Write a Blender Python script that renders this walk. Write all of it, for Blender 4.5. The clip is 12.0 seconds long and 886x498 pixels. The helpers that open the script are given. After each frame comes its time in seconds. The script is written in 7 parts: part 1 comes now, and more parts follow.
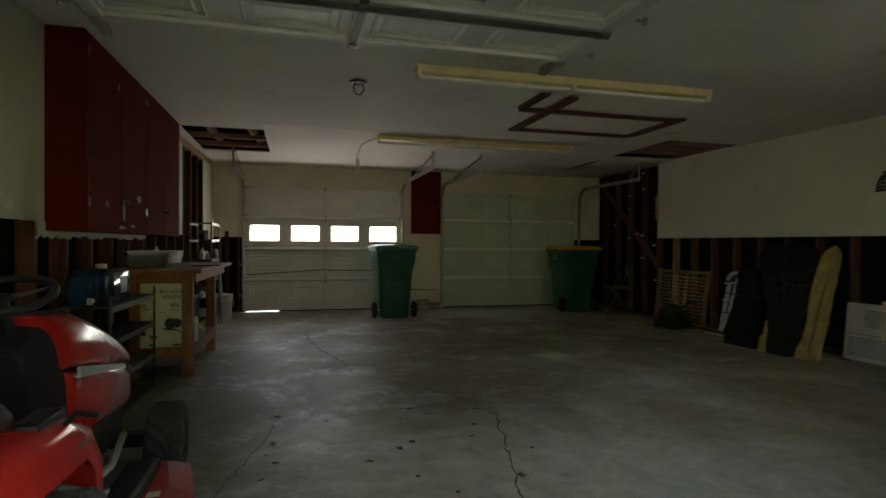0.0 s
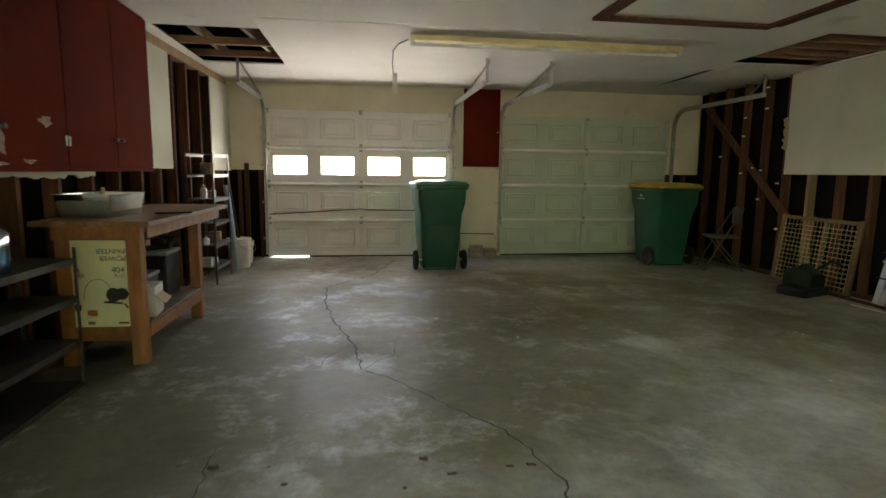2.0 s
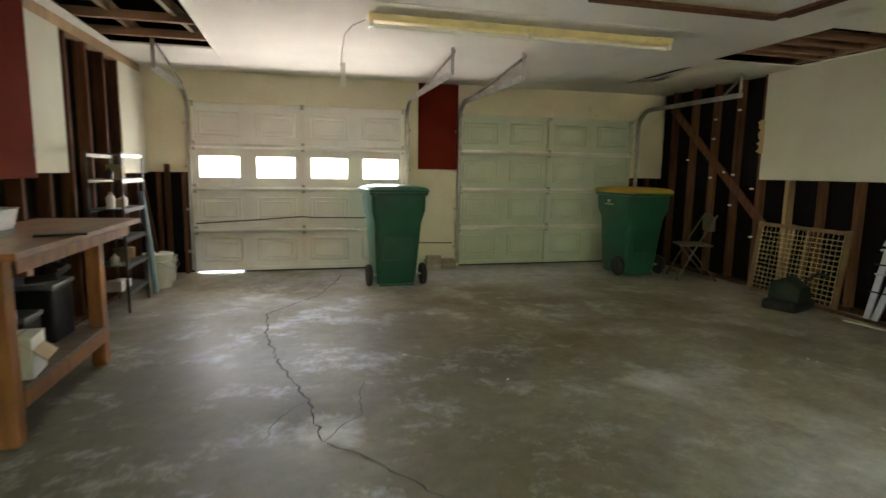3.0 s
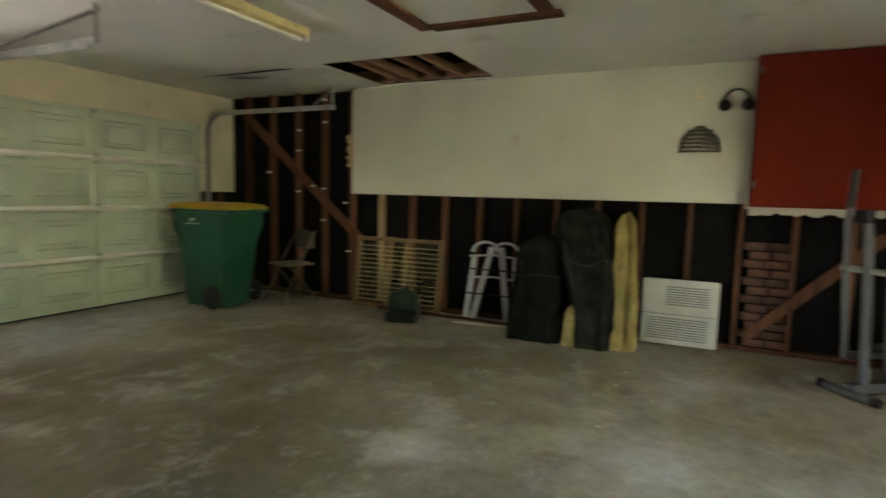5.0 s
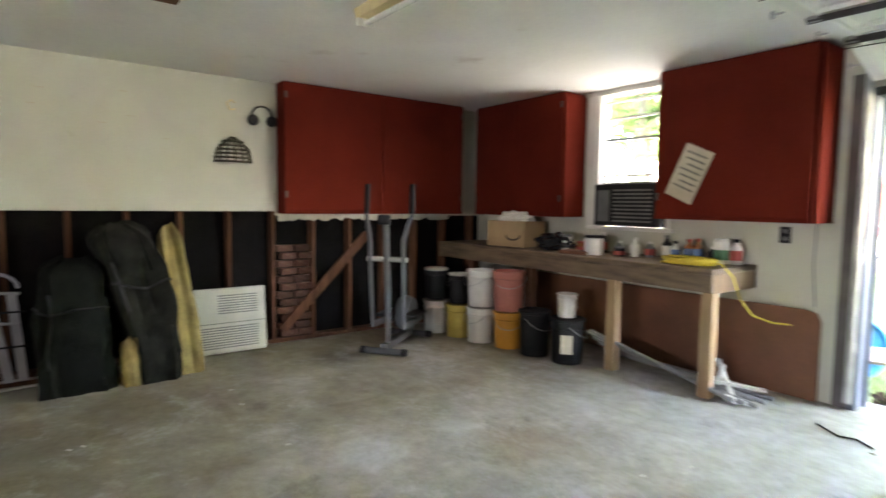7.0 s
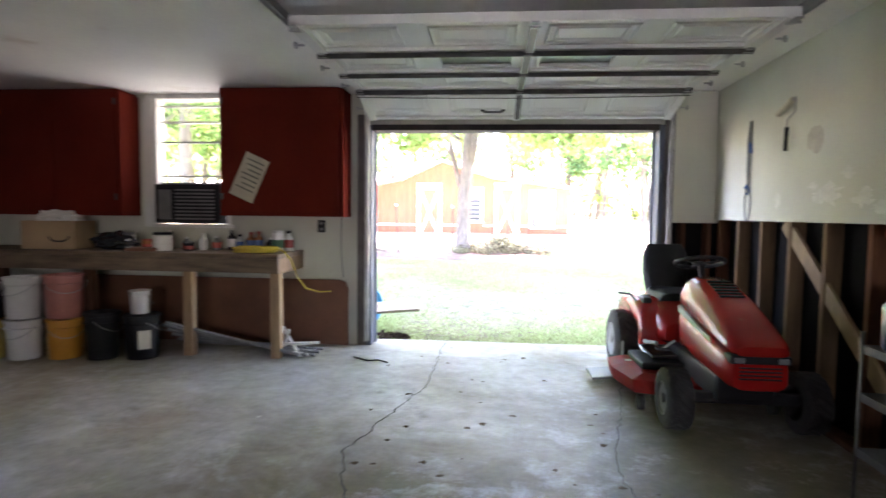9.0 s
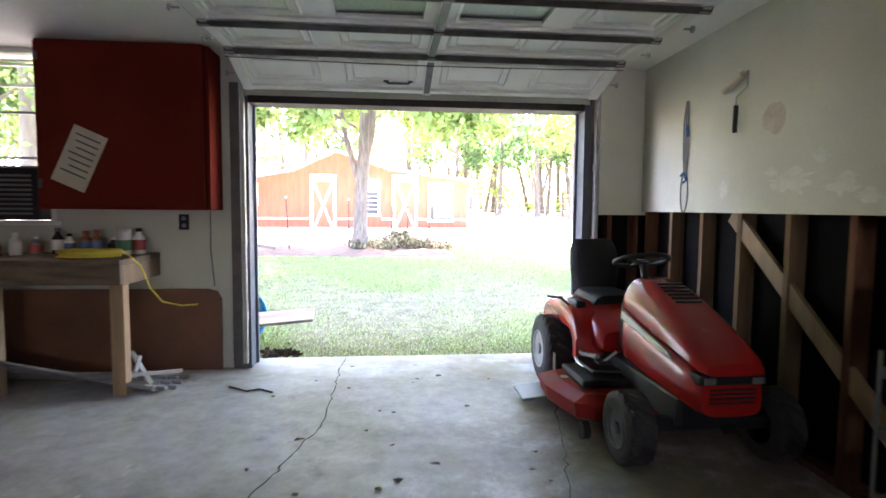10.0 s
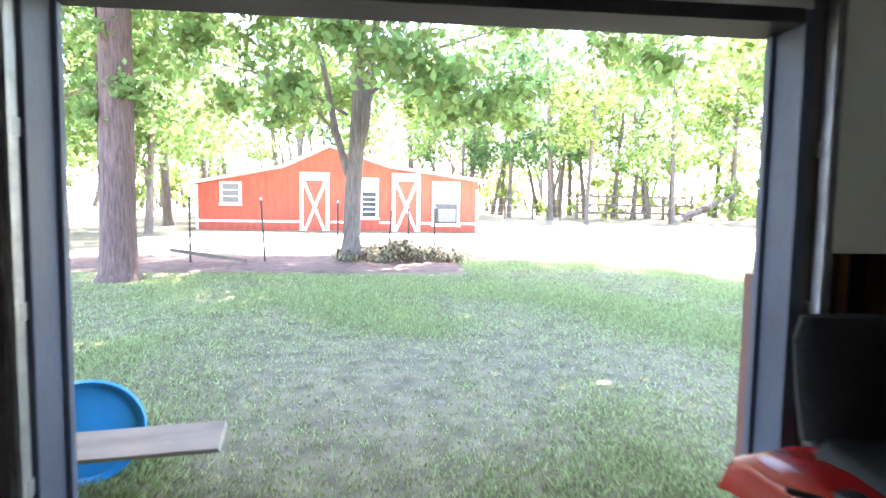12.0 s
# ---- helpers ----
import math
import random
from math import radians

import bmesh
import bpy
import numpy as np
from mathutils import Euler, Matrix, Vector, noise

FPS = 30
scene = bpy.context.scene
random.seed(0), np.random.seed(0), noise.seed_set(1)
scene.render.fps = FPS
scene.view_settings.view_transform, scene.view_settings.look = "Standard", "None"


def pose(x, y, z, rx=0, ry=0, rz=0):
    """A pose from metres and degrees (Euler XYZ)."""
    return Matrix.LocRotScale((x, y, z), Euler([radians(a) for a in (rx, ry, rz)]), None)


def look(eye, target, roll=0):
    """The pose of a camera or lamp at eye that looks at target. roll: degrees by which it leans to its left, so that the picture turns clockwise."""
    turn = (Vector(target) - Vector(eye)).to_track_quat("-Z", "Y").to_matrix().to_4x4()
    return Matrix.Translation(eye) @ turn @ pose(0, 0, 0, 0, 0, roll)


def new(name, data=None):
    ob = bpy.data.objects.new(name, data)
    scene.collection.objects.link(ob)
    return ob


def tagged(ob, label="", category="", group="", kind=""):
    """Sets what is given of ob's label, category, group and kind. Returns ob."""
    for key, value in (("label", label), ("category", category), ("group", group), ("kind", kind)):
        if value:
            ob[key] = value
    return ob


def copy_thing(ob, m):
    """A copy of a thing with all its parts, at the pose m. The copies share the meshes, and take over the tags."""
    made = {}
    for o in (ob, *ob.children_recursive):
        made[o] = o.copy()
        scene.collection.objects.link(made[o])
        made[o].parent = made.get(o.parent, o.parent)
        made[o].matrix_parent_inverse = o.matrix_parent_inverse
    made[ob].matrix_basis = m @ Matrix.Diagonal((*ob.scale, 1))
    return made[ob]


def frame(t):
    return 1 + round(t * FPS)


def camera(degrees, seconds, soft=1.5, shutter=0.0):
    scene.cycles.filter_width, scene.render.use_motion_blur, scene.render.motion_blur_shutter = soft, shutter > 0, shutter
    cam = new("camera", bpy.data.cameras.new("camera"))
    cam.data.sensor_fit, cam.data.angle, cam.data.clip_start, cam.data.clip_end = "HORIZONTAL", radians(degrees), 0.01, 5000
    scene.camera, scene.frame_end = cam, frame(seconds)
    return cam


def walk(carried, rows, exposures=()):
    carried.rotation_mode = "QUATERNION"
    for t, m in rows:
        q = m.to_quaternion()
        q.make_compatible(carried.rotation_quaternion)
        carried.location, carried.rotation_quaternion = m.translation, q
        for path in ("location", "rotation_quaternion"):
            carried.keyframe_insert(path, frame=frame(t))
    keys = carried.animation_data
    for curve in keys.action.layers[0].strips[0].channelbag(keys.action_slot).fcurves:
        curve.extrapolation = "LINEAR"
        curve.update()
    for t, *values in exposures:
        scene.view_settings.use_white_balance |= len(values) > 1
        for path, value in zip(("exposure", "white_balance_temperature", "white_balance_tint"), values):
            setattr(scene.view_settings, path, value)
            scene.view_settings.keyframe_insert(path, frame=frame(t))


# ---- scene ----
cam = camera(77.1, 12.0, shutter=0.5)
PATH = [
    (0, (1.516, 0.705, 1.156), (2.044, 2.705, 1.135), 0.4),
    (0.5, (1.700, 1.084, 1.143), (2.098, 3.111, 1.079), 0.4),
    (1, (1.819, 1.468, 1.145), (2.126, 3.510, 1.041), 0.5),
    (1.5, (1.955, 1.880, 1.183), (2.234, 3.920, 0.999), 0.6),
    (2, (2.029, 2.227, 1.240), (2.320, 4.254, 0.956), 0.7),
    (2.5, (2.000, 2.630, 1.300), (2.367, 4.644, 1.004), 0.9),
    (2.7, (1.980, 2.786, 1.298), (2.395, 4.791, 1.006), 0.9),
    (4.3, (1.596, 4.147, 1.313), (2.969, 5.675, 1.065), 1.2),
    (4.5, (1.670, 4.243, 1.300), (3.198, 5.617, 1.070), 1.1),
    (5, (1.738, 4.609, 1.289), (3.589, 5.506, 1.083), 1.4),
    (5.5, (1.774, 5.107, 1.286), (3.812, 5.403, 1.104), 1.2),
    (6, (1.843, 5.488, 1.396), (3.883, 5.229, 1.180), 1.1),
    (6.5, (1.886, 5.858, 1.375), (3.804, 5.108, 1.190), 0.9),
    (7, (1.934, 6.227, 1.351), (3.589, 4.998, 1.184), 0.8),
    (7.2, (1.873, 6.400, 1.335), (3.399, 5.014, 1.176), 0.6),
    (8.8, (2.067, 7.190, 1.278), (2.366, 5.148, 1.153), 1.0),
    (9, (2.051, 7.131, 1.297), (2.226, 5.075, 1.166), 0.7),
    (9.5, (2.100, 6.800, 1.299), (2.003, 4.739, 1.155), 0.5),
    (10, (2.135, 6.309, 1.286), (1.926, 4.258, 1.134), 0.5),
    (10.5, (2.134, 5.670, 1.307), (1.892, 3.623, 1.147), 0.6),
    (11, (2.091, 4.994, 1.351), (1.838, 2.949, 1.190), 0.6),
    (11.5, (2.080, 4.382, 1.369), (1.838, 2.335, 1.208), 0.9),
    (12, (2.032, 3.776, 1.391), (1.828, 1.724, 1.239), 0.9),
]
EXPOSURES = [(0, 3.85, 8300, 16), (1.0, 4.8, 8300, 16), (1.5, 5.1, 8300, 16), (2.7, 5.7, 8300, 18), (4.5, 5.95, 8200, 15), (5.5, 6.2, 8200, 19), (6.0, 6.45, 8000, 21), (7.0, 6.75, 7100, 26), (8.8, 5.8, 6800, 34), (9.5, 5.5, 6700, 35), (10.5, 5.2, 6700, 33), (12.0, 4.42, 6300, 27)]
walk(cam, [(t, look(eye, target, roll)) for t, eye, target, roll in PATH], EXPOSURES)

# ---- world, sun, exposure ----
SUN_EL, SUN_AZ = 70.0, 190.0
world = bpy.data.worlds.new("sky")
scene.world = world
world.use_nodes = True
wn = world.node_tree
sky = wn.nodes.new("ShaderNodeTexSky")
sky.sky_type, sky.sun_disc = "NISHITA", False
sky.sun_elevation, sky.sun_rotation = radians(SUN_EL), radians(SUN_AZ)
wn.links.new(sky.outputs[0], wn.nodes["Background"].inputs[0])
wn.nodes["Background"].inputs[1].default_value = 0.15
sun = new("sun", bpy.data.lights.new("sun", "SUN"))
sun.data.energy, sun.data.angle, sun.data.color = 3.2, radians(0.5), (1.0, 0.95, 0.86)
saz, sel = radians(SUN_AZ), radians(SUN_EL)
sun.matrix_world = look((0, 0, 30), Vector((0, 0, 30)) - Vector((math.sin(saz) * math.cos(sel), math.cos(saz) * math.cos(sel), math.sin(sel))))

# daylight from the sunlit driveway through the far door's row of windows
row = new("window_daylight", bpy.data.lights.new("window_daylight", "AREA"))
row.data.shape, row.data.size, row.data.size_y = "RECTANGLE", 2.5, 0.34
row.data.energy, row.data.color = 2.1, (0.86, 0.94, 1.0)
row.matrix_world = look((1.995, 10.50, 1.26), (1.995, 9.5, 1.50))

# daylight through the window over the long bench
pane_sky = new("bench_window_daylight", bpy.data.lights.new("bench_window_daylight", "AREA"))
pane_sky.data.shape, pane_sky.data.size, pane_sky.data.size_y = "RECTANGLE", 0.72, 0.80
pane_sky.data.energy, pane_sky.data.color = 0.28, (0.96, 1.0, 0.95)
pane_sky.matrix_world = look((5.02, 1.56, 1.98), (5.02, 2.5, 2.0))

# ---- materials ----
MATS = {}


def mat(name, col, rough=0.6, metal=0.0, var=0.22, scale=3.0, fine=45.0, bump=0.15, col2=None, spot=0.0, stretch=(1, 1, 1), spec=0.5, island=False):
    """A painted, wooden, stone or metal surface: two scales of noise in colour, fine relief, and blotches of col2 where spot > 0."""
    m = bpy.data.materials.new(name)
    m.use_nodes = True
    nt = m.node_tree
    n, l = nt.nodes, nt.links
    p = n["Principled BSDF"]
    p.inputs["Roughness"].default_value, p.inputs["Metallic"].default_value = rough, metal
    p.inputs["Specular IOR Level"].default_value = spec
    tc, mp = n.new("ShaderNodeTexCoord"), n.new("ShaderNodeMapping")
    mp.inputs["Scale"].default_value = stretch
    l.new(tc.outputs["Object"], mp.inputs["Vector"])
    big, small = n.new("ShaderNodeTexNoise"), n.new("ShaderNodeTexNoise")
    big.inputs["Scale"].default_value, big.inputs["Detail"].default_value = scale, 6
    small.inputs["Scale"].default_value, small.inputs["Detail"].default_value = fine, 5
    for t in (big, small):
        l.new(mp.outputs[0], t.inputs["Vector"])
    ramp = n.new("ShaderNodeValToRGB")
    ramp.color_ramp.elements[0].position, ramp.color_ramp.elements[1].position = 0.3, 0.7
    ramp.color_ramp.elements[0].color = (*[c * (1 - var) for c in col], 1)
    ramp.color_ramp.elements[1].color = (*[min(1, c * (1 + var)) for c in col], 1)
    l.new(big.outputs[0], ramp.inputs[0])
    mix = n.new("ShaderNodeMix")
    mix.data_type, mix.blend_type = "RGBA", "MULTIPLY"
    mix.inputs["Factor"].default_value = min(1, var * 2)
    l.new(ramp.outputs[0], mix.inputs["A"])
    r2 = n.new("ShaderNodeMapRange")
    r2.inputs["From Min"].default_value, r2.inputs["From Max"].default_value = 0.25, 0.65
    r2.inputs["To Min"].default_value, r2.inputs["To Max"].default_value = 0.7, 1.0
    l.new(small.outputs[0], r2.inputs["Value"])
    l.new(r2.outputs[0], mix.inputs["B"])
    out = mix.outputs["Result"]
    if spot > 0:
        sp, sr, m2 = n.new("ShaderNodeTexNoise"), n.new("ShaderNodeMapRange"), n.new("ShaderNodeMix")
        sp.inputs["Scale"].default_value, sp.inputs["Detail"].default_value, sp.inputs["Roughness"].default_value = scale * 1.7, 8, 0.65
        l.new(mp.outputs[0], sp.inputs["Vector"])
        sr.inputs["From Min"].default_value, sr.inputs["From Max"].default_value = 0.72 - spot * 0.4, 0.80 - spot * 0.3
        l.new(sp.outputs[0], sr.inputs["Value"])
        m2.data_type = "RGBA"
        m2.inputs["B"].default_value = (*col2, 1)
        l.new(out, m2.inputs["A"])
        l.new(sr.outputs[0], m2.inputs["Factor"])
        out = m2.outputs["Result"]
    if island:
        ob, hs = n.new("ShaderNodeObjectInfo"), n.new("ShaderNodeHueSaturation")
        mr = n.new("ShaderNodeMapRange")
        mr.inputs["To Min"].default_value, mr.inputs["To Max"].default_value = 0.7, 1.3
        l.new(ob.outputs["Random"], mr.inputs["Value"])
        l.new(mr.outputs[0], hs.inputs["Value"])
        l.new(out, hs.inputs["Color"])
        out = hs.outputs[0]
    l.new(out, p.inputs["Base Color"])
    rr = n.new("ShaderNodeMapRange")
    rr.inputs["To Min"].default_value, rr.inputs["To Max"].default_value = max(0.02, rough - 0.15), min(1, rough + 0.15)
    l.new(big.outputs[0], rr.inputs["Value"])
    l.new(rr.outputs[0], p.inputs["Roughness"])
    if bump:
        b = n.new("ShaderNodeBump")
        b.inputs["Strength"].default_value, b.inputs["Distance"].default_value = bump, 0.01
        l.new(small.outputs[0], b.inputs["Height"])
        l.new(b.outputs[0], p.inputs["Normal"])
    MATS[name] = m
    return m


def glassy(name, col, rough, transparent, translucent=0.0):
    m = bpy.data.materials.new(name)
    m.use_nodes = True
    nt = m.node_tree
    n, l = nt.nodes, nt.links
    n.remove(n["Principled BSDF"])
    tr, gl, mx = n.new("ShaderNodeBsdfTransparent"), n.new("ShaderNodeBsdfGlossy"), n.new("ShaderNodeMixShader")
    tr.inputs[0].default_value = (*col, 1)
    gl.inputs["Roughness"].default_value = rough
    first = tr.outputs[0]
    if translucent:
        tl, m1, nz, bp = n.new("ShaderNodeBsdfTranslucent"), n.new("ShaderNodeMixShader"), n.new("ShaderNodeTexNoise"), n.new("ShaderNodeMapRange")
        tl.inputs[0].default_value = (*col, 1)
        nz.inputs["Scale"].default_value = 25
        bp.inputs["To Min"].default_value, bp.inputs["To Max"].default_value = translucent - 0.2, min(1.0, translucent + 0.2)
        l.new(nz.outputs[0], bp.inputs["Value"])
        l.new(bp.outputs[0], m1.inputs[0])
        l.new(tr.outputs[0], m1.inputs[1])
        l.new(tl.outputs[0], m1.inputs[2])
        first = m1.outputs[0]
    fr = n.new("ShaderNodeFresnel")
    fr.inputs[0].default_value = 1.5 if transparent > 0.9 else 1.8
    l.new(fr.outputs[0], mx.inputs[0])
    l.new(first, mx.inputs[1])
    l.new(gl.outputs[0], mx.inputs[2])
    l.new(mx.outputs[0], n["Material Output"].inputs[0])
    MATS[name] = m
    return m




def concrete_slab(name):
    """Old slab: broad brown area, bare pale patches worn clean, dark oil stains, trowel grain, some painted light and
    shade; cleaner places are smoother.
    """
    m = bpy.data.materials.new(name)
    m.use_nodes = True
    n, l = m.node_tree.nodes, m.node_tree.links
    p = n["Principled BSDF"]
    tc = n.new("ShaderNodeTexCoord")

    def noisy(scale, detail, rough, lo, hi, warp=0.0):
        t, r = n.new("ShaderNodeTexNoise"), n.new("ShaderNodeMapRange")
        t.inputs["Scale"].default_value, t.inputs["Detail"].default_value, t.inputs["Roughness"].default_value = scale, detail, rough
        t.inputs["Distortion"].default_value = warp
        r.inputs["From Min"].default_value, r.inputs["From Max"].default_value = lo, hi
        l.new(tc.outputs["Object"], t.inputs["Vector"])
        l.new(t.outputs[0], r.inputs["Value"])
        return r.outputs[0]

    def blend(a, colour, factor, kind="MIX"):
        x = n.new("ShaderNodeMix")
        x.data_type, x.blend_type = "RGBA", kind
        if isinstance(a, tuple):
            x.inputs["A"].default_value = (*a, 1)
        else:
            l.new(a, x.inputs["A"])
        x.inputs["B"].default_value = (*colour, 1)
        l.new(factor, x.inputs["Factor"])
        return x.outputs["Result"]

    worn = noisy(0.8, 9, 0.66, 0.36, 0.66, 0.2)
    c = blend((0.36, 0.315, 0.22), (0.55, 0.53, 0.48), worn)
    c = blend(c, (0.24, 0.20, 0.13), noisy(0.6, 9, 0.66, 0.46, 0.72, 0.2))
    # a broad darker brown area in the bay by the workbench, ragged at its edge
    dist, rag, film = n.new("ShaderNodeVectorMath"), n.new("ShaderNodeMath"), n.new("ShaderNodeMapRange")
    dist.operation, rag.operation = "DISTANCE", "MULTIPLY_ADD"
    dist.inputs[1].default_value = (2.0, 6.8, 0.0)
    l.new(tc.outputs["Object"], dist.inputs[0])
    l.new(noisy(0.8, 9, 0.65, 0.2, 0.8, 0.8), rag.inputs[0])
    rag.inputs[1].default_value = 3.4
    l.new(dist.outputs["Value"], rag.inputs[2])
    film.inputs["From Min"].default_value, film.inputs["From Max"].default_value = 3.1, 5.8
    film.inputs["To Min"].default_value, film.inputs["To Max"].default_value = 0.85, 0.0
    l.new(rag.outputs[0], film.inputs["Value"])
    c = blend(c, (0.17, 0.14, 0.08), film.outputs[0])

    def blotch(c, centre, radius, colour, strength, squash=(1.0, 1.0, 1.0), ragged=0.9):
        """A stain, a bare place or painted light and shade round a point, its edge broken up by noise."""
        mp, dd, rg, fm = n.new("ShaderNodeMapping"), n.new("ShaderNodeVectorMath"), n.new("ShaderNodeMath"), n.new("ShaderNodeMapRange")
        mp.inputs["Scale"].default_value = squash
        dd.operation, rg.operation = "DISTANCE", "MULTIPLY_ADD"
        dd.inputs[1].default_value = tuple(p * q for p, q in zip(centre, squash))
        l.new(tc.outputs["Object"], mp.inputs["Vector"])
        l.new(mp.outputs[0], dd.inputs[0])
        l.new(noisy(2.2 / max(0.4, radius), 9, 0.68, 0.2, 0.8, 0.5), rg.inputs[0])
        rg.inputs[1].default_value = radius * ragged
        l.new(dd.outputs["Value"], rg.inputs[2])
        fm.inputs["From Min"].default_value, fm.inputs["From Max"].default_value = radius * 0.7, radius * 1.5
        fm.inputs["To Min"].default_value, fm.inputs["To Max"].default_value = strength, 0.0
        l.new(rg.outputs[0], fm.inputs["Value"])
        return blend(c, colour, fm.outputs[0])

    c = blotch(c, (0.7, 5.0, 0.0), 1.5, (0.13, 0.12, 0.08), 0.8, (1.0, 0.5, 1.0))      # dirt and painted shade along the cabinets
    c = blotch(c, (3.3, 3.1, 0.0), 1.5, (0.72, 0.72, 0.71), 0.75, (0.8, 1.0, 1.0))       # doorway light put into the slab's colour
    c = blotch(c, (4.0, 9.7, 0.0), 0.75, (0.62, 0.64, 0.72), 0.75, (0.24, 1.0, 1.0))     # glow before the far doors, painted as a pale strip
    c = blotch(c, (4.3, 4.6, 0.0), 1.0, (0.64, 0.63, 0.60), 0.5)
    c = blotch(c, (5.6, 6.6, 0.0), 0.9, (0.16, 0.14, 0.09), 0.5)
    c = blotch(c, (3.2, 6.5, 0.0), 0.45, (0.10, 0.09, 0.06), 0.6)
    c = blotch(c, (4.15, 3.95, 0.0), 0.38, (0.30, 0.20, 0.12), 0.55)
    c = blotch(c, (6.3, 4.12, 0.0), 0.32, (0.09, 0.08, 0.06), 0.7)
    c = blotch(c, (4.12, 5.95, 0.0), 0.24, (0.80, 0.80, 0.78), 0.8)
    c = blotch(c, (2.06, 5.72, 0.0), 0.20, (0.72, 0.72, 0.72), 0.7)
    c = blotch(c, (4.5, 4.76, 0.0), 0.26, (0.78, 0.79, 0.82), 0.7)
    c = blend(c, (0.74, 0.74, 0.75), noisy(1.6, 12, 0.78, 0.52, 0.76, 0.15))
    c = blend(c, (0.12, 0.10, 0.07), noisy(1.3, 10, 0.74, 0.58, 0.80, 0.2))
    c = blend(c, (0.62, 0.61, 0.58), noisy(7, 12, 0.8, 0.38, 0.68), "MULTIPLY")
    l.new(c, p.inputs["Base Color"])
    rr = n.new("ShaderNodeMapRange")
    rr.inputs["To Min"].default_value, rr.inputs["To Max"].default_value = 0.66, 0.42
    l.new(worn, rr.inputs["Value"])
    l.new(rr.outputs[0], p.inputs["Roughness"])
    b, t = n.new("ShaderNodeBump"), n.new("ShaderNodeTexNoise")
    t.inputs["Scale"].default_value, t.inputs["Detail"].default_value = 38, 8
    l.new(tc.outputs["Object"], t.inputs["Vector"])
    b.inputs["Strength"].default_value, b.inputs["Distance"].default_value = 0.08, 0.005
    l.new(t.outputs[0], b.inputs["Height"])
    l.new(b.outputs[0], p.inputs["Normal"])
    return m


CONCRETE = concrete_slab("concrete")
DRYWALL = mat("drywall", (0.57, 0.57, 0.475), 0.8, var=0.10, scale=1.2, fine=70, bump=0.06, col2=(0.45, 0.42, 0.33), spot=0.08)
CREAM = mat("cream paint", (0.66, 0.62, 0.47), 0.75, var=0.12, scale=1.5, fine=60, bump=0.08, col2=(0.45, 0.38, 0.25), spot=0.12)
CEIL = mat("ceiling paint", (0.80, 0.79, 0.74), 0.85, var=0.10, scale=0.7, fine=40, bump=0.12, col2=(0.62, 0.58, 0.51), spot=0.25)
CEILW = mat("bare ceiling drywall", (0.86, 0.82, 0.79), 0.9, var=0.06, scale=1.5, fine=50, bump=0.05)
STUD = mat("rough pine", (0.115, 0.05, 0.027), 0.85, spec=0.15, var=0.35, scale=4, fine=40, bump=0.3, stretch=(6, 6, 0.6), island=True)
FRESH = mat("light pine", (0.31, 0.20, 0.105), 0.65, var=0.25, scale=3, fine=40, bump=0.2, stretch=(5, 5, 0.7), island=True)
# Light pine toned down: the studs' shaded sides are put into its colour.
SHADEPINE = mat("shade-toned pine", (0.20, 0.125, 0.07), 0.8, spec=0.2, var=0.25, scale=3, fine=40, bump=0.2, stretch=(5, 5, 0.7), island=True)
JOIST = mat("joist timber", (0.30, 0.16, 0.10), 0.8, var=0.3, scale=3, fine=40, bump=0.3)
BENCHW = mat("orange bench wood", (0.31, 0.125, 0.045), 0.6, spec=0.25, var=0.3, scale=4, fine=30, bump=0.2, stretch=(4, 4, 1))
OLDWOOD = mat("grey bench wood", (0.17, 0.115, 0.07), 0.7, var=0.4, scale=4, fine=30, bump=0.3, stretch=(1, 6, 6))
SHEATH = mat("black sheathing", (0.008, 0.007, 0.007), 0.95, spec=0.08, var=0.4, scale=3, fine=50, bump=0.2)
RED = mat("red cabinet paint", (0.125, 0.017, 0.010), 0.8, spec=0.02, var=0.22, scale=1.5, fine=50, bump=0.08, col2=(0.28, 0.16, 0.12), spot=0.03)
DOORW = mat("door white", (0.74, 0.74, 0.70), 0.5, var=0.09, scale=2, fine=50, bump=0.05, col2=(0.45, 0.42, 0.36), spot=0.07)
DOORG = mat("door pale green", (0.50, 0.58, 0.47), 0.5, var=0.09, scale=2, fine=50, bump=0.05, col2=(0.40, 0.42, 0.34), spot=0.06)
STEEL = mat("galvanised steel", (0.42, 0.42, 0.41), 0.42, metal=0.8, var=0.25, scale=8, fine=80, bump=0.1)
DARKST = mat("dark steel", (0.10, 0.095, 0.09), 0.5, metal=0.6, var=0.35, scale=8, fine=60, bump=0.1, col2=(0.16, 0.08, 0.04), spot=0.15)
LAMPY = mat("yellowed lamp enamel", (0.72, 0.60, 0.32), 0.5, var=0.12, scale=5, fine=60, bump=0.05, col2=(0.35, 0.20, 0.08), spot=0.12)
TUBEW = mat("lamp tube glass", (0.8, 0.8, 0.74), 0.25, var=0.03, scale=2, bump=0.0)
TRIMD = mat("dark jamb paint", (0.11, 0.095, 0.085), 0.5, var=0.3, scale=5, fine=50, bump=0.15)
JAMB = mat("blue grey jamb paint", (0.075, 0.09, 0.12), 0.5, var=0.25, scale=4, fine=50, bump=0.2, stretch=(1, 1, .4))
WINW = mat("window trim white", (0.72, 0.71, 0.66), 0.5, var=0.08, scale=3, bump=0.05)
BLACKP = mat("black plastic", (0.011, 0.011, 0.012), 0.5, spec=0.3, var=0.3, scale=6, fine=80, bump=0.1)
GREYP = mat("grey plastic", (0.16, 0.165, 0.16), 0.45, var=0.2, scale=6, fine=80, bump=0.08)
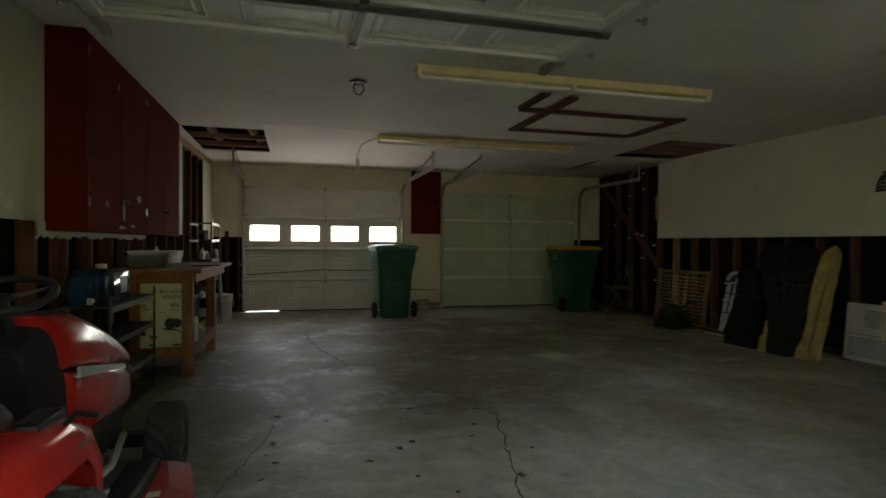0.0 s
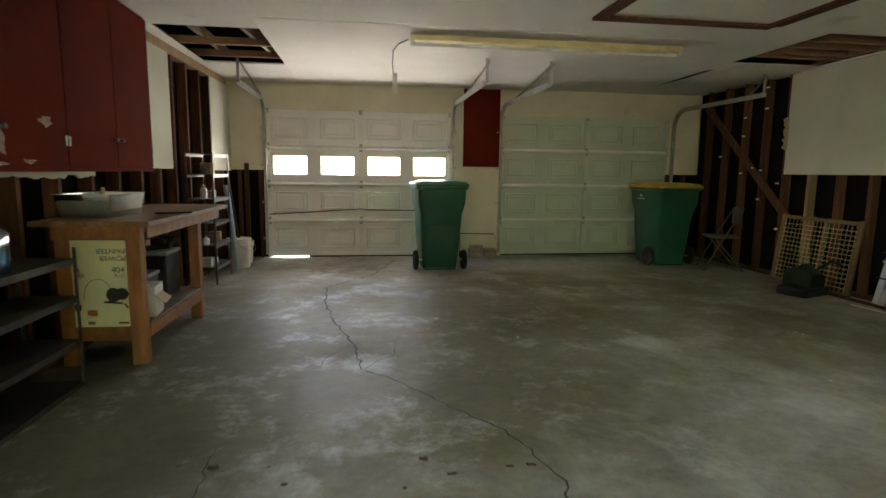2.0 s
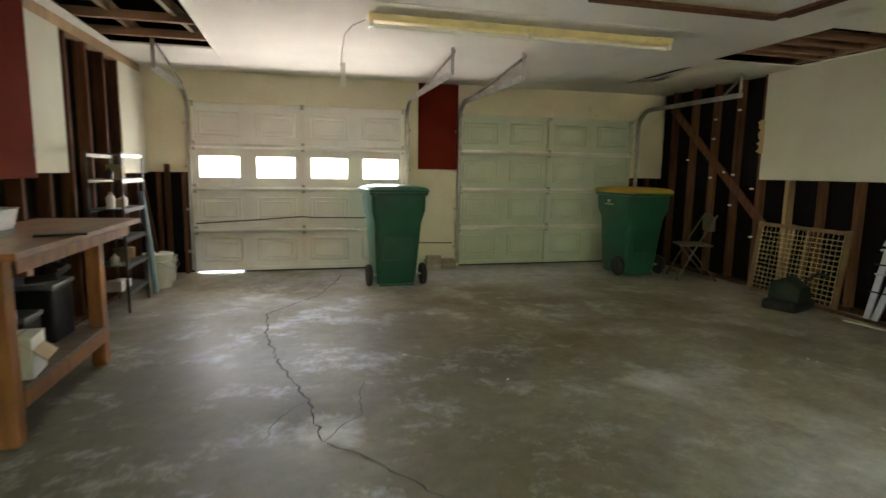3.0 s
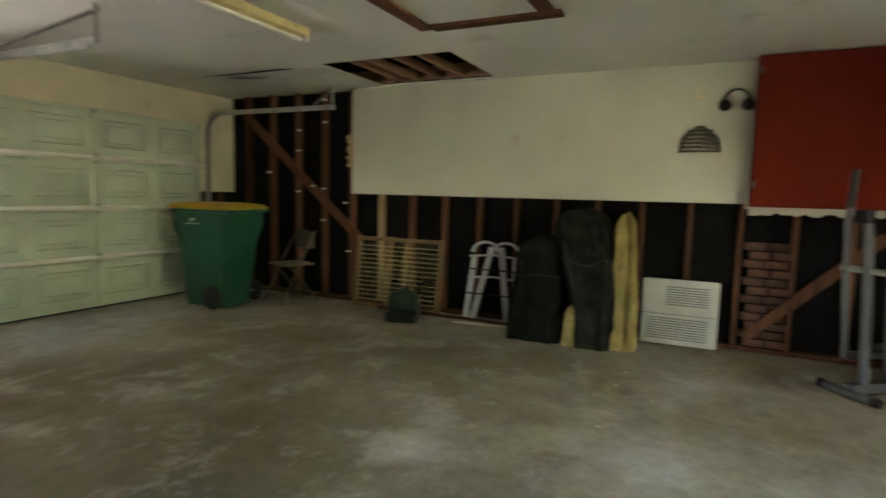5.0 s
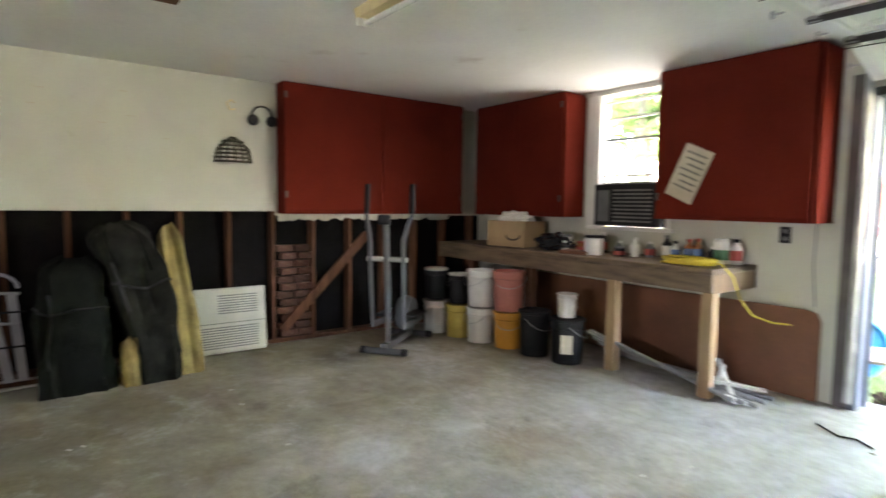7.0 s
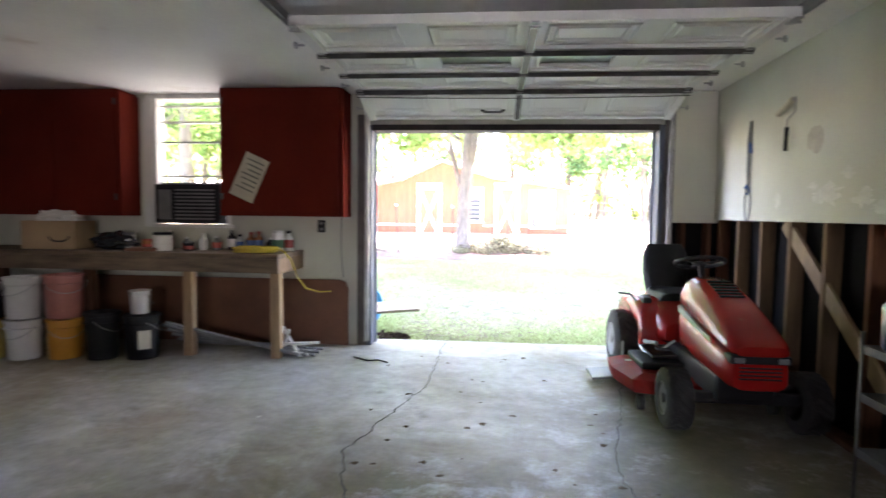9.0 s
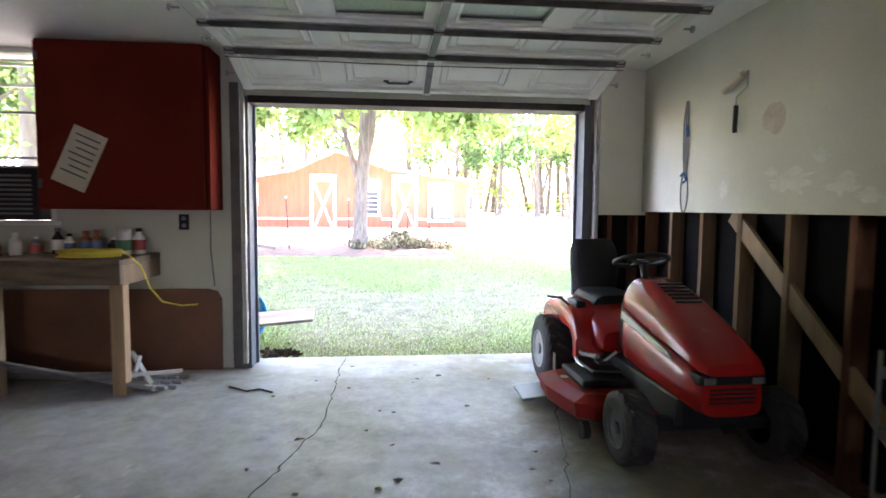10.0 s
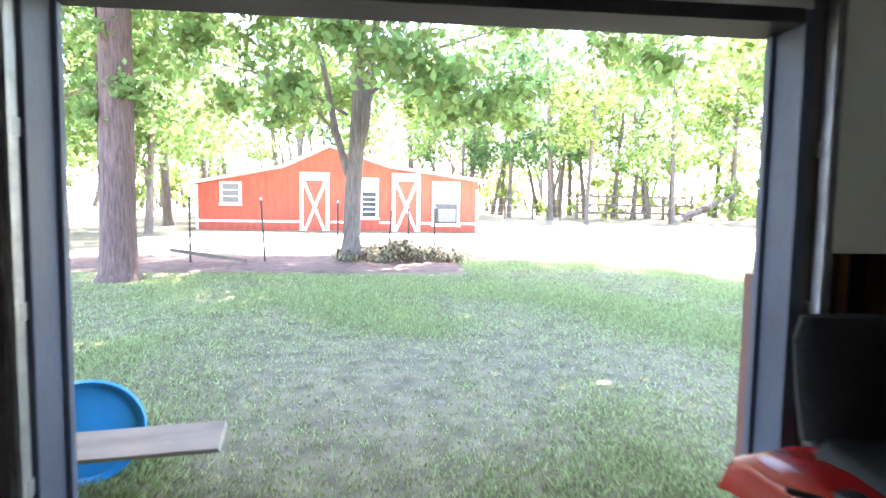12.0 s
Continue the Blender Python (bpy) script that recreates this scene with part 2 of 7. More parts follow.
WHITEP = mat("white plastic", (0.70, 0.69, 0.64), 0.4, var=0.08, scale=6, fine=60, bump=0.03, col2=(0.5, 0.46, 0.36), spot=0.08)
CLOTH = mat("dark canvas", (0.011, 0.012, 0.010), 0.95, spec=0.1, var=0.45, scale=7, fine=90, bump=0.5)
CARD = mat("cardboard", (0.42, 0.29, 0.16), 0.8, var=0.12, scale=4, fine=60, bump=0.08)
PANE = glassy("clear glass", (0.95, 0.97, 0.95), 0.03, 0.93)
FROST = glassy("obscure glass", (0.9, 0.95, 0.9), 0.12, 0.93, 0.55)
POLY = glassy("milky clear plastic", (0.80, 0.84, 0.76), 0.25, 0.86, 0.8)
BLUEPOLY = glassy("blue clear plastic", (0.25, 0.50, 0.72), 0.12, 0.82, 0.3)


# ---- mesh helpers ----
def link(name, data, parent=None, label="", kind=""):
    ob = new(name, data)
    ob.parent = parent
    return tagged(ob, label=label, kind=kind)


def part(name, bm, material, parent, label="", smooth=False):
    """Links a bmesh as one mesh object under a thing or a part."""
    me = bpy.data.meshes.new(name)
    bmesh.ops.recalc_face_normals(bm, faces=bm.faces)
    bm.to_mesh(me)
    bm.free()
    me.materials.append(material)
    if smooth:
        me.polygons.foreach_set("use_smooth", [True] * len(me.polygons))
        me.set_sharp_from_angle(angle=radians(40))
    return link(name, me, parent, label)


def structure(name, bm, material, label, category, smooth=False):
    return tagged(part(name, bm, material, None, label, smooth), category=category, kind="structure")


def thing(name, label, category, m=None, group=""):
    e = new(name)
    e.empty_display_size = 0.1
    if m is not None:
        e.matrix_world = m
    return tagged(e, label=label, category=category, group=group)


def solo(name, bm, material, label, category, m=None, group="", smooth=False):
    ob = part(name, bm, material, None, label, smooth)
    if m is not None:
        ob.matrix_world = m
    return tagged(ob, category=category, group=group)


def box(lo, hi, bevel=0.0, bm=None, m=None):
    bm = bm or bmesh.new()
    c = [(a + b) / 2 for a, b in zip(lo, hi)]
    s = [abs(b - a) for a, b in zip(lo, hi)]
    mm = Matrix.LocRotScale(c, None, s)
    r = bmesh.ops.create_cube(bm, size=1, matrix=(m @ mm) if m is not None else mm)
    if bevel:
        es = list({e for v in r["verts"] for e in v.link_edges})
        bmesh.ops.bevel(bm, geom=es, offset=min(bevel, min(s) * 0.45), segments=2, affect="EDGES", profile=0.6)
    return bm


def rod(a, b, r, bm=None, r2=None, seg=12):
    """A round bar from a to b."""
    bm = bm or bmesh.new()
    a, b = Vector(a), Vector(b)
    d = b - a
    mm = Matrix.Translation((a + b) / 2) @ d.to_track_quat("Z", "Y").to_matrix().to_4x4()
    bmesh.ops.create_cone(bm, cap_ends=True, segments=seg, radius1=r, radius2=r if r2 is None else r2, depth=d.length, matrix=mm)
    return bm


def bar(a, b, w, h, bm=None, up=(0, 0, 1)):
    """A rectangular bar from a to b; w across, h along up."""
    bm = bm or bmesh.new()
    a, b = Vector(a), Vector(b)
    z = (b - a).normalized()
    u = Vector(up) - z * z.dot(Vector(up))
    u = u.normalized() if u.length > 1e-4 else z.orthogonal().normalized()
    x = u.cross(z)
    rot = Matrix((x, u, z)).transposed().to_4x4()
    mm = Matrix.Translation((a + b) / 2) @ rot @ Matrix.Diagonal((w, h, (b - a).length, 1))
    bmesh.ops.create_cube(bm, size=1, matrix=mm)
    return bm


def tube(points, r, bm=None, seg=8, closed=False, radii=None):
    """A pipe along a line of points."""
    bm = bm or bmesh.new()
    pts = [Vector(p) for p in points]
    n = len(pts)
    rings, prev = [], None
    for i, p in enumerate(pts):
        a = pts[(i - 1) % n] if closed or i else pts[0]
        b = pts[(i + 1) % n] if closed or i < n - 1 else pts[-1]
        t = (b - a).normalized()
        u = prev - t * prev.dot(t) if prev is not None else t.orthogonal()
        u = u.normalized() if u.length > 1e-5 else t.orthogonal().normalized()
        prev = u
        v = t.cross(u)
        rr = radii[i] if radii else r
        rings.append([bm.verts.new(p + (u * math.cos(k * math.tau / seg) + v * math.sin(k * math.tau / seg)) * rr) for k in range(seg)])
    for i in range(n if closed else n - 1):
        A, B = rings[i], rings[(i + 1) % n]
        for k in range(seg):
            bm.faces.new((A[k], A[(k + 1) % seg], B[(k + 1) % seg], B[k]))
    if not closed:
        bm.faces.new(rings[0][::-1])
        bm.faces.new(rings[-1])
    return bm


def arc(c, r, a0, a1, n, plane="yz"):
    out = []
    for i in range(n + 1):
        a = radians(a0 + (a1 - a0) * i / n)
        u, v = r * math.cos(a), r * math.sin(a)
        out.append({"yz": (c[0], c[1] + u, c[2] + v), "xz": (c[0] + u, c[1], c[2] + v), "xy": (c[0] + u, c[1] + v, c[2])}[plane])
    return out


def lathe(profile, seg=24, bm=None, m=None, axis="z"):
    """Turns (radius, height) pairs round an axis."""
    bm = bm or bmesh.new()
    rings = []
    for r, h in profile:
        ring = []
        for k in range(seg):
            a = k * math.tau / seg
            p = (r * math.cos(a), r * math.sin(a), h) if axis == "z" else (h, r * math.cos(a), r * math.sin(a))
            ring.append(bm.verts.new(m @ Vector(p) if m is not None else p))
        rings.append(ring)
    for A, B in zip(rings, rings[1:]):
        for k in range(seg):
            bm.faces.new((A[k], A[(k + 1) % seg], B[(k + 1) % seg], B[k]))
    bm.faces.new(rings[0][::-1])
    bm.faces.new(rings[-1])
    return bm


def loft(rings, bm=None, caps=True):
    """A skin over rings of equally many points."""
    bm = bm or bmesh.new()
    vs = [[bm.verts.new(p) for p in r] for r in rings]
    k = len(vs[0])
    for A, B in zip(vs, vs[1:]):
        for i in range(k):
            bm.faces.new((A[i], A[(i + 1) % k], B[(i + 1) % k], B[i]))
    if caps:
        bm.faces.new(vs[0][::-1])
        bm.faces.new(vs[-1])
    return bm


def prism(poly, lo, hi, axis="z", bm=None):
    """A flat outline given thickness along an axis."""
    def put(p, h):
        return {"z": (p[0], p[1], h), "y": (p[0], h, p[1]), "x": (h, p[0], p[1])}[axis]
    return loft([[put(p, lo) for p in poly], [put(p, hi) for p in poly]], bm)


def raw(name, verts, faces, material, parent=None, label=""):
    me = bpy.data.meshes.new(name)
    nv, k = len(verts), faces.shape[1]
    me.vertices.add(nv)
    me.vertices.foreach_set("co", np.asarray(verts, dtype=np.float32).ravel())
    me.loops.add(faces.size)
    me.loops.foreach_set("vertex_index", faces.ravel().astype(np.int32))
    me.polygons.add(len(faces))
    me.polygons.foreach_set("loop_start", np.arange(0, faces.size, k, dtype=np.int32))
    me.update(calc_edges=True)
    me.materials.append(material)
    return link(name, me, parent, label)


def shear(bm):
    """The long wall by the tractor runs a little out of square."""
    for v in bm.verts:
        v.co.x += LX(v.co.y)
    return bm


def LX(y):
    return 0.026 * (y - 1.8)


W, YN, YF, H = 7.07, 1.80, 10.34, 2.44      # room: right wall, near wall, far wall, ceiling

# ---- ground and slab ----
GY = [(40, -0.1), (10.6, -0.1), (1.4, -0.05), (-2.5, 0.02), (-6, 0.09), (-8.6, 0.22), (-18.3, 0.47), (-26, 0.9), (-60, 1.6), (-900, 1.6)]


def gz(y):
    for (a, za), (b, zb) in zip(GY, GY[1:]):
        if y >= b:
            return za + (zb - za) * min(1, max(0, (a - y) / (a - b)))
    return GY[-1][1]


GRASSG = mat("lawn soil and turf", (0.20, 0.18, 0.115), 0.95, spec=0.1, var=0.35, scale=4.5, fine=60, bump=0.9, col2=(0.27, 0.225, 0.175), spot=0.40)
bm = bmesh.new()
xs = [-900, -120, -40, -20, -10, -5, 0, 3, 6, 10, 20, 40, 120, 900]
ys = [900, 120, 40, 12, 10.6, 6, 1.4, 0, -2.5, -4.2, -6, -7.3, -8.6, -11, -14, -18.3, -22, -26, -40, -60, -120, -400, -900]
grid = [[bm.verts.new((x, y, gz(y))) for x in xs] for y in ys]
for A, B in zip(grid, grid[1:]):
    for i in range(len(xs) - 1):
        bm.faces.new((A[i], A[i + 1], B[i + 1], B[i]))
structure("ground", bm, GRASSG, "patchy shaded lawn of thin green grass and bare soil", "lawn")

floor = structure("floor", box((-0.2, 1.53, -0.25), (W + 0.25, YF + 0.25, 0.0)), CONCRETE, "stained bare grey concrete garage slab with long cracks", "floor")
# Assumed driveway, kept pale to bounce sunlight in through the far door's windows.
DRIVE = mat("pale driveway concrete", (0.70, 0.68, 0.62), 0.85, var=0.10, scale=1.5, fine=30, bump=0.2)
structure("driveway", box((-1.0, YF + 0.26, -0.2), (W + 1.5, 34.0, -0.03)), DRIVE, "unseen pale driveway added behind the closed garage doors to bounce daylight", "driveway")
CRACK = mat("crack shadow dirt", (0.06, 0.055, 0.048), 0.95, var=0.3, scale=20)


def crack(pts, w, seed):
    rnd = random.Random(seed)
    fine = []
    for (x0, y0), (x1, y1) in zip(pts, pts[1:]):
        k = max(2, int(math.hypot(x1 - x0, y1 - y0) / 0.05))
        for i in range(k):
            f = i / k
            fine.append((x0 + (x1 - x0) * f + rnd.uniform(-1, 1) * 0.016, y0 + (y1 - y0) * f + rnd.uniform(-1, 1) * 0.01))
    fine.append(pts[-1])
    b = bmesh.new()
    last = None
    for i, (x, y) in enumerate(fine):
        x1, y1 = fine[min(i + 1, len(fine) - 1)]
        x0, y0 = fine[max(i - 1, 0)]
        d = Vector((x1 - x0, y1 - y0, 0)).normalized()
        ww = w * rnd.uniform(0.35, 1.2) * (0.3 if i in (0, len(fine) - 1) else 1)
        o = Vector((-d.y, d.x, 0)) * ww / 2
        pair = (b.verts.new(Vector((x, y, 0.003)) + o), b.verts.new(Vector((x, y, 0.003)) - o))
        if last:
            b.faces.new((last[0], last[1], pair[1], pair[0]))
        last = pair
    part("floor_crack", b, CRACK, floor, "dark jagged crack in the concrete")


# ---- ceiling with torn holes ----
HL, HR = (0.26, 7.39, 1.15, 9.03), (5.95, 6.63, 7.02, 7.95)
CR = [-0.3, HL[0], HL[2], HR[0], HR[2], W + 0.3]
CYS = [1.6, HR[1], HL[1], HR[3], HL[3], YF + 0.2]
bm = bmesh.new()
for i in range(5):
    for j in range(5):
        cx, cy = (CR[i] + CR[i + 1]) / 2, (CYS[j] + CYS[j + 1]) / 2
        if not any(h[0] < cx < h[2] and h[1] < cy < h[3] for h in (HL, HR)):
            box((CR[i], CYS[j], H), (CR[i + 1], CYS[j + 1], H + 0.013), bm=bm)
ceiling = structure("ceiling", bm, CEIL, "patched off-white drywall ceiling with torn holes", "ceiling")
for x in range(7):
    part("joist", box((x * 1.15 - 0.02 + 0.06, 1.9, H + 0.015), (x * 1.15 + 0.08, YF, H + 0.15)), JOIST, ceiling)
for x, tilt in ((0.50, 0.0), (0.93, 0.12)):
    part("ceiling_timber", bar((x, 7.3, H + 0.10), (x + tilt, 9.1, H + 0.12), 0.04, 0.09), FRESH, ceiling, "pale sawn timber in the torn ceiling")
for y, x0, x1 in ((7.65, 5.8, 7.1), (8.15, 0.0, 1.4), (7.2, 5.8, 7.1), (6.95, 5.8, 7.1), (8.75, 0.0, 1.4), (7.48, 5.8, 7.1)):
    part("ceiling_batten", box((x0, y, H + 0.016), (x1, y + 0.045, H + 0.085)), JOIST, ceiling)
# Added box that blocks outdoor light; near-black stands in for the attic's darkness.
structure("attic_deck", box((-0.3, 1.5, H + 0.55), (W + 0.4, YF + 0.3, H + 0.6)), SHEATH, "near-black boarding added for the dark above the ceiling joists", "attic")
structure("attic_side", box((-0.3, 1.5, H + 0.02), (-0.25, YF + 0.3, H + 0.55)), SHEATH, "unseen dark boarding added to keep light out of the attic", "attic")
structure("attic_side_far", box((W + 0.3, 1.5, H + 0.02), (W + 0.4, YF + 0.3, H + 0.55)), SHEATH, "unseen dark boarding added to keep light out of the attic", "attic")
structure("attic_gable", box((-0.25, 1.5, H + 0.02), (W + 0.3, 1.58, H + 0.6)), SHEATH, "unseen dark boarding added to keep light out of the attic", "attic")
structure("attic_gable_far", box((-0.25, YF + 0.2, H + 0.02), (W + 0.3, YF + 0.3, H + 0.6)), SHEATH, "unseen dark boarding added to keep light out of the attic", "attic")

for name, lo, hi in (("ceiling_sheet", (1.16, 7.02, H - 0.004), (4.9, YF - 0.005, H - 0.001)), ("ceiling_sheet", (0.24, 9.04, H - 0.004), (1.155, YF - 0.005, H - 0.001))):
    part(name, box(lo, hi), CEILW, ceiling, "pinkish white bare drywall sheet")

# ---- walls ----
SIDING = mat("brown siding", (0.20, 0.10, 0.07), 0.7, var=0.2, scale=2)
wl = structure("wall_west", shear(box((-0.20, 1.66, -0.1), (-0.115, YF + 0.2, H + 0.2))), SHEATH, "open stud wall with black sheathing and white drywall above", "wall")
for i in range(22):
    y = 1.86 + i * 0.425
    if y < YF - 0.1:
        part("stud", shear(box((-0.112, y, 0.04), (-0.014, y + 0.04, H))), STUD if i not in (1, 2, 3, 4) else SHADEPINE, wl)
part("sill_plate", shear(box((-0.112, 1.82, 0.0), (-0.012, YF - 0.12, 0.038))), STUD, wl)
part("top_plate", shear(box((-0.110, 1.82, H - 0.09), (-0.003, YF - 0.12, H - 0.002))), FRESH, wl)
part("drywall_sheet", shear(box((-0.013, 1.81, 1.27), (0.0, 4.6, H - 0.001))), DRYWALL, wl, "stained white drywall cut off at waist height")
part("drywall_sheet", shear(box((-0.013, 6.5, 1.24), (0.0, 8.12, H - 0.09))), DRYWALL, wl, "white drywall strip beside the red cabinets")
part("drywall_sheet", shear(box((-0.013, 9.47, 1.225), (0.0, YF - 0.01, H - 0.09))), DRYWALL, wl, "torn white drywall in the corner")
part("brace", bar((-0.035 + LX(3.1), 3.06, 1.26), (-0.035 + LX(4.5), 4.62, 0.06), 0.025, 0.10, up=(0, 1, 1)), FRESH, wl, "light pine diagonal brace")

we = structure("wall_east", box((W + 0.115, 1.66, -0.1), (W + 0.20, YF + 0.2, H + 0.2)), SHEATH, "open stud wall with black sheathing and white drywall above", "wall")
ST = [1.97 + 0.401 * i for i in range(21)]
for i, y in enumerate(ST):
    if y < YF - 0.08:
        part("stud", box((W + 0.014, y, 0.04), (W + 0.112, y + 0.04, H)), FRESH if i == 15 else STUD, we)
part("sill_plate", box((W + 0.012, 1.82, 0.0), (W + 0.112, YF - 0.02, 0.04)), STUD, we)
part("drywall_sheet", box((W, 4.38, 1.26), (W + 0.013, 8.38, H - 0.001), bevel=0.003), DRYWALL, we, "plain white drywall cut off at waist height")
part("drywall_sheet", box((W, 1.81, 1.22), (W + 0.013, 4.377, H - 0.001)), DRYWALL, we, "white drywall behind the red cabinets")
part("brace", bar((W + 0.004, 10.02, 2.22), (W + 0.004, 8.26, 0.74), 0.025, 0.10, up=(0, 1, 1)), STUD, we, "brown diagonal brace across the studs")
part("brace", bar((W + 0.004, 4.32, 0.12), (W + 0.004, 3.40, 1.03), 0.025, 0.09, up=(0, 1, 1)), STUD, we, "brown diagonal brace across the studs")

# far wall with two openings
D1, D2, DH = (0.71, 3.28), (4.06, 6.67), 2.07
bm = bmesh.new()
for lo, hi in (((LX(YF) - 0.2, YF, 1.24), (D1[0], YF + 0.12, H)), ((D1[1], YF, 0), (D2[0], YF + 0.12, H)), ((D2[1], YF, 1.24), (W + 0.115, YF + 0.12, H)),
               ((D1[0], YF, DH), (D1[1], YF + 0.12, H)), ((D2[0], YF, DH), (D2[1], YF + 0.12, H))):
    box(lo, hi, bm=bm)
wf = structure("wall_north", bm, CREAM, "yellowed cream wall round two garage doors", "wall")
for lo, hi in (((LX(YF) - 0.2, YF + 0.09, -0.1), (D1[0], YF + 0.12, 1.238)), ((D2[1], YF + 0.09, -0.1), (W + 0.115, YF + 0.12, 1.238))):
    part("sheathing", box(lo, hi), SHEATH, wf, "black sheathing at the wall's foot")
for lo, hi in (((LX(YF) - 0.25, YF + 0.123, -0.2), (D1[0], YF + 0.15, H + 0.1)), ((D1[1], YF + 0.123, -0.2), (D2[0], YF + 0.15, H + 0.1)), ((D2[1], YF + 0.123, -0.2), (W + 0.25, YF + 0.15, H + 0.1))):
    part("siding", box(lo, hi), SIDING, wf, "brown outer siding")
for x in (0.30, 0.58, 6.66, 6.95):
    part("stud", box((x, YF + 0.0, 0.0), (x + 0.04, YF + 0.085, 1.238)), STUD, wf)
part("red_panel", box((3.47, YF - 0.014, 1.32), (4.01, YF - 0.002, 2.43), bevel=0.003), RED, wf, "dark red painted board between the doors")
part("header_board", box((D2[0] - 0.05, YF - 0.02, 2.06), (D2[1] + 0.05, YF - 0.003, 2.13)), CREAM, wf)

# near wall with the open doorway and the window
OX0, OX1, OH = 0.52, 3.20, 2.085
WX0, WX1, WZ0, WZ1 = 4.62, 5.42, 1.16, 2.40
bm = bmesh.new()
for lo, hi in (((-0.2, 1.655, 1.24), (OX0 - 0.05, YN, H)), ((OX1 + 0.05, 1.655, 0), (WX0, YN, H)), ((WX1, 1.655, 0), (W + 0.115, YN, H)),
               ((OX0 - 0.05, 1.655, OH + 0.06), (OX1 + 0.05, YN, H)), ((WX0, 1.655, 0), (WX1, YN, WZ0)), ((WX0, 1.655, WZ1), (WX1, YN, H))):
    box(lo, hi, bm=bm)
wn_ = structure("wall_south", bm, DRYWALL, "grubby white drywall wall round the open garage doorway", "wall")
part("sheathing", box((-0.2, 1.655, -0.1), (OX0 - 0.05, 1.675, 1.238)), SHEATH, wn_, "black sheathing at the wall's foot")
for x in (0.02, 0.25):
    part("stud", box((x, 1.677, 0), (x + 0.04, 1.795, 1.238)), STUD, wn_)
part("siding", box((-0.3, 1.63, -0.2), (OX0 - 0.06, 1.653, H + 0.6)), SIDING, wn_)
part("siding", box((OX1 + 0.06, 1.63, -0.2), (WX0 - 0.02, 1.653, H + 0.6)), SIDING, wn_)
part("siding", box((WX1 + 0.02, 1.63, -0.2), (W + 0.4, 1.653, H + 0.6)), SIDING, wn_)
part("siding", box((OX0 - 0.06, 1.63, OH + 0.07), (OX1 + 0.06, 1.653, H + 0.6)), SIDING, wn_)
bm = box((OX0 - 0.048, 1.62, 0.0), (OX0, 1.83, OH + 0.05), bevel=0.004)
# Overhang out of view, added to block sun on the slab by the doorway.
structure("eave", box((-0.6, 1.30, H + 0.02), (W + 0.7, 1.628, H + 0.12)), SIDING, "unseen brown eave added to keep sun out of the garage doorway", "eave")
jamb = structure("door_frame", bm, JAMB, "scuffed blue-grey painted frame of the open garage doorway", "door frame")
part("jamb", box((OX1, 1.62, 0.0), (OX1 + 0.048, 1.83, OH + 0.05), bevel=0.004), JAMB, jamb)
# The head board's deep shade is put into this near-black paint.
part("head", box((OX0, 1.62, OH), (OX1, 1.83, OH + 0.055), bevel=0.004), mat("shade-darkened head paint", (0.04, 0.034, 0.03), 0.6, spec=0.2, var=0.3, scale=5, fine=50, bump=0.15), jamb, "dark wooden head board")
part("casing", box((OX0 - 0.14, 1.803, 0.0), (OX0 - 0.05, 1.825, OH + 0.15), bevel=0.003), TRIMD, jamb)
part("casing", box((OX1 + 0.05, 1.803, 0.0), (OX1 + 0.14, 1.825, OH + 0.15), bevel=0.003), TRIMD, jamb)
part("stop", box((OX0, 1.64, 0.0), (OX0 + 0.02, 1.675, OH), bevel=0.003), JAMB, jamb)
part("stop", box((OX1 - 0.02, 1.64, 0.0), (OX1, 1.675, OH), bevel=0.003), JAMB, jamb)

win = structure("window_1", box((WX0 - 0.07, YN + 0.002, WZ1), (WX1 + 0.07, YN + 0.02, WZ1 + 0.06), bevel=0.003), WINW, "white sash window with a dark air conditioner in its lower half", "window")
part("window_frame", box((WX0, 1.67, WZ0), (WX0 + 0.04, YN + 0.015, WZ1), bevel=0.003), WINW, win)
part("window_frame", box((WX1 - 0.04, 1.67, WZ0), (WX1, YN + 0.015, WZ1), bevel=0.003), WINW, win)
part("casing", box((WX1 + 0.002, YN + 0.002, WZ0 - 0.02), (WX1 + 0.09, YN + 0.02, WZ1), bevel=0.003), WINW, win)
part("window_sill", box((WX0 - 0.05, 1.67, WZ0 - 0.03), (WX1 + 0.05, YN + 0.05, WZ0), bevel=0.003), WINW, win)
for z in (1.57, 1.64, 1.98, 2.18, 2.335):
    part("sash_bar", box((WX0 + 0.04, 1.705, z - 0.009), (WX1 - 0.04, 1.735, z + 0.009), bevel=0.002), GREYP if z in (1.57, 1.98) else WINW, win)
g = part("pane", box((WX0 + 0.04, 1.716, 1.57), (WX1 - 0.04, 1.722, WZ1 - 0.02)), PANE, win)
g.visible_shadow = False


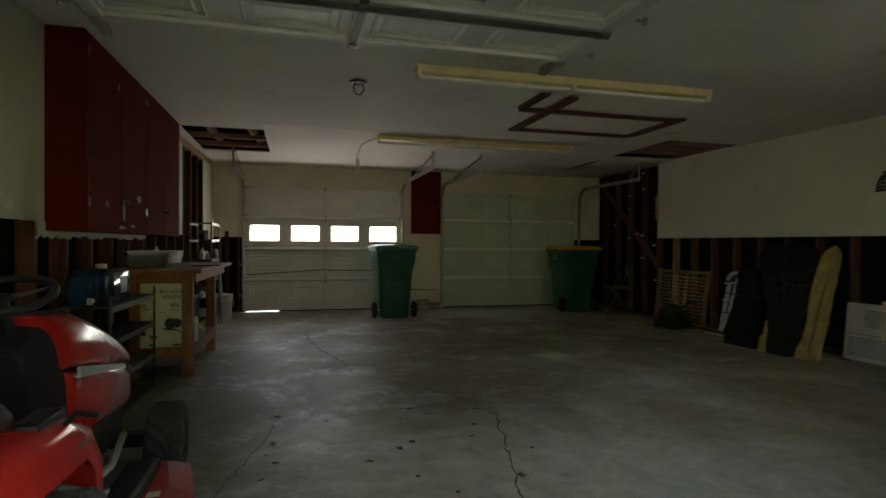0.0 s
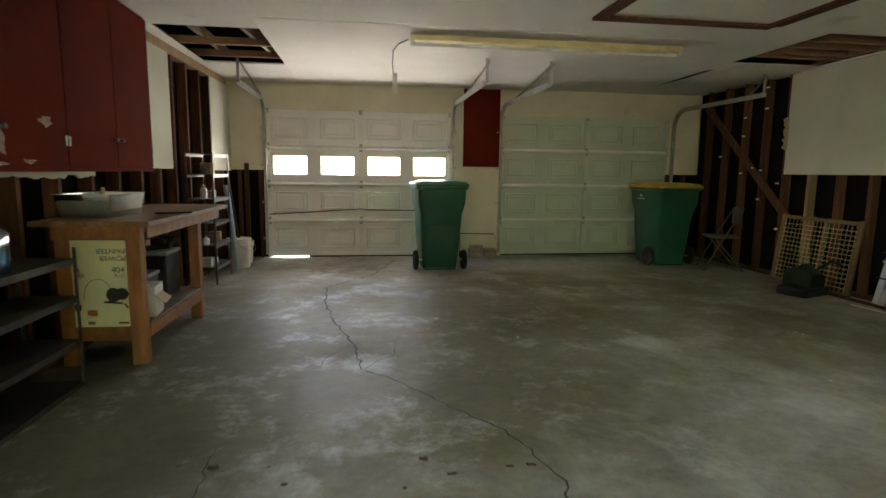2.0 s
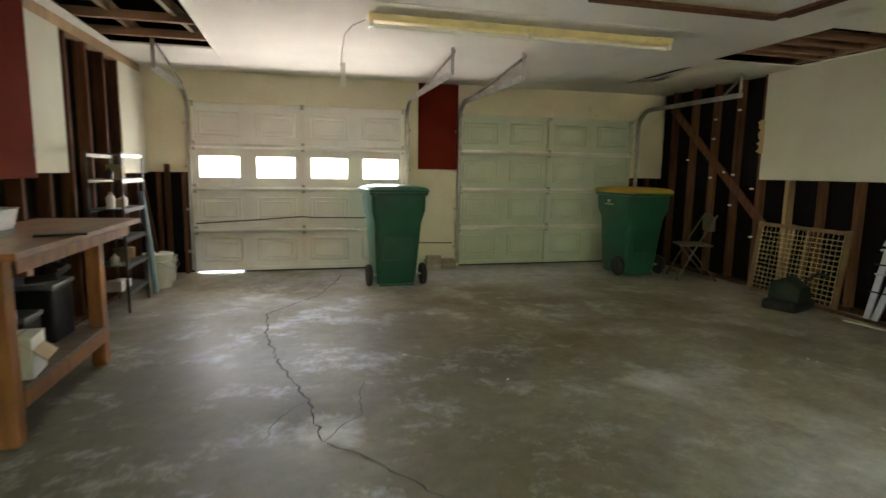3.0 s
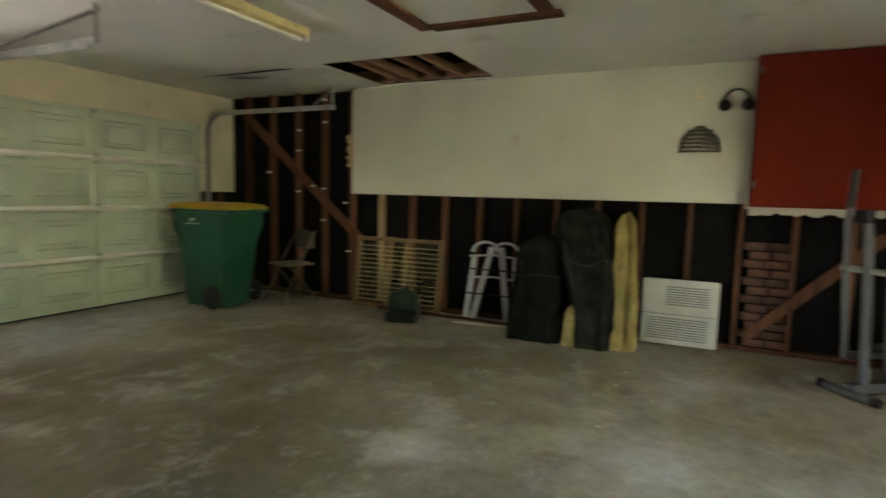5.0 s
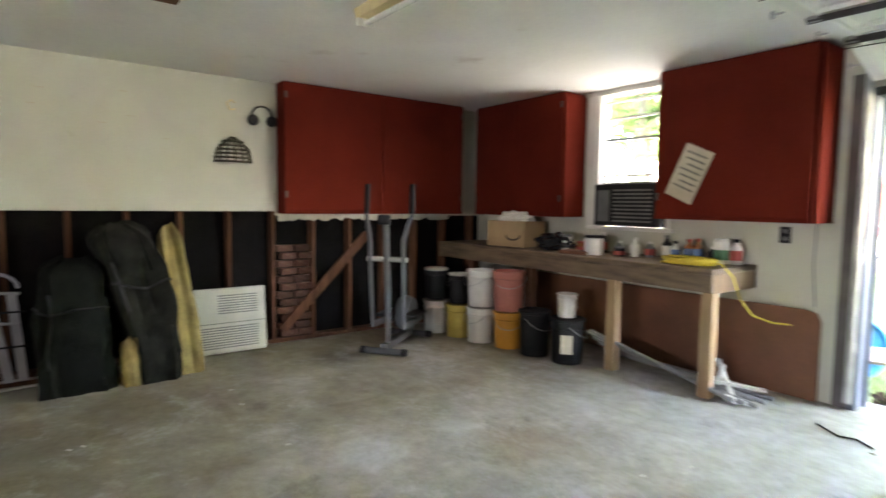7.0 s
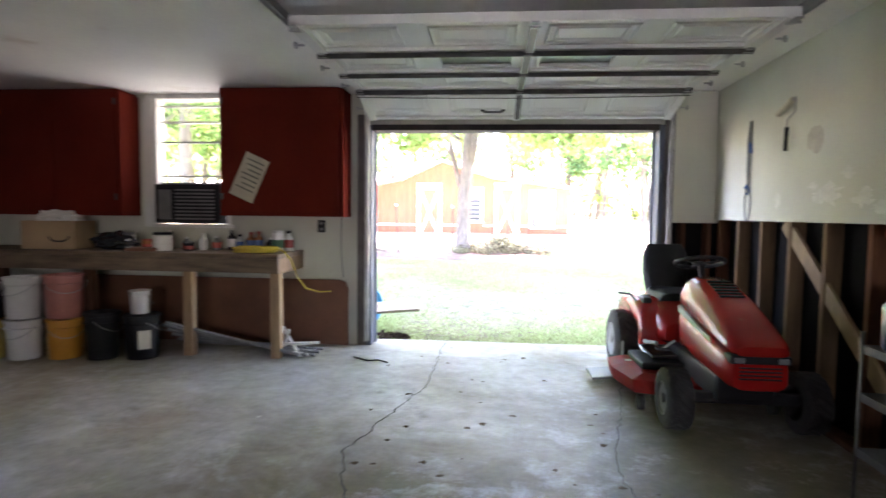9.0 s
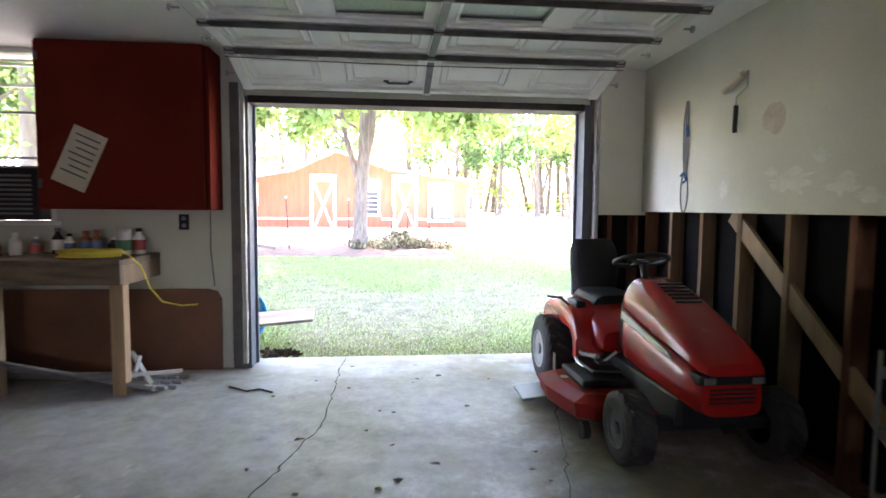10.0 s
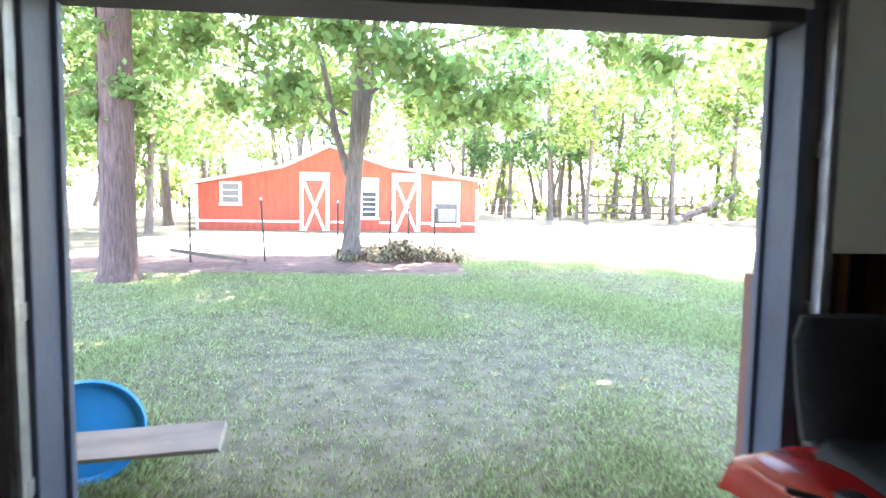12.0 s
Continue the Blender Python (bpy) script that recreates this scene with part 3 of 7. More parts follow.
# ---- sectional garage doors ----
def section_mesh(w, h, cells, skin, win_cells=()):
    """One door section, interior side at -y: skin sheet, embossed fields, rails."""
    b = bmesh.new()
    cw = w / cells
    for i in range(cells):
        x0, x1 = i * cw, (i + 1) * cw
        mx, mz = 0.085, 0.11
        if i in win_cells:
            mx, mz = 0.10, 0.13
            box((x0, 0.0, 0), (x0 + mx, 0.03, h), bm=b)
            box((x1 - mx, 0.0, 0), (x1, 0.03, h), bm=b)
            box((x0 + mx, 0.0, 0), (x1 - mx, 0.03, mz), bm=b)
            box((x0 + mx, 0.0, h - mz), (x1 - mx, 0.03, h), bm=b)
            for lo, hi in (((x0 + mx - 0.02, -0.012, mz - 0.02), (x1 - mx + 0.02, 0.0, mz)), ((x0 + mx - 0.02, -0.012, h - mz), (x1 - mx + 0.02, 0.0, h - mz + 0.02)),
                           ((x0 + mx - 0.02, -0.012, mz), (x0 + mx, 0.0, h - mz)), ((x1 - mx, -0.012, mz), (x1 - mx + 0.02, 0.0, h - mz))):
                box(lo, hi, bm=b)
            continue
        box((x0, 0.0, 0), (x1, 0.03, h), bm=b)
        a = [(x0 + mx, mz), (x1 - mx, mz), (x1 - mx, h - mz), (x0 + mx, h - mz)]
        for k, (o, d) in enumerate(((0.0, 0.012), (0.05, 0.008))):
            ring = [(x0 + mx + o, mz + o), (x1 - mx - o, mz + o), (x1 - mx - o, h - mz - o), (x0 + mx + o, h - mz - o)]
            inner = [(x0 + mx + o + 0.02, mz + o + 0.02), (x1 - mx - o - 0.02, mz + o + 0.02), (x1 - mx - o - 0.02, h - mz - o - 0.02), (x0 + mx + o + 0.02, h - mz - o - 0.02)]
            mid = [((p[0] + q[0]) / 2, (p[1] + q[1]) / 2) for p, q in zip(ring, inner)]
            R = [[b.verts.new((p[0], y, p[1])) for p in r] for r, y in ((ring, -0.0005), (mid, -d), (inner, -0.0005))]
            for A, B in zip(R, R[1:]):
                for q in range(4):
                    b.faces.new((A[q], A[(q + 1) % 4], B[(q + 1) % 4], B[q]))
    for z in (0.0, h - 0.045):
        box((0, -0.022, z), (w, 0.0, z + 0.045), bm=b)
    for x in (0.0, w - 0.07):
        box((x, -0.03, 0.0), (x + 0.07, 0.0, h), bm=b)
    box((w / 2 - 0.03, -0.036, 0.002), (w / 2 + 0.03, 0.0, h - 0.002), bm=b)
    return b


def garage_door(name, label, w, mats, poses, h, wins, strut_mat):
    door = structure(name, section_mesh(w, h, 4, mats, wins[0]), mats, label, "garage door")
    door.matrix_world = poses[0]
    inv = poses[0].inverted()
    for i, m in enumerate(poses):
        loc = inv @ m
        sec = door
        if i:
            sec = part("door_section", section_mesh(w, h, 4, mats, wins[i]), mats, door)
            sec.matrix_local = loc
        for c in wins[i]:
            cw = w / 4
            p = part("pane", box((c * cw + 0.1, 0.010, 0.13), ((c + 1) * cw - 0.1, 0.016, h - 0.13)), FROST if len(wins[i]) < 4 else PANE, sec)
            p.visible_shadow = False
        if i < len(poses) - 1:
            st = prism([(-0.038, h - 0.034), (-0.060, h - 0.012), (-0.060, h - 0.004), (-0.038, h + 0.024)], 0.0, w, "x")
            box((0.0, -0.038, h - 0.034), (w, -0.0365, h + 0.028), bm=st)
            part("strut", st, strut_mat, sec)
        part("centre_stile", box((w / 2 - 0.024, -0.041, 0.035), (w / 2 + 0.024, -0.0365, h - 0.062), bevel=0.002), strut_mat if strut_mat is DARKST else WINW if mats is DOORW else DOORG, sec, "metal centre stile")
        for x in (0.035, w / 2, w - 0.035):
            hb = box((x - 0.022, -0.045, h - 0.06), (x + 0.022, -0.037, h + 0.05), bevel=0.003)
            rod((x - 0.03, -0.05, h - 0.002), (x + 0.03, -0.05, h - 0.002), 0.008, hb)
            part("hinge", hb, STEEL, sec)
        for x, s in ((0.0, -1), (w, 1)):
            rb = rod((x, -0.05, h * 0.5), (x + s * 0.05, -0.05, h * 0.5), 0.006)
            rod((x + s * 0.045, -0.05, h * 0.5), (x + s * 0.058, -0.05, h * 0.5), 0.02, rb)
            part("roller", rb, STEEL, sec)
    return door


sh = 2.06 / 4
w1 = D1[1] - D1[0] + 0.06
garage_door("door_1", "closed white panelled garage door with four small windows", w1, DOORW,
            [pose(D1[0] - 0.03, YF + 0.05, 0.02 + i * sh) for i in range(4)], sh, [(), (), (0, 1, 2, 3), ()], DOORW)
w2 = D2[1] - D2[0] + 0.06
# Struts get the white paint: the light they catch is painted on.
garage_door("door_2", "closed pale green panelled garage door", w2, DOORG,
            [pose(D2[0] - 0.03, YF + 0.05, 0.02 + i * sh) for i in range(4)], sh, [(), (), (), ()], DOORW)
SEAL = mat("door seal rubber", (0.03, 0.03, 0.03), 0.8, var=0.2)
structure("door_seal_1", box((1.25, YF + 0.03, 0.0), (D1[1] + 0.02, YF + 0.075, 0.022)), SEAL, "black rubber seal under the white garage door", "door seal")
structure("door_seal_2", box((D2[0] - 0.02, YF + 0.03, 0.0), (D2[1] + 0.02, YF + 0.075, 0.022)), SEAL, "black rubber seal under the green garage door", "door seal")
# the open door: three sections under the ceiling, the lowest one tilting down
wo = 2.74


def lying(y, z, tilt):
    """A section whose lower edge lies at (y, z), rising by tilt degrees towards the room."""
    t = radians(tilt)
    up = Vector((0, math.cos(t), math.sin(t)))
    out = Vector((0, math.sin(t), -math.cos(t)))
    mm = Matrix((Vector((-1, 0, 0)), -out, up)).transposed().to_4x4()
    return Matrix.Translation((0.46 + wo, y, z)) @ mm


so = 0.535
b1 = (1.915, 2.19)
t1 = 17.4
b2 = (b1[0] + so * math.cos(radians(t1)), b1[1] + so * math.sin(radians(t1)))
oposes = [lying(b1[0], b1[1], t1)] + [lying(b2[0] + i * so, b2[1] + 0.005, 0.8) for i in range(3)]
garage_door("door_3", "raised white garage door hanging open under the ceiling", wo, DOORW, oposes, so, [(), (), (1, 2), ()], DARKST)


lift = tube([(-0.09, -0.04, 0.0), (-0.075, -0.062, 0.02), (0.0, -0.066, 0.028), (0.075, -0.062, 0.02), (0.09, -0.04, 0.0)], 0.009)
box((-0.11, -0.041, -0.02), (-0.07, -0.036, 0.02), bm=lift)
box((0.07, -0.041, -0.02), (0.11, -0.036, 0.02), bm=lift)
handle_ = solo("lift_handle", lift, DARKST, "dark bow handle on the raised garage door", "handle", oposes[0] @ pose(wo * 0.42, 0.036, 0.13))
pull = tube([oposes[0] @ Vector((x, -0.070, so - 0.03 - 0.03 * math.sin(x / wo * math.pi))) for x in [wo * k / 14 for k in range(15)]], 0.004, seg=6)
solo("lock_cable", pull, DARKST, "thin dark lock cable slung along the raised door", "cable")


def track(name, x, ywall, z0, zt, yend, side):
    """A door track: upright, bend, and a level run to yend, with its hangers. side: where the room lies, +1 or -1 along y."""
    t = thing(name, "bent galvanised steel garage door track", "door track", pose(x, ywall, 0), group="door tracks")
    r = 0.26
    s = 1 if yend > ywall else -1
    pts = [(0, 0, z0), (0, 0, zt - r)] + [(0, s * (r - r * math.cos(radians(a))), zt - r + r * math.sin(radians(a))) for a in range(15, 91, 15)] + [(0, yend - ywall, zt)]
    b = bmesh.new()
    for o in (-0.016, 0.016):
        for p, q in zip(pts, pts[1:]):
            bar((p[0] + o, p[1], p[2]), (q[0] + o, q[1], q[2]), 0.003, 0.05, b, up=(0, -s * 0.7, 0.7))
    for p, q in zip(pts, pts[1:]):
        bar((p[0], p[1], p[2]), (q[0], q[1], q[2]), 0.035, 0.003, b, up=(0, -s * .7, .7))
    part("rail", b, STEEL, t)
    for z in (0.4, 1.0, 1.6):
        part("bracket", box((-0.02, -s * 0.06, z), (0.02, s * 0.0, z + 0.06)), STEEL, t)
    return t


for x in (0.68, 3.315):
    track("door_track", x, YF - 0.035, 0.05, 2.19, 8.75 if x < 1 else 8.2, -1)
for x in (4.03, 6.73):
    track("door_track", x, YF - 0.035, 0.05, 2.19, 8.2 if x < 5 else 8.38, -1)
for x in (0.425, 3.235):
    track("door_track", x, 1.865, 0.05, 2.40, 4.45, 1)

# ---- cracks, ceiling frame, lamps ----
crack([(2.43, 9.94), (2.30, 9.4), (2.11, 8.84), (1.63, 8.15), (1.66, 7.5), (1.774, 6.83), (1.957, 6.14), (2.01, 5.62)], 0.016, 1)
crack([(2.01, 5.62), (2.18, 5.46), (2.42, 5.10), (2.72, 4.66), (2.83, 4.25), (2.68, 3.68)], 0.011, 6)
crack([(2.68, 3.68), (2.52, 3.08), (2.50, 2.70), (2.495, 1.77), (2.47, 1.56)], 0.010, 2)
crack([(1.0, 2.7), (1.15, 3.37), (1.33, 4.04), (1.38, 4.38), (1.36, 4.7)], 0.006, 3)
crack([(1.957, 6.14), (1.80, 5.95), (1.74, 5.7)], 0.006, 4)
crack([(2.3, 6.4), (2.22, 5.9), (2.01, 5.62)], 0.005, 7)
frame_ = thing("attic_hatch_frame", "brown wooden boards nailed on the ceiling round an attic hatch", "hatch frame", pose(3.8, 6.5, H))
for lo, hi in (((0.0, -0.05, -0.022), (1.50, 0.05, 0)), ((-0.24, -0.93, -0.022), (1.44, -0.83, 0)), ((1.44, -0.96, -0.024), (1.54, -0.052, 0)), ((-0.04, -1.45, -0.044), (0.06, -0.052, -0.0225)), ((-0.29, -1.45, -0.022), (-0.2, -0.935, 0))):
    part("board", box(lo, hi, bevel=0.003), STUD, frame_)


def tube_lamp(x0, x1, y):
    t = thing("fluorescent_lamp", "yellowed ceiling batten lamp with long unlit tubes", "ceiling lamp", pose(x0, y, H), group="ceiling lamps")
    L = x1 - x0
    b = prism([(-0.06, 0), (0.06, 0), (0.045, -0.05), (-0.045, -0.05)], 0.0, L, "x")
    part("housing", b, LAMPY, t)
    for x in (0.02, L - 0.02, L / 2):
        part("lamp_holder", box((x - 0.015, -0.05, -0.095), (x + 0.015, 0.05, -0.051), bevel=0.004), WHITEP, t)
    for a, c in ((0.036, L / 2 - 0.016), (L / 2 + 0.016, L - 0.036)):
        part("tube", rod((a, 0.0, -0.078), (c, 0.0, -0.078), 0.016), TUBEW, t, smooth=True)
    return t


tube_lamp(2.35, 4.84, 4.66)
tube_lamp(2.45, 5.02, 7.36)
cord = tube([(2.44, 7.45, H - 0.02), (2.36, 7.6, H - 0.03), (2.33, 8.0, H - 0.012), (2.36, 8.7, H - 0.015), (2.40, 9.3, H - 0.01)], 0.006)
solo("lamp_cord", cord, GREYP, "grey cable stapled along the ceiling to a lamp", "cable")
sk = thing("ceiling_outlet", "open ceiling junction box with a dangling wire loop", "junction box", pose(1.99, 5.18, H))
part("plate", lathe([(0.07, 0.0), (0.07, -0.006), (0.05, -0.012), (0.03, -0.008)], 16), DARKST, sk)
part("wire", tube([(0.03, 0, -0.01), (0.045, 0, -0.06), (0.02, 0.01, -0.10), (-0.02, 0, -0.10), (-0.04, 0, -0.05), (-0.025, 0, -0.01)], 0.005), BLACKP, sk)
solo("paper_strip", box((2.395, 9.33, H - 0.25), (2.45, 9.335, H - 0.002)), WHITEP, "white strip hanging from the ceiling before the garage door", "strip")
# sagging ceiling sheet with an open seam
b = bmesh.new()
n = 14
R_ = []
for i in range(n + 1):
    f = i / n
    y = 9.55 - 1.6 * f
    sag = 0.07 * math.sin(math.pi * f) ** 2
    R_.append([b.verts.new((x, y, H - 0.004 - sag * g)) for x, g in ((5.99, 1.0), (6.35, 0.55), (6.7, 0.15), (7.0, 0.0))])
for A, B in zip(R_, R_[1:]):
    for k in range(3):
        b.faces.new((A[k], A[k + 1], B[k + 1], B[k]))
solo("sagging_ceiling_sheet", b, CEIL, "ceiling drywall sheet sagging open along a torn seam", "drywall")
# Flat black plate painted in for the darkness of the open seam.
solo("seam_gap", prism([(5.955, 8.45), (6.0, 8.3), (6.03, 8.9), (5.985, 9.5)], H - 0.0045, H - 0.002), SHEATH, "black plate drawn as the shade where the ceiling sheet has dropped", "gap")
for x, y, L in ((3.34, 8.22, 1.65), (4.05, 8.22, 1.65), (0.68, 8.76, 1.2), (6.73, 8.4, 0.28)):
    h = thing("track_hanger", "perforated steel angle hanging a door track from the ceiling", "bracket", pose(x, y, 2.19), group="track hangers")
    part("post", box((-0.016, -0.004, 0.0), (0.016, 0.0, H - 2.19)), STEEL, h)
    part("brace", bar((0.024, 0, H - 2.225), (0.024, L, 0.03), 0.004, 0.032), TRIMD, h, "dark angle iron brace")
for x in (0.425, 3.235):
    h = thing("track_hanger", "steel strap hanging the open door's track from the ceiling", "bracket", pose(x, 4.4, 2.395), group="track hangers")
    part("post", box((-0.016, -0.02, 0.0), (0.016, 0.02, H - 2.396)), STEEL, h)


# ---- red wall cabinets ----
def red_cabinet(m, w, d, h, doors, label, knob=True, lip=0.03):
    """Back at y=0, front at y=-d; x along the wall, bottom at z=0."""
    t = thing("wall_cabinet", label, "cabinet", m, group="red wall cabinets")
    part("body", box((0, -d + 0.018, 0), (w, 0, h), bevel=0.003), RED, t)
    dw = w / doors
    for i in range(doors):
        dr = part("door", box((i * dw + 0.003, -d, 0.03), ((i + 1) * dw - 0.003, -d + 0.0165, h - 0.02), bevel=0.004), RED, t)
        s = 1 if i % 2 == 0 else 0
        kx = i * dw + (dw - 0.05 if s else 0.05)
        if knob:
            part("knob", lathe([(0.008, 0.0), (0.008, 0.012), (0.017, 0.02), (0.012, 0.03)], 12, m=Matrix.Translation((kx, -d, 0.22)) @ Matrix.Rotation(math.pi / 2, 4, "X")), DARKST, dr)
        for z in (0.15, h - 0.15):
            hx = i * dw + (0.004 if s else dw - 0.03)
            part("hinge", box((hx, -d - 0.004, z), (hx + 0.026, -d + 0.001, z + 0.06), bevel=0.002), DARKST, dr)
    part("bottom_rail", box((0, -d - 0.002, 0.0), (w, -d + 0.016, 0.028)), RED, t)
    return t


ang = math.degrees(math.atan(0.026))
red_cabinet(pose(0.0, 4.50, 1.215, 0, 0, 90), 1.35, 0.30, 1.222, 2, "dark red painted plywood wall cabinet with worn doors")
red_cabinet(pose(0.0, 5.855, 1.215, 0, 0, 90), 1.35, 0.30, 1.222, 2, "dark red painted plywood wall cabinet, scuffed at the knob")
red_cabinet(pose(W, 4.36, 1.24, 0, 0, -90), 2.06, 0.20, 1.195, 2, "dark red wall cabinet on the stud wall above exercise gear", knob=False)
red_cabinet(pose(W - 0.21, YN, 1.24, 0, 0, 180), W - 0.21 - 5.58, 0.32, 1.195, 2, "dark red wall cabinet in the corner above the workbench", knob=False)
c3 = red_cabinet(pose(4.57, YN, 1.255, 0, 0, 180), 1.13, 0.32, 1.18, 1, "dark red wall cabinet beside the window with a taped note", knob=False)
for x, z in ((5.555, 1.24), (3.405, 1.255)):
    solo("cabinet_side_board", box((x, YN + 0.002, z), (x + 0.024, YN + 0.30, z + 1.17), bevel=0.003), RED, "red painted end board of a wall cabinet by daylight", "board")
NOTEP = mat("old paper", (0.55, 0.50, 0.38), 0.8, var=0.12, scale=8, fine=60, bump=0.05)
INK = mat("grey ink", (0.10, 0.10, 0.10), 0.8, var=0.1, bump=0)
nt_ = thing("paper_note", "yellowed handwritten paper sheet taped aslant on a red cabinet door", "note", pose(4.285, YN + 0.323, 1.61, 0, -24, 0))
part("sheet", box((-0.12, 0, -0.21), (0.12, 0.002, 0.21)), NOTEP, nt_)
for k in range(7):
    part("line_of_writing", box((-0.09, 0.0022, 0.15 - k * 0.045), (0.09 - 0.02 * (k % 3), 0.003, 0.162 - k * 0.045)), INK, nt_)
# torn drywall strip under the right-hand cabinet
b = bmesh.new()
rnd = random.Random(5)
prev = None
for i in range(41):
    y = 2.35 + i * 0.05
    z = 1.20 - rnd.uniform(0, 0.035)
    cur = (b.verts.new((W - 0.004, y, z)), b.verts.new((W - 0.004, y, 1.245)), b.verts.new((W + 0.012, y, z)), b.verts.new((W + 0.012, y, 1.245)))
    if prev:
        b.faces.new((prev[0], cur[0], cur[1], prev[1]))
        b.faces.new((prev[0], prev[2], cur[2], cur[0]))
        b.faces.new((prev[2], prev[3], cur[3], cur[2]))
    prev = cur
solo("torn_drywall_edge", b, DRYWALL, "ragged torn drywall edge below a red cabinet", "drywall")


b = bmesh.new()
rnd = random.Random(15)
prev = None
for i in range(44):
    y = 4.40 + i * 0.05
    z = 1.195 - rnd.uniform(0, 0.03)
    x = LX(y)
    cur = (b.verts.new((x + 0.006, y, z)), b.verts.new((x + 0.006, y, 1.272)), b.verts.new((x - 0.010, y, z)), b.verts.new((x - 0.010, y, 1.272)))
    if prev:
        b.faces.new((prev[0], cur[0], cur[1], prev[1]))
        b.faces.new((prev[0], prev[2], cur[2], cur[0]))
        b.faces.new((prev[2], prev[3], cur[3], cur[2]))
    prev = cur
solo("torn_drywall_edge", b, DRYWALL, "ragged torn drywall edge under the red cabinets", "drywall")
SCUFF = mat("scuffed bare paint", (0.36, 0.27, 0.23), 0.8, var=0.3, scale=25, fine=90, bump=0.1, col2=(0.15, 0.03, 0.02), spot=0.4)


def scuff(y, z, w, h, seed):
    """A ragged place on the cabinet front where the paint is rubbed off."""
    q = random.Random(seed)
    bm_ = bmesh.new()
    bm_.faces.new([bm_.verts.new((0.3015, y + w * math.cos(a) * q.uniform(0.35, 1.1), z + h * math.sin(a) * q.uniform(0.35, 1.1))) for a in [k * math.tau / 20 for k in range(20)]])
    solo("paint_scuff", bm_, SCUFF, "pale patch rubbed through red cabinet paint", "scuff", group="cabinet scuffs")


for i, (y, z, w, h) in enumerate(((5.62, 1.49, 0.09, 0.035), (5.22, 1.36, 0.04, 0.10), (5.17, 1.25, 0.10, 0.022), (4.85, 1.40, 0.03, 0.03), (5.10, 2.24, 0.03, 0.035), (5.45, 1.27, 0.07, 0.016))):
    scuff(y, z, w, h, 60 + i)

# ---- wheels, lawn tractor ----
RUBBER = mat("tyre rubber", (0.028, 0.027, 0.025), 0.85, var=0.4, scale=10, fine=60, bump=0.3, col2=(0.10, 0.09, 0.07), spot=0.15)
TRED = mat("tractor red paint", (0.36, 0.016, 0.012), 0.22, var=0.12, scale=4, fine=60, bump=0.02, col2=(0.35, 0.08, 0.05), spot=0.04)
RIMG = mat("rim grey paint", (0.28, 0.275, 0.26), 0.5, var=0.25, scale=8, bump=0.05)
SILVER = mat("silver decal", (0.42, 0.45, 0.42), 0.35, metal=0.3, var=0.08, scale=6, bump=0)


def tractor_wheel(parent, x, y, r, w, side, lugs, rim=None):
    """Axle along x; side +1: the rim shows towards +x."""
    m = Matrix.Translation((x, y, r))
    t = bmesh.new()
    seg, rings = lugs * 4, []
    rows = [(r * 0.56, -w / 2), (r * 0.80, -w / 2), (r * 0.93, -w * 0.45), (r * 0.96, -w * 0.40)] + [(r * 0.97, w * (-0.36 + 0.12 * q)) for q in range(7)] + [(r * 0.96, w * 0.40), (r * 0.93, w * 0.45), (r * 0.80, w / 2), (r * 0.56, w / 2)]
    for q, (rad, h) in enumerate(rows):
        tread = 3 <= q <= 11
        ring = []
        for k in range(seg):
            bump_ = 0.04 * r if tread and (k + (abs(q - 7)) + (2 if q > 7 else 0)) % 4 < 2 else 0.0
            an_ = k * math.tau / seg
            ring.append(t.verts.new(m @ Vector((h, (rad + bump_) * math.cos(an_), (rad + bump_) * math.sin(an_)))))
        rings.append(ring)
    for A, B in zip(rings, rings[1:]):
        for k in range(seg):
            t.faces.new((A[k], A[(k + 1) % seg], B[(k + 1) % seg], B[k]))
    wh = part("wheel", t, RUBBER, parent, "knobbly black tyre", smooth=False)
    e = side * w * 0.5
    rp = [(r * 0.57, e - side * 0.012), (r * 0.55, e), (r * 0.5, e - side * 0.005), (r * 0.44, e - side * 0.05), (r * 0.2, e - side * 0.04), (r * 0.16, e), (r * 0.05, e + side * 0.004)]
    part("rim", lathe(rp if side > 0 else rp[::-1], 28, m=m, axis="x"), rim or RIMG, wh, "dusty wheel rim", smooth=True)
    return wh


def superring(y, hw, z0, z1, top=0.75, n=20):
    """A rounded ring across the tractor: narrower at the top."""
    out = []
    for k in range(n):
        a = k * math.tau / n
        c, s = math.cos(a), math.sin(a)
        ex = 0.45
        u = math.copysign(abs(c) ** ex, c)
        v = math.copysign(abs(s) ** ex, s)
        z = (z0 + z1) / 2 + v * (z1 - z0) / 2
        f = (z - z0) / (z1 - z0)
        out.append((u * hw * (1 - (1 - top) * f ** 2), y, z))
    return out


tr = thing("lawn_tractor", "red lawn tractor with black seat parked by the stud wall", "lawn tractor", pose(0.525, 0, 0))
tractor_wheel(tr, 0.385, 3.67, 0.185, 0.15, 1, 18, DARKST)
tractor_wheel(tr, -0.385, 3.67, 0.185, 0.15, -1, 18, DARKST)
tractor_wheel(tr, 0.375, 2.32, 0.25, 0.22, 1, 20)
tractor_wheel(tr, -0.375, 2.32, 0.25, 0.22, -1, 20)
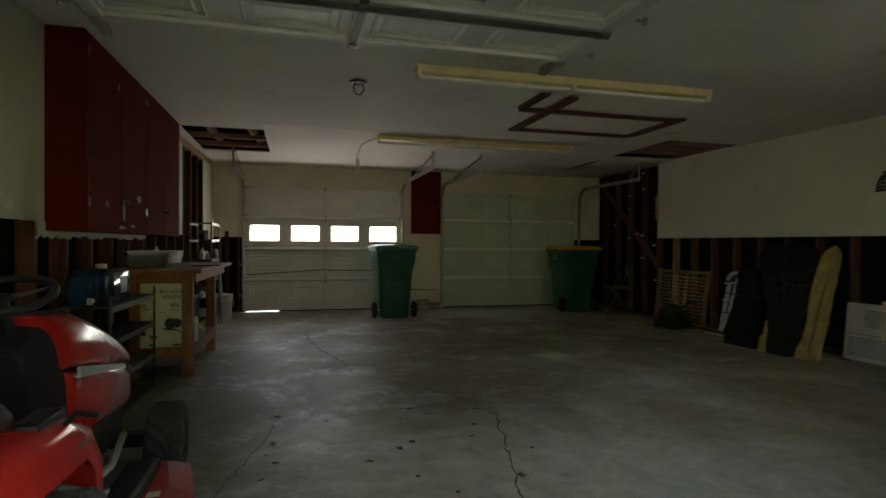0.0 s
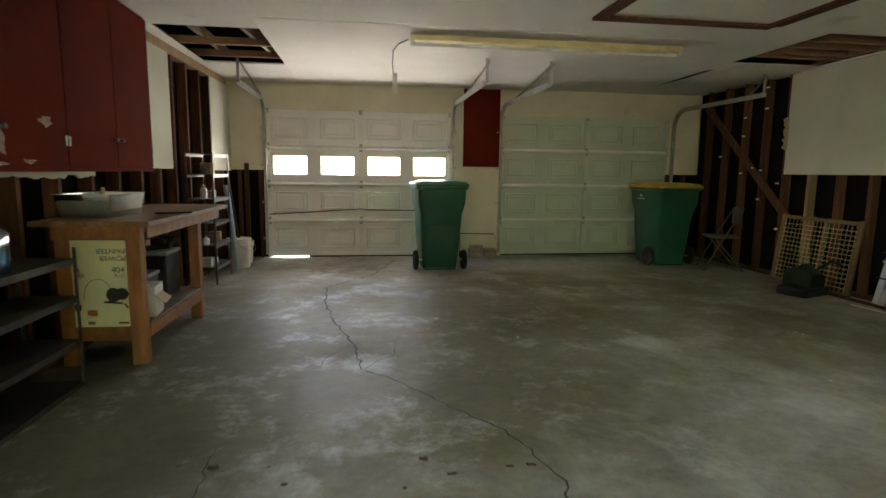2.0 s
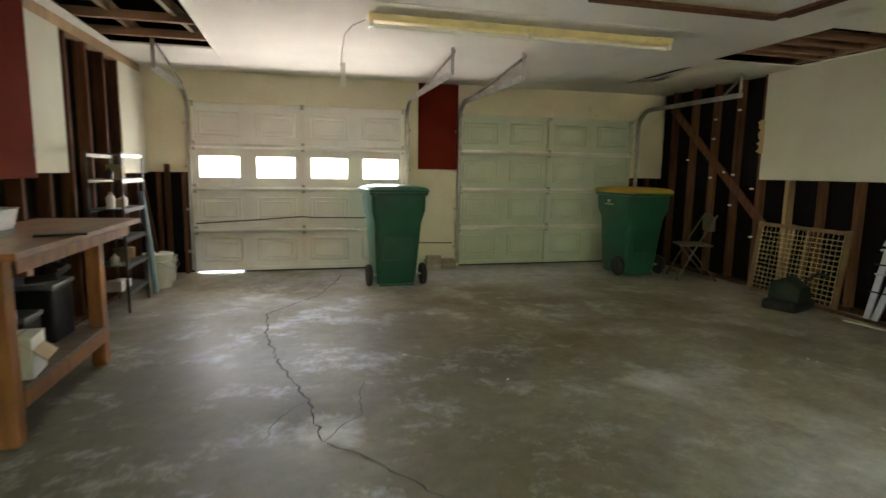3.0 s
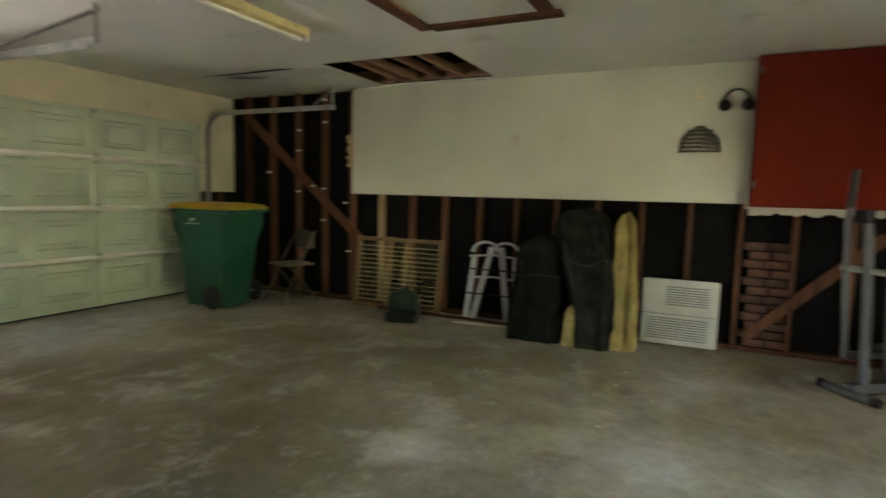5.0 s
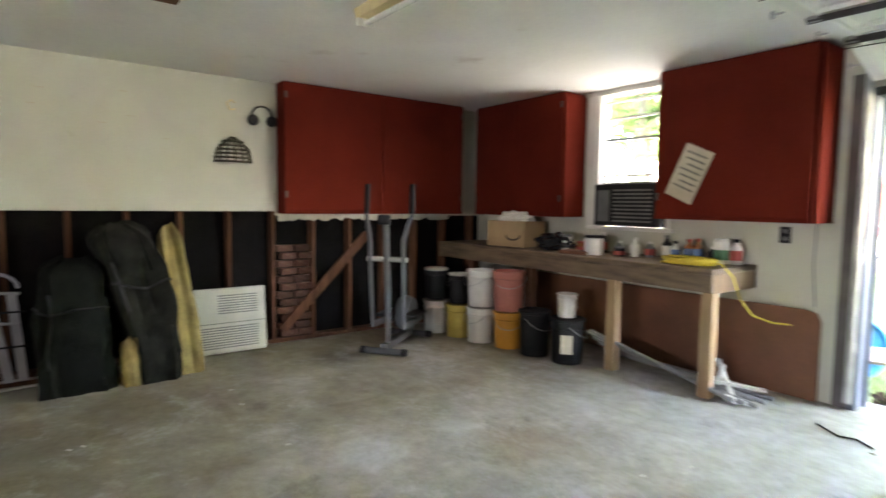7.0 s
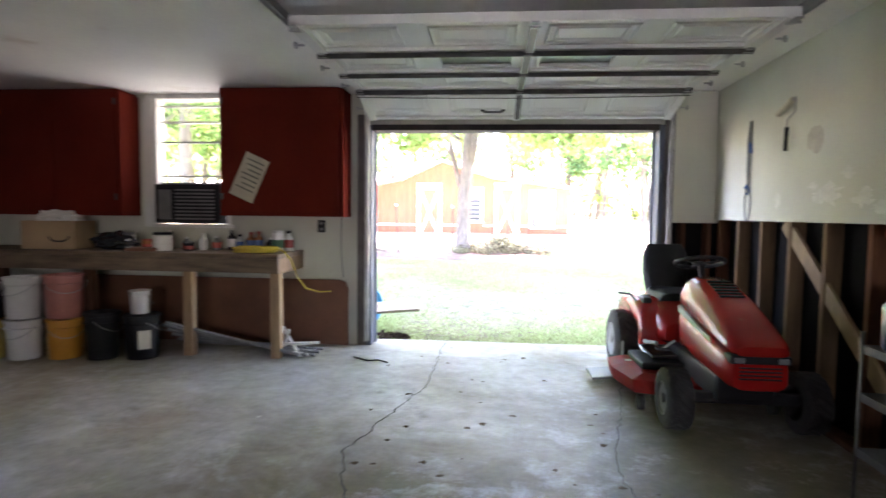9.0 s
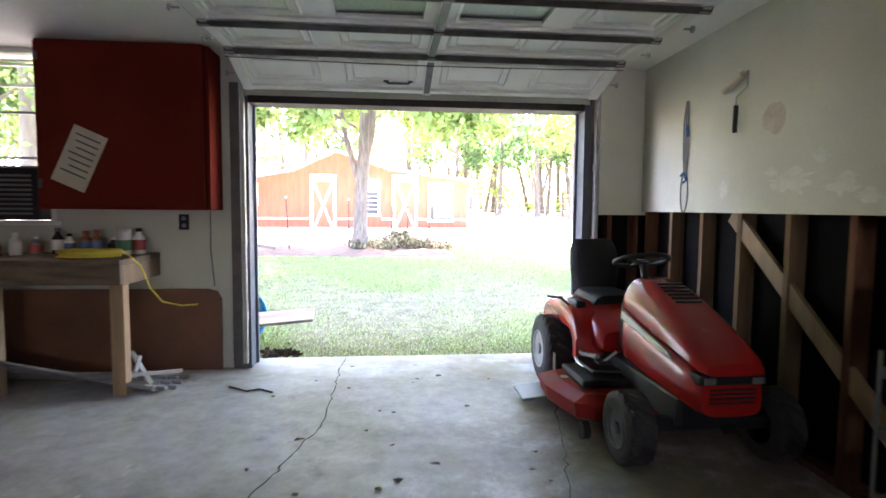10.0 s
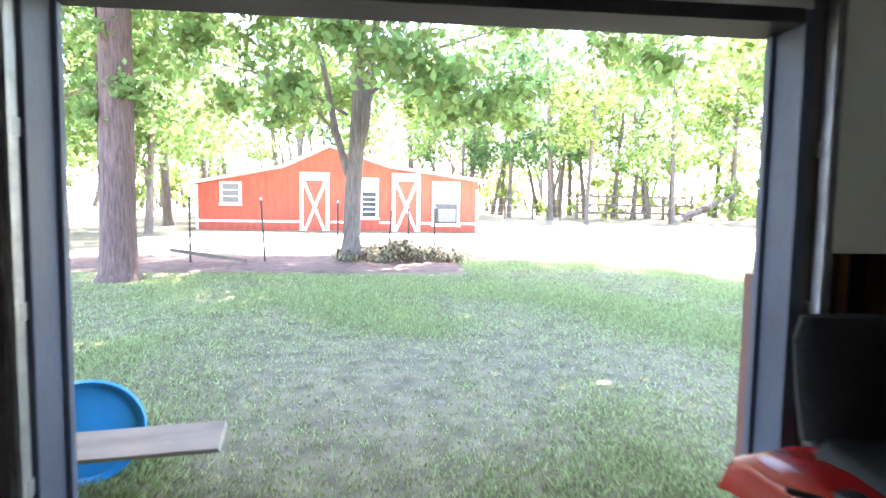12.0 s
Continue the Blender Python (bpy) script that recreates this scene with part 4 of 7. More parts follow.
hood = part("hood", loft([superring(3.08, 0.185, 0.665, 0.875, 0.62), superring(3.11, 0.192, 0.66, 0.882, 0.62), superring(3.3, 0.195, 0.625, 0.862, 0.62), superring(3.5, 0.192, 0.59, 0.80, 0.64), superring(3.68, 0.186, 0.56, 0.725, 0.68), superring(3.82, 0.178, 0.535, 0.655, 0.74), superring(3.90, 0.165, 0.522, 0.608, 0.82), superring(3.935, 0.145, 0.52, 0.575, 0.9)]), TRED, tr, "glossy red sloping hood", smooth=True)
for i in range(6):
    y = 3.30 + i * 0.042
    z = 0.866 - i * 0.0135
    part("vent_slot", box((-0.075, -0.009, -0.006), (0.075, 0.009, 0.006), bevel=0.003, m=Matrix.Translation((0, y, z)) @ Matrix.Rotation(radians(-16), 4, "X")), BLACKP, hood)
part("side_panel", loft([superring(3.10, 0.182, 0.36, 0.675, 0.99), superring(3.3, 0.189, 0.345, 0.635, 0.99), superring(3.55, 0.187, 0.33, 0.59, 0.99), superring(3.75, 0.182, 0.325, 0.55, 0.98), superring(3.87, 0.172, 0.315, 0.53, 0.97), superring(3.915, 0.150, 0.32, 0.515, 0.96)]), TRED, tr, "glossy red engine side panel", smooth=True)
for s in (-1, 1):
    part("decal_stripe", prism([(3.11, 0.632), (3.11, 0.675), (3.66, 0.572), (3.70, 0.545)], s * 0.183, s * 0.1965, "x"), SILVER, tr, "silver stripe decal")
    part("headlight", box((s * 0.09, 3.895, 0.478), (s * 0.148, 3.932, 0.510), bevel=0.008), GREYP, tr, "grey headlight lens")
part("light_bar", box((-0.166, 3.82, 0.470), (0.166, 3.924, 0.520), bevel=0.014), BLACKP, tr, "black headlight band")
for i in range(4):
    part("grille_bar", box((-0.115, 3.905, 0.445 - i * 0.021), (0.115, 3.922, 0.454 - i * 0.021), bevel=0.002), BLACKP, tr)
part("chassis", box((-0.17, 2.25, 0.2), (0.17, 3.75, 0.36), bevel=0.02), BLACKP, tr)
part("front_axle", box((-0.36, 3.63, 0.17), (0.36, 3.71, 0.235), bevel=0.015), BLACKP, tr)
part("rear_axle", rod((-0.36, 2.36, 0.25), (0.36, 2.36, 0.25), 0.04), BLACKP, tr)
part("engine_block", box((-0.15, 3.1, 0.26), (0.15, 3.7, 0.42), bevel=0.03), BLACKP, tr)
part("dash_tower", loft([superring(2.90, 0.12, 0.36, 0.76, 0.8), superring(3.03, 0.15, 0.36, 0.83, 0.72), superring(3.10, 0.16, 0.40, 0.845, 0.70)]), BLACKP, tr, smooth=True)
part("steering_column", rod((0, 3.02, 0.80), (0, 2.96, 0.95), 0.022), BLACKP, tr)
sw = part("steering_wheel", tube([Vector((0.165 * math.cos(a), 2.94 + 0.155 * math.sin(a), 0.965 + 0.05 * math.sin(a))) for a in [k * math.tau / 28 for k in range(28)]], 0.015, closed=True), BLACKP, tr, smooth=True)
for a in (0.5, 2.6, 4.71):
    part("spoke", bar((0, 2.94, 0.955), (0.16 * math.cos(a), 2.94 + 0.15 * math.sin(a), 0.965 + 0.048 * math.sin(a)), 0.03, 0.01), BLACKP, sw)
part("steering_hub", lathe([(0.045, 0.945), (0.05, 0.96), (0.03, 0.972)], 16, m=Matrix.Translation((0, 2.94, 0))), BLACKP, sw)
for s in (-1, 1):
    sh_ = [(2.02, 0.50), (2.06, 0.60), (2.16, 0.655), (2.36, 0.67), (2.58, 0.655), (2.72, 0.60), (2.80, 0.48), (2.80, 0.34), (2.74, 0.33), (2.73, 0.46), (2.66, 0.545), (2.36, 0.565), (2.10, 0.53)]
    fb = loft([[(s * x, y, 0.28 + (z - 0.30) * 1.0 * q) for y, z in sh_] for x, q in ((0.17, 1.0), (0.25, 1.0), (0.30, 0.985), (0.335, 0.95), (0.355, 0.89), (0.365, 0.80))])
    part("fender", fb, TRED, tr, "red rear fender", smooth=True)
    part("cup_holder", box((s * 0.24, 2.44, 0.60), (s * 0.315, 2.64, 0.655), bevel=0.02), BLACKP, tr)
    part("footrest", box((s * 0.17, 2.74, 0.285), (s * 0.36, 3.10, 0.305), bevel=0.01), BLACKP, tr)
    part("side_rail", tube([(s * 0.30, 2.70, 0.33), (s * 0.36, 2.9, 0.36), (s * 0.34, 3.12, 0.40)], 0.014), GREYP, tr)
    part("lever", tube([(s * 0.30, 2.60, 0.58), (s * 0.38, 2.52, 0.66), (s * 0.46, 2.46, 0.665)], 0.009), BLACKP, tr)
part("seat_pan", loft([superring(2.06, 0.24, 0.40, 0.60, 0.9), superring(2.30, 0.27, 0.38, 0.645, 0.9), superring(2.62, 0.275, 0.36, 0.63, 0.92), superring(2.84, 0.255, 0.34, 0.56, 0.92), superring(2.90, 0.22, 0.36, 0.50, 0.92)]), TRED, tr, "red body panel under the seat", smooth=True)
seatm = mat("cracked black vinyl", (0.013, 0.013, 0.013), 0.6, spec=0.25, var=0.4, scale=8, fine=50, bump=0.4)
part("seat_cushion", loft([superring(2.22, 0.19, 0.60, 0.70), superring(2.4, 0.20, 0.575, 0.70), superring(2.62, 0.19, 0.585, 0.69)]), seatm, tr, "cracked black vinyl cushion", smooth=True)
bk = loft([[(u * 0.9, 2.16 + 0.10 * v, 0.66 + 0.03 * v) for u, v in [(0.185 * math.cos(a), math.sin(a)) for a in [k * math.tau / 16 for k in range(16)]]],
           [(u, 2.15 + 0.10 * v, 0.82) for u, v in [(0.195 * math.cos(a), math.sin(a) * .8) for a in [k * math.tau / 16 for k in range(16)]]],
           [(u * 0.95, 2.11 + 0.09 * v, 0.98) for u, v in [(0.195 * math.cos(a), math.sin(a) * .7) for a in [k * math.tau / 16 for k in range(16)]]],
           [(u * 0.8, 2.09 + 0.07 * v, 1.055) for u, v in [(0.185 * math.cos(a), math.sin(a) * .6) for a in [k * math.tau / 16 for k in range(16)]]]])
part("seat_back", bk, seatm, tr, "worn black vinyl seat back", smooth=True)
dk = part("mower_deck", loft([[(p[0] * 0.97, p[1], 0.10) for p in [(0.6, 2.75), (0.62, 3.0), (0.55, 3.32), (0.2, 3.42), (-0.2, 3.42), (-0.45, 3.3), (-0.45, 2.8), (-0.2, 2.68), (0.3, 2.66)]],
                              [(p[0], p[1], 0.19) for p in [(0.6, 2.75), (0.62, 3.0), (0.55, 3.32), (0.2, 3.42), (-0.2, 3.42), (-0.45, 3.3), (-0.45, 2.8), (-0.2, 2.68), (0.3, 2.66)]],
                              [(p[0] * 0.85, p[1] * 0.85 + 0.455, 0.225) for p in [(0.6, 2.75), (0.62, 3.0), (0.55, 3.32), (0.2, 3.42), (-0.2, 3.42), (-0.45, 3.3), (-0.45, 2.8), (-0.2, 2.68), (0.3, 2.66)]]]), mat("dull scratched red paint", (0.30, 0.016, 0.012), 0.6, spec=0.2, var=0.25, scale=6, fine=60, bump=0.05, col2=(0.12, 0.05, 0.04), spot=0.2), tr, "scratched red mower deck")
part("belt_cover", box((0.1, 2.8, 0.226), (0.46, 3.2, 0.275), bevel=0.02), BLACKP, dk)
part("discharge_chute", box((0.46, 2.58, 0.115), (0.72, 2.86, 0.135), bevel=0.006, m=Matrix.Rotation(radians(6), 4, "Y")), GREYP, dk, "worn grey discharge flap")
part("warning_label", box((0.465, 2.92, 0.2255), (0.51, 2.965, 0.2275)), NOTEP, dk, "cream warning label")
for x in (0.5, -0.35):
    gw = part("gauge_wheel", rod((x - 0.02, 3.36, 0.05), (x + 0.02, 3.36, 0.05), 0.05, seg=18), RUBBER, dk)
part("lift_arm", tube([(0.30, 2.6, 0.42), (0.36, 2.8, 0.3), (0.33, 3.0, 0.24)], 0.012), STEEL, tr)
part("lift_bracket", box((0.455, 2.62, 0.15), (0.463, 2.68, 0.30), bevel=0.003), DARKST, tr)
for s in (-1, 1):
    part("linkage", tube([(s * 0.22, 2.66, 0.36), (s * 0.25, 2.82, 0.30), (s * 0.24, 3.0, 0.28)], 0.010), STEEL, tr)
    part("pedal", box((s * 0.22, 2.98, 0.33), (s * 0.31, 3.06, 0.345), bevel=0.005), BLACKP, tr)
    part("pedal_arm", rod((s * 0.18, 3.02, 0.40), (s * 0.26, 3.02, 0.34), 0.009), STEEL, tr)


# ---- wheelie bins ----
BING = mat("dark green bin plastic", (0.012, 0.105, 0.062), 0.35, var=0.15, scale=3, fine=80, bump=0.06, col2=(0.08, 0.18, 0.13), spot=0.03)
BINT = mat("teal bin plastic", (0.008, 0.15, 0.14), 0.35, var=0.15, scale=3, fine=80, bump=0.05)
YEL = mat("yellow lid plastic", (0.62, 0.35, 0.03), 0.45, var=0.15, scale=4, bump=0.05)


def bin_ring(w, d, y0, z, r=0.05, n=4):
    out = []
    for cx, cy, a0 in ((w / 2 - r, d / 2 - r, 0), (-w / 2 + r, d / 2 - r, 90), (-w / 2 + r, -d / 2 + r, 180), (w / 2 - r, -d / 2 + r, 270)):
        for k in range(n + 1):
            a = radians(a0 + 90 * k / n)
            out.append((cx + r * math.cos(a), y0 + cy + r * math.sin(a), z))
    return out


def wheelie_bin(m, body, lid, label):
    """Wheels and handle at -y."""
    t = thing("wheelie_bin", label, "bin", m, group="wheelie bins")
    part("body", loft([bin_ring(0.44, 0.50, 0.03, 0.02), bin_ring(0.46, 0.54, 0.03, 0.10), bin_ring(0.505, 0.60, 0.02, 0.45), bin_ring(0.53, 0.65, 0.0, 0.72), bin_ring(0.60, 0.74, 0.0, 0.86), bin_ring(0.61, 0.75, 0.0, 1.02), bin_ring(0.66, 0.79, 0.0, 1.03), bin_ring(0.66, 0.79, 0.0, 1.06)]), body, t, smooth=True)
    part("lid", loft([bin_ring(0.67, 0.82, 0.0, 1.062), bin_ring(0.68, 0.83, 0.0, 1.085), bin_ring(0.62, 0.76, 0.01, 1.115), bin_ring(0.4, 0.55, 0.02, 1.13)]), lid, t, smooth=True)
    part("handle", tube([(-0.26, -0.36, 1.03), (-0.26, -0.45, 1.05), (0.26, -0.45, 1.05), (0.26, -0.36, 1.03)], 0.016), body, t)
    part("axle", rod((-0.29, -0.20, 0.125), (0.29, -0.20, 0.125), 0.013), STEEL, t)
    part("base_foot", box((-0.2, -0.26, 0.0), (0.2, 0.27, 0.02), bevel=0.005), body, t)
    part("panel_recess", box((-0.17, -0.3, 0.30), (0.17, -0.272, 0.62), bevel=0.012), body, t)
    for x, s in ((-0.31, -1), (0.31, 1)):
        w = part("wheel", lathe([(0.05, -0.022), (0.115, -0.026), (0.125, -0.012), (0.125, 0.012), (0.115, 0.026), (0.05, 0.022)], 24, m=Matrix.Translation((x, -0.20, 0.125)), axis="x"), RUBBER, t, smooth=True)
        part("hub", lathe([(0.05, s * 0.02), (0.02, s * 0.03)] if s > 0 else [(0.02, -0.03), (0.05, -0.02)], 16, m=Matrix.Translation((x, -0.20, 0.125)), axis="x"), BLACKP, w)
    return t


wheelie_bin(pose(2.985, 9.42, 0, 0, 0, 2), BING, BING, "dark green plastic wheelie bin standing before a closed garage door")
cb_ = wheelie_bin(pose(6.20, 9.54, 0, 0, 0, 3), BING, YEL, "dark green wheelie bin with a yellow lid in the corner")
part("label", box((-0.311, -0.02, 0.90), (-0.305, 0.16, 0.912)), WHITEP, cb_, "small white moulded label")
part("label", box((-0.311, 0.05, 0.93), (-0.305, 0.10, 0.965)), WHITEP, cb_, "small white moulded label")

# ---- wooden bench by the long wall ----
wb = thing("workbench", "orange-brown home-made wooden workbench with a boxed-in end", "workbench", pose(0.12, 5.88, 0, 0, 0, -1.5))
part("top", box((-0.06, -0.07, 0.885), (0.62, 1.75, 0.92), bevel=0.006), mat("worn orange bench top", (0.27, 0.135, 0.065), 0.6, spec=0.25, var=0.35, scale=4, fine=30, bump=0.2, stretch=(4, 0.7, 4)), wb, "worn orange-brown plank top")
for x, y in ((0.04, 0.0), (0.45, 0.0), (0.45, 1.13), (0.04, 1.13)):
    part("leg", box((x, y, 0), (x + 0.085, y + 0.085, 0.885), bevel=0.006), BENCHW, wb)
part("apron", box((0.03, -0.012, 0.80), (0.545, 0.0, 0.884), bevel=0.004), BENCHW, wb)
part("apron", box((0.537, 0.09, 0.80), (0.549, 1.7, 0.884), bevel=0.004), BENCHW, wb)
part("lower_rail", box((0.125, 0.005, 0.16), (0.45, 0.045, 0.25), bevel=0.004), BENCHW, wb)
part("lower_rail", box((0.50, 0.086, 0.16), (0.54, 1.13, 0.24), bevel=0.004), BENCHW, wb)
part("shelf", box((0.05, 0.09, 0.242), (0.54, 1.20, 0.262), bevel=0.003), OLDWOOD, wb)
CREAMC = mat("printed carton", (0.66, 0.64, 0.40), 0.55, var=0.08, scale=4, fine=50, bump=0.02, col2=(0.40, 0.26, 0.12), spot=0.10)
BLK = mat("black print", (0.02, 0.02, 0.02), 0.6, var=0.1, bump=0)
REDP = mat("red print", (0.50, 0.10, 0.04), 0.6, var=0.1, bump=0)
pp = part("carton_panel", box((0.125, 0.012, 0.25), (0.45, 0.020, 0.80)), CREAMC, wb, "printed cream carton face closing the bench end")


def words(text, x, z, size, material, parent, flip, y=0.0105, align="LEFT"):
    c = bpy.data.curves.new("lettering", "FONT")
    c.body, c.size, c.extrude, c.align_x = text, size, 0.0004, align
    ob = new("lettering", c)
    dg = bpy.context.evaluated_depsgraph_get()
    me = bpy.data.meshes.new_from_object(ob.evaluated_get(dg))
    bpy.data.objects.remove(ob)
    me.materials.append(material)
    o = link("lettering", me, parent)
    o.matrix_local = pose(x, y, z, 90, 0, 0) @ (Matrix.Rotation(math.pi, 4, "Z") if flip else Matrix())
    return o


words("POWER", 0.445, 0.70, 0.045, BLK, pp, True)
words("PAINTER", 0.445, 0.745, 0.045, BLK, pp, True)
words("404", 0.355, 0.595, 0.052, BLK, pp, False)
words("PLUS", 0.37, 0.565, 0.03, REDP, pp, False)
words("ER", 0.132, 0.595, 0.038, BLK, pp, False)
words("TER", 0.132, 0.563, 0.038, BLK, pp, False)
mt = rod((0.36, 0.011, 0.455), (0.36, 0.0085, 0.455), 0.045, seg=20)
rod((0.41, 0.011, 0.46), (0.41, 0.0085, 0.46), 0.038, mt, seg=20)
bar((0.30, 0.010, 0.41), (0.41, 0.010, 0.40), 0.002, 0.012, mt)
bar((0.33, 0.010, 0.40), (0.36, 0.010, 0.50), 0.002, 0.012, mt)
bar((0.42, 0.010, 0.40), (0.44, 0.010, 0.37), 0.002, 0.01, mt)
part("printed_machine", mt, BLK, pp)
hz = [(0.32 + 0.085 * math.cos(a) - 0.05, 0.0105, 0.44 + 0.115 * math.sin(a)) for a in [radians(20 + k * 14) for k in range(13)]]
part("printed_hose", tube(hz, 0.0022, seg=5), GREYP, pp)
for lo, hi, mm in (((0.20, 0.0095, 0.325), (0.255, 0.0115, 0.355), REDP), ((0.128, 0.0095, 0.355), (0.165, 0.0115, 0.395), BLK), ((0.20, 0.0095, 0.265), (0.24, 0.0115, 0.285), GREYP), ((0.38, 0.0095, 0.268), (0.44, 0.0115, 0.28), BLK)):
    part("printed_block", box(lo, hi), mm, pp)
wbM = wb.matrix_world.copy()


def on_bench(x, y, z=0.0, rz=0):
    return wbM @ pose(x, y, z, 0, 0, rz)


tub = thing("plastic_tub", "clear plastic storage tub with small parts on the workbench", "tub", on_bench(0.14, 0.42, 0.921, -4))
b = loft([bin_ring(0.32, 0.44, 0, 0.0, 0.03), bin_ring(0.36, 0.49, 0, 0.145, 0.035), bin_ring(0.38, 0.51, 0, 0.15, 0.035), bin_ring(0.365, 0.495, 0, 0.147, 0.035), bin_ring(0.32, 0.43, 0, 0.005, 0.03)])
part("body", b, POLY, tub, smooth=True)
for k in range(6):
    part("contents", rod((-0.1 + k * 0.04, -0.03 + 0.03 * (k % 3), 0.006), (-0.1 + k * 0.04, -0.02 + 0.03 * (k % 3), 0.10 + 0.02 * (k % 2)), 0.018), CARD if k % 2 else WHITEP, tub)
part("brass_cap", lathe([(0.022, 0.0), (0.022, 0.15), (0.012, 0.16), (0.012, 0.18)], 12, m=Matrix.Translation((0.0, 0.02, 0.006))), LAMPY, tub)
solo("flat_tool", box((0, 0, 0), (0.24, 0.07, 0.012), bevel=0.004), BLACKP, "flat black tool lying on the workbench", "tool", on_bench(0.44, 0.52, 0.921, 20))
bx = thing("open_carton", "small open white carton under the workbench top", "box", on_bench(0.36, 0.16, 0.264, 8))
part("body", box((0, 0, 0), (0.18, 0.22, 0.20), bevel=0.003), WHITEP, bx)
part("flap", box((0, 0, 0), (0.18, 0.19, 0.004), m=Matrix.Translation((0.10, 0.0, 0.205)) @ Matrix.Rotation(radians(40), 4, "Y")), CARD, bx, "raised cardboard flap")
solo("white_stick", tube([(0, 0, 0.012), (0.10, 0.02, 0.012)], 0.012), WHITEP, "short white plastic pipe lying on a bench shelf", "pipe", on_bench(0.43, 0.40, 0.264) @ pose(0, 0, 0.0, 0, 0, 60))
for k, (x, y, w_, d_, h_) in enumerate(((0.12, 0.50, 0.25, 0.20, 0.20), (0.10, 0.78, 0.3, 0.28, 0.32))):
    st = thing("bench_bin", "dark box of tools stored under the workbench", "box", on_bench(x, y, 0.264))
    part("body", box((0, 0, 0), (w_, d_, h_), bevel=0.015), BLACKP, st)
    part("lid", box((-0.01, -0.01, h_ + 0.001), (w_ + 0.01, d_ + 0.01, h_ + 0.03), bevel=0.01), GREYP, st)
part_h = tube([(0.12, 0, 0.0), (0.28, 0.0, 0.02), (0.30, 0.1, 0.06), (0.12, 0.2, 0.08), (-0.02, 0.12, 0.05), (0.05, 0.02, 0.09), (0.25, 0.05, 0.12)], 0.022)
solo("coiled_hose", part_h, RUBBER, "black rubber hose heaped on a box under the bench", "hose", on_bench(0.13, 0.82, 0.635))


# ---- steel shelving ----
def shelf_unit(m, w, d, zs, mats, label, legh):
    t = thing("shelf_unit", label, "shelf", m, group="steel shelving")
    for x in (0, w):
        for y in (0, d):
            b = box((x - 0.016 if x else 0, y - 0.002, 0), (x if x else 0.016, y + 0.002, legh))
            box((x - 0.002, y - 0.016 if y else 0, 0), (x + 0.002, y if y else 0.016, legh), bm=b)
            part("leg", b, mats, t)
    for z in zs:
        b = box((0.003, 0.003, z), (w - 0.003, d - 0.003, z + 0.006))
        for lo, hi in (((0.003, 0.003, z - 0.03), (w - 0.003, 0.006, z)), ((0.003, d - 0.006, z - 0.03), (w - 0.003, d - 0.003, z))):
            box(lo, hi, bm=b)
        part("shelf", b, mats, t)
    return t


shelf_unit(pose(0.41, 4.55, 0, 0, 0, 90 - ang), 1.0, 0.31, (0.02, 0.27, 0.52, 0.735), DARKST, "low dark steel shelf unit under the red cabinets", 0.80)
wt = thing("water_dispenser", "clear blue plastic water tank with a white tap on a shelf", "water tank", pose(0.26, 4.86, 0.742, 0, 0, 2))
part("tank", loft([bin_ring(0.24, 0.48, 0, 0.0, 0.04), bin_ring(0.26, 0.50, 0, 0.03, 0.05), bin_ring(0.26, 0.50, 0, 0.19, 0.05), bin_ring(0.20, 0.42, 0, 0.235, 0.05)]), BLUEPOLY, wt, smooth=True)
part("tap", rod((0.02, -0.25, 0.04), (0.02, -0.30, 0.035), 0.014), WHITEP, wt)
part("tap_lever", box((0.005, -0.31, 0.02), (0.035, -0.29, 0.06), bevel=0.004), WHITEP, wt)
part("cap", lathe([(0.035, 0.236), (0.035, 0.26), (0.02, 0.262)], 16), WHITEP, wt)
part("label", box((0.131, -0.06, 0.07), (0.1335, 0.10, 0.18)), mat("pale blue label", (0.25, 0.45, 0.62), 0.5, var=0.15, scale=9), wt, "pale blue label")
shelf_unit(pose(0.46, 8.42, 0, 0, 0, 90 - ang), 0.62, 0.28, (0.18, 0.42, 0.66, 0.92, 1.18, 1.40), DARKST, "tall rusty steel shelf rack with odds and ends", 1.42)
rnd = random.Random(11)
for z, cnt in ((0.187, 2), (0.427, 3), (0.667, 2), (0.927, 3), (1.187, 2)):
    for k in range(cnt):
        y = 8.50 + k * 0.19 + rnd.uniform(0, 0.04)
        hh = rnd.uniform(0.08, 0.18)
        if rnd.random() < 0.5:
            solo("bottle", lathe([(0.035, 0), (0.038, hh * 0.6), (0.03, hh * 0.75), (0.013, hh * 0.85), (0.013, hh)], 14), rnd.choice((WHITEP, GREYP, BLACKP, LAMPY)), "small plastic bottle on a rusty shelf rack", "bottle", pose(0.33, y, z), group="rack bottles", smooth=True)
        else:
            solo("small_box", box((-0.06, -0.05, 0), (0.06, 0.05, hh * 0.7), bevel=0.004), rnd.choice((CARD, WHITEP, OLDWOOD)), "small box on a rusty shelf rack", "box", pose(0.33, y, z, 0, 0, rnd.uniform(-15, 15)), group="rack boxes")
solo("blue_tube", tube([(0.50, 9.18, 0.01), (0.46, 9.20, 0.55), (0.40, 9.22, 1.05)], 0.03), mat("pale blue plastic", (0.25, 0.38, 0.50), 0.4, var=0.12), "pale blue plastic tube leaning behind the shelf rack", "tube")
solo("corner_board", box((0.40, YF - 0.055, 0.0), (0.46, YF - 0.02, 1.33), bevel=0.003), STUD, "dark old board standing in the corner", "board")
solo("leaning_lath", bar((0.50, 9.55, 0.0), (0.30, 9.75, 1.15), 0.012, 0.05), STUD, "thin dark lath leaning in the corner", "lath")


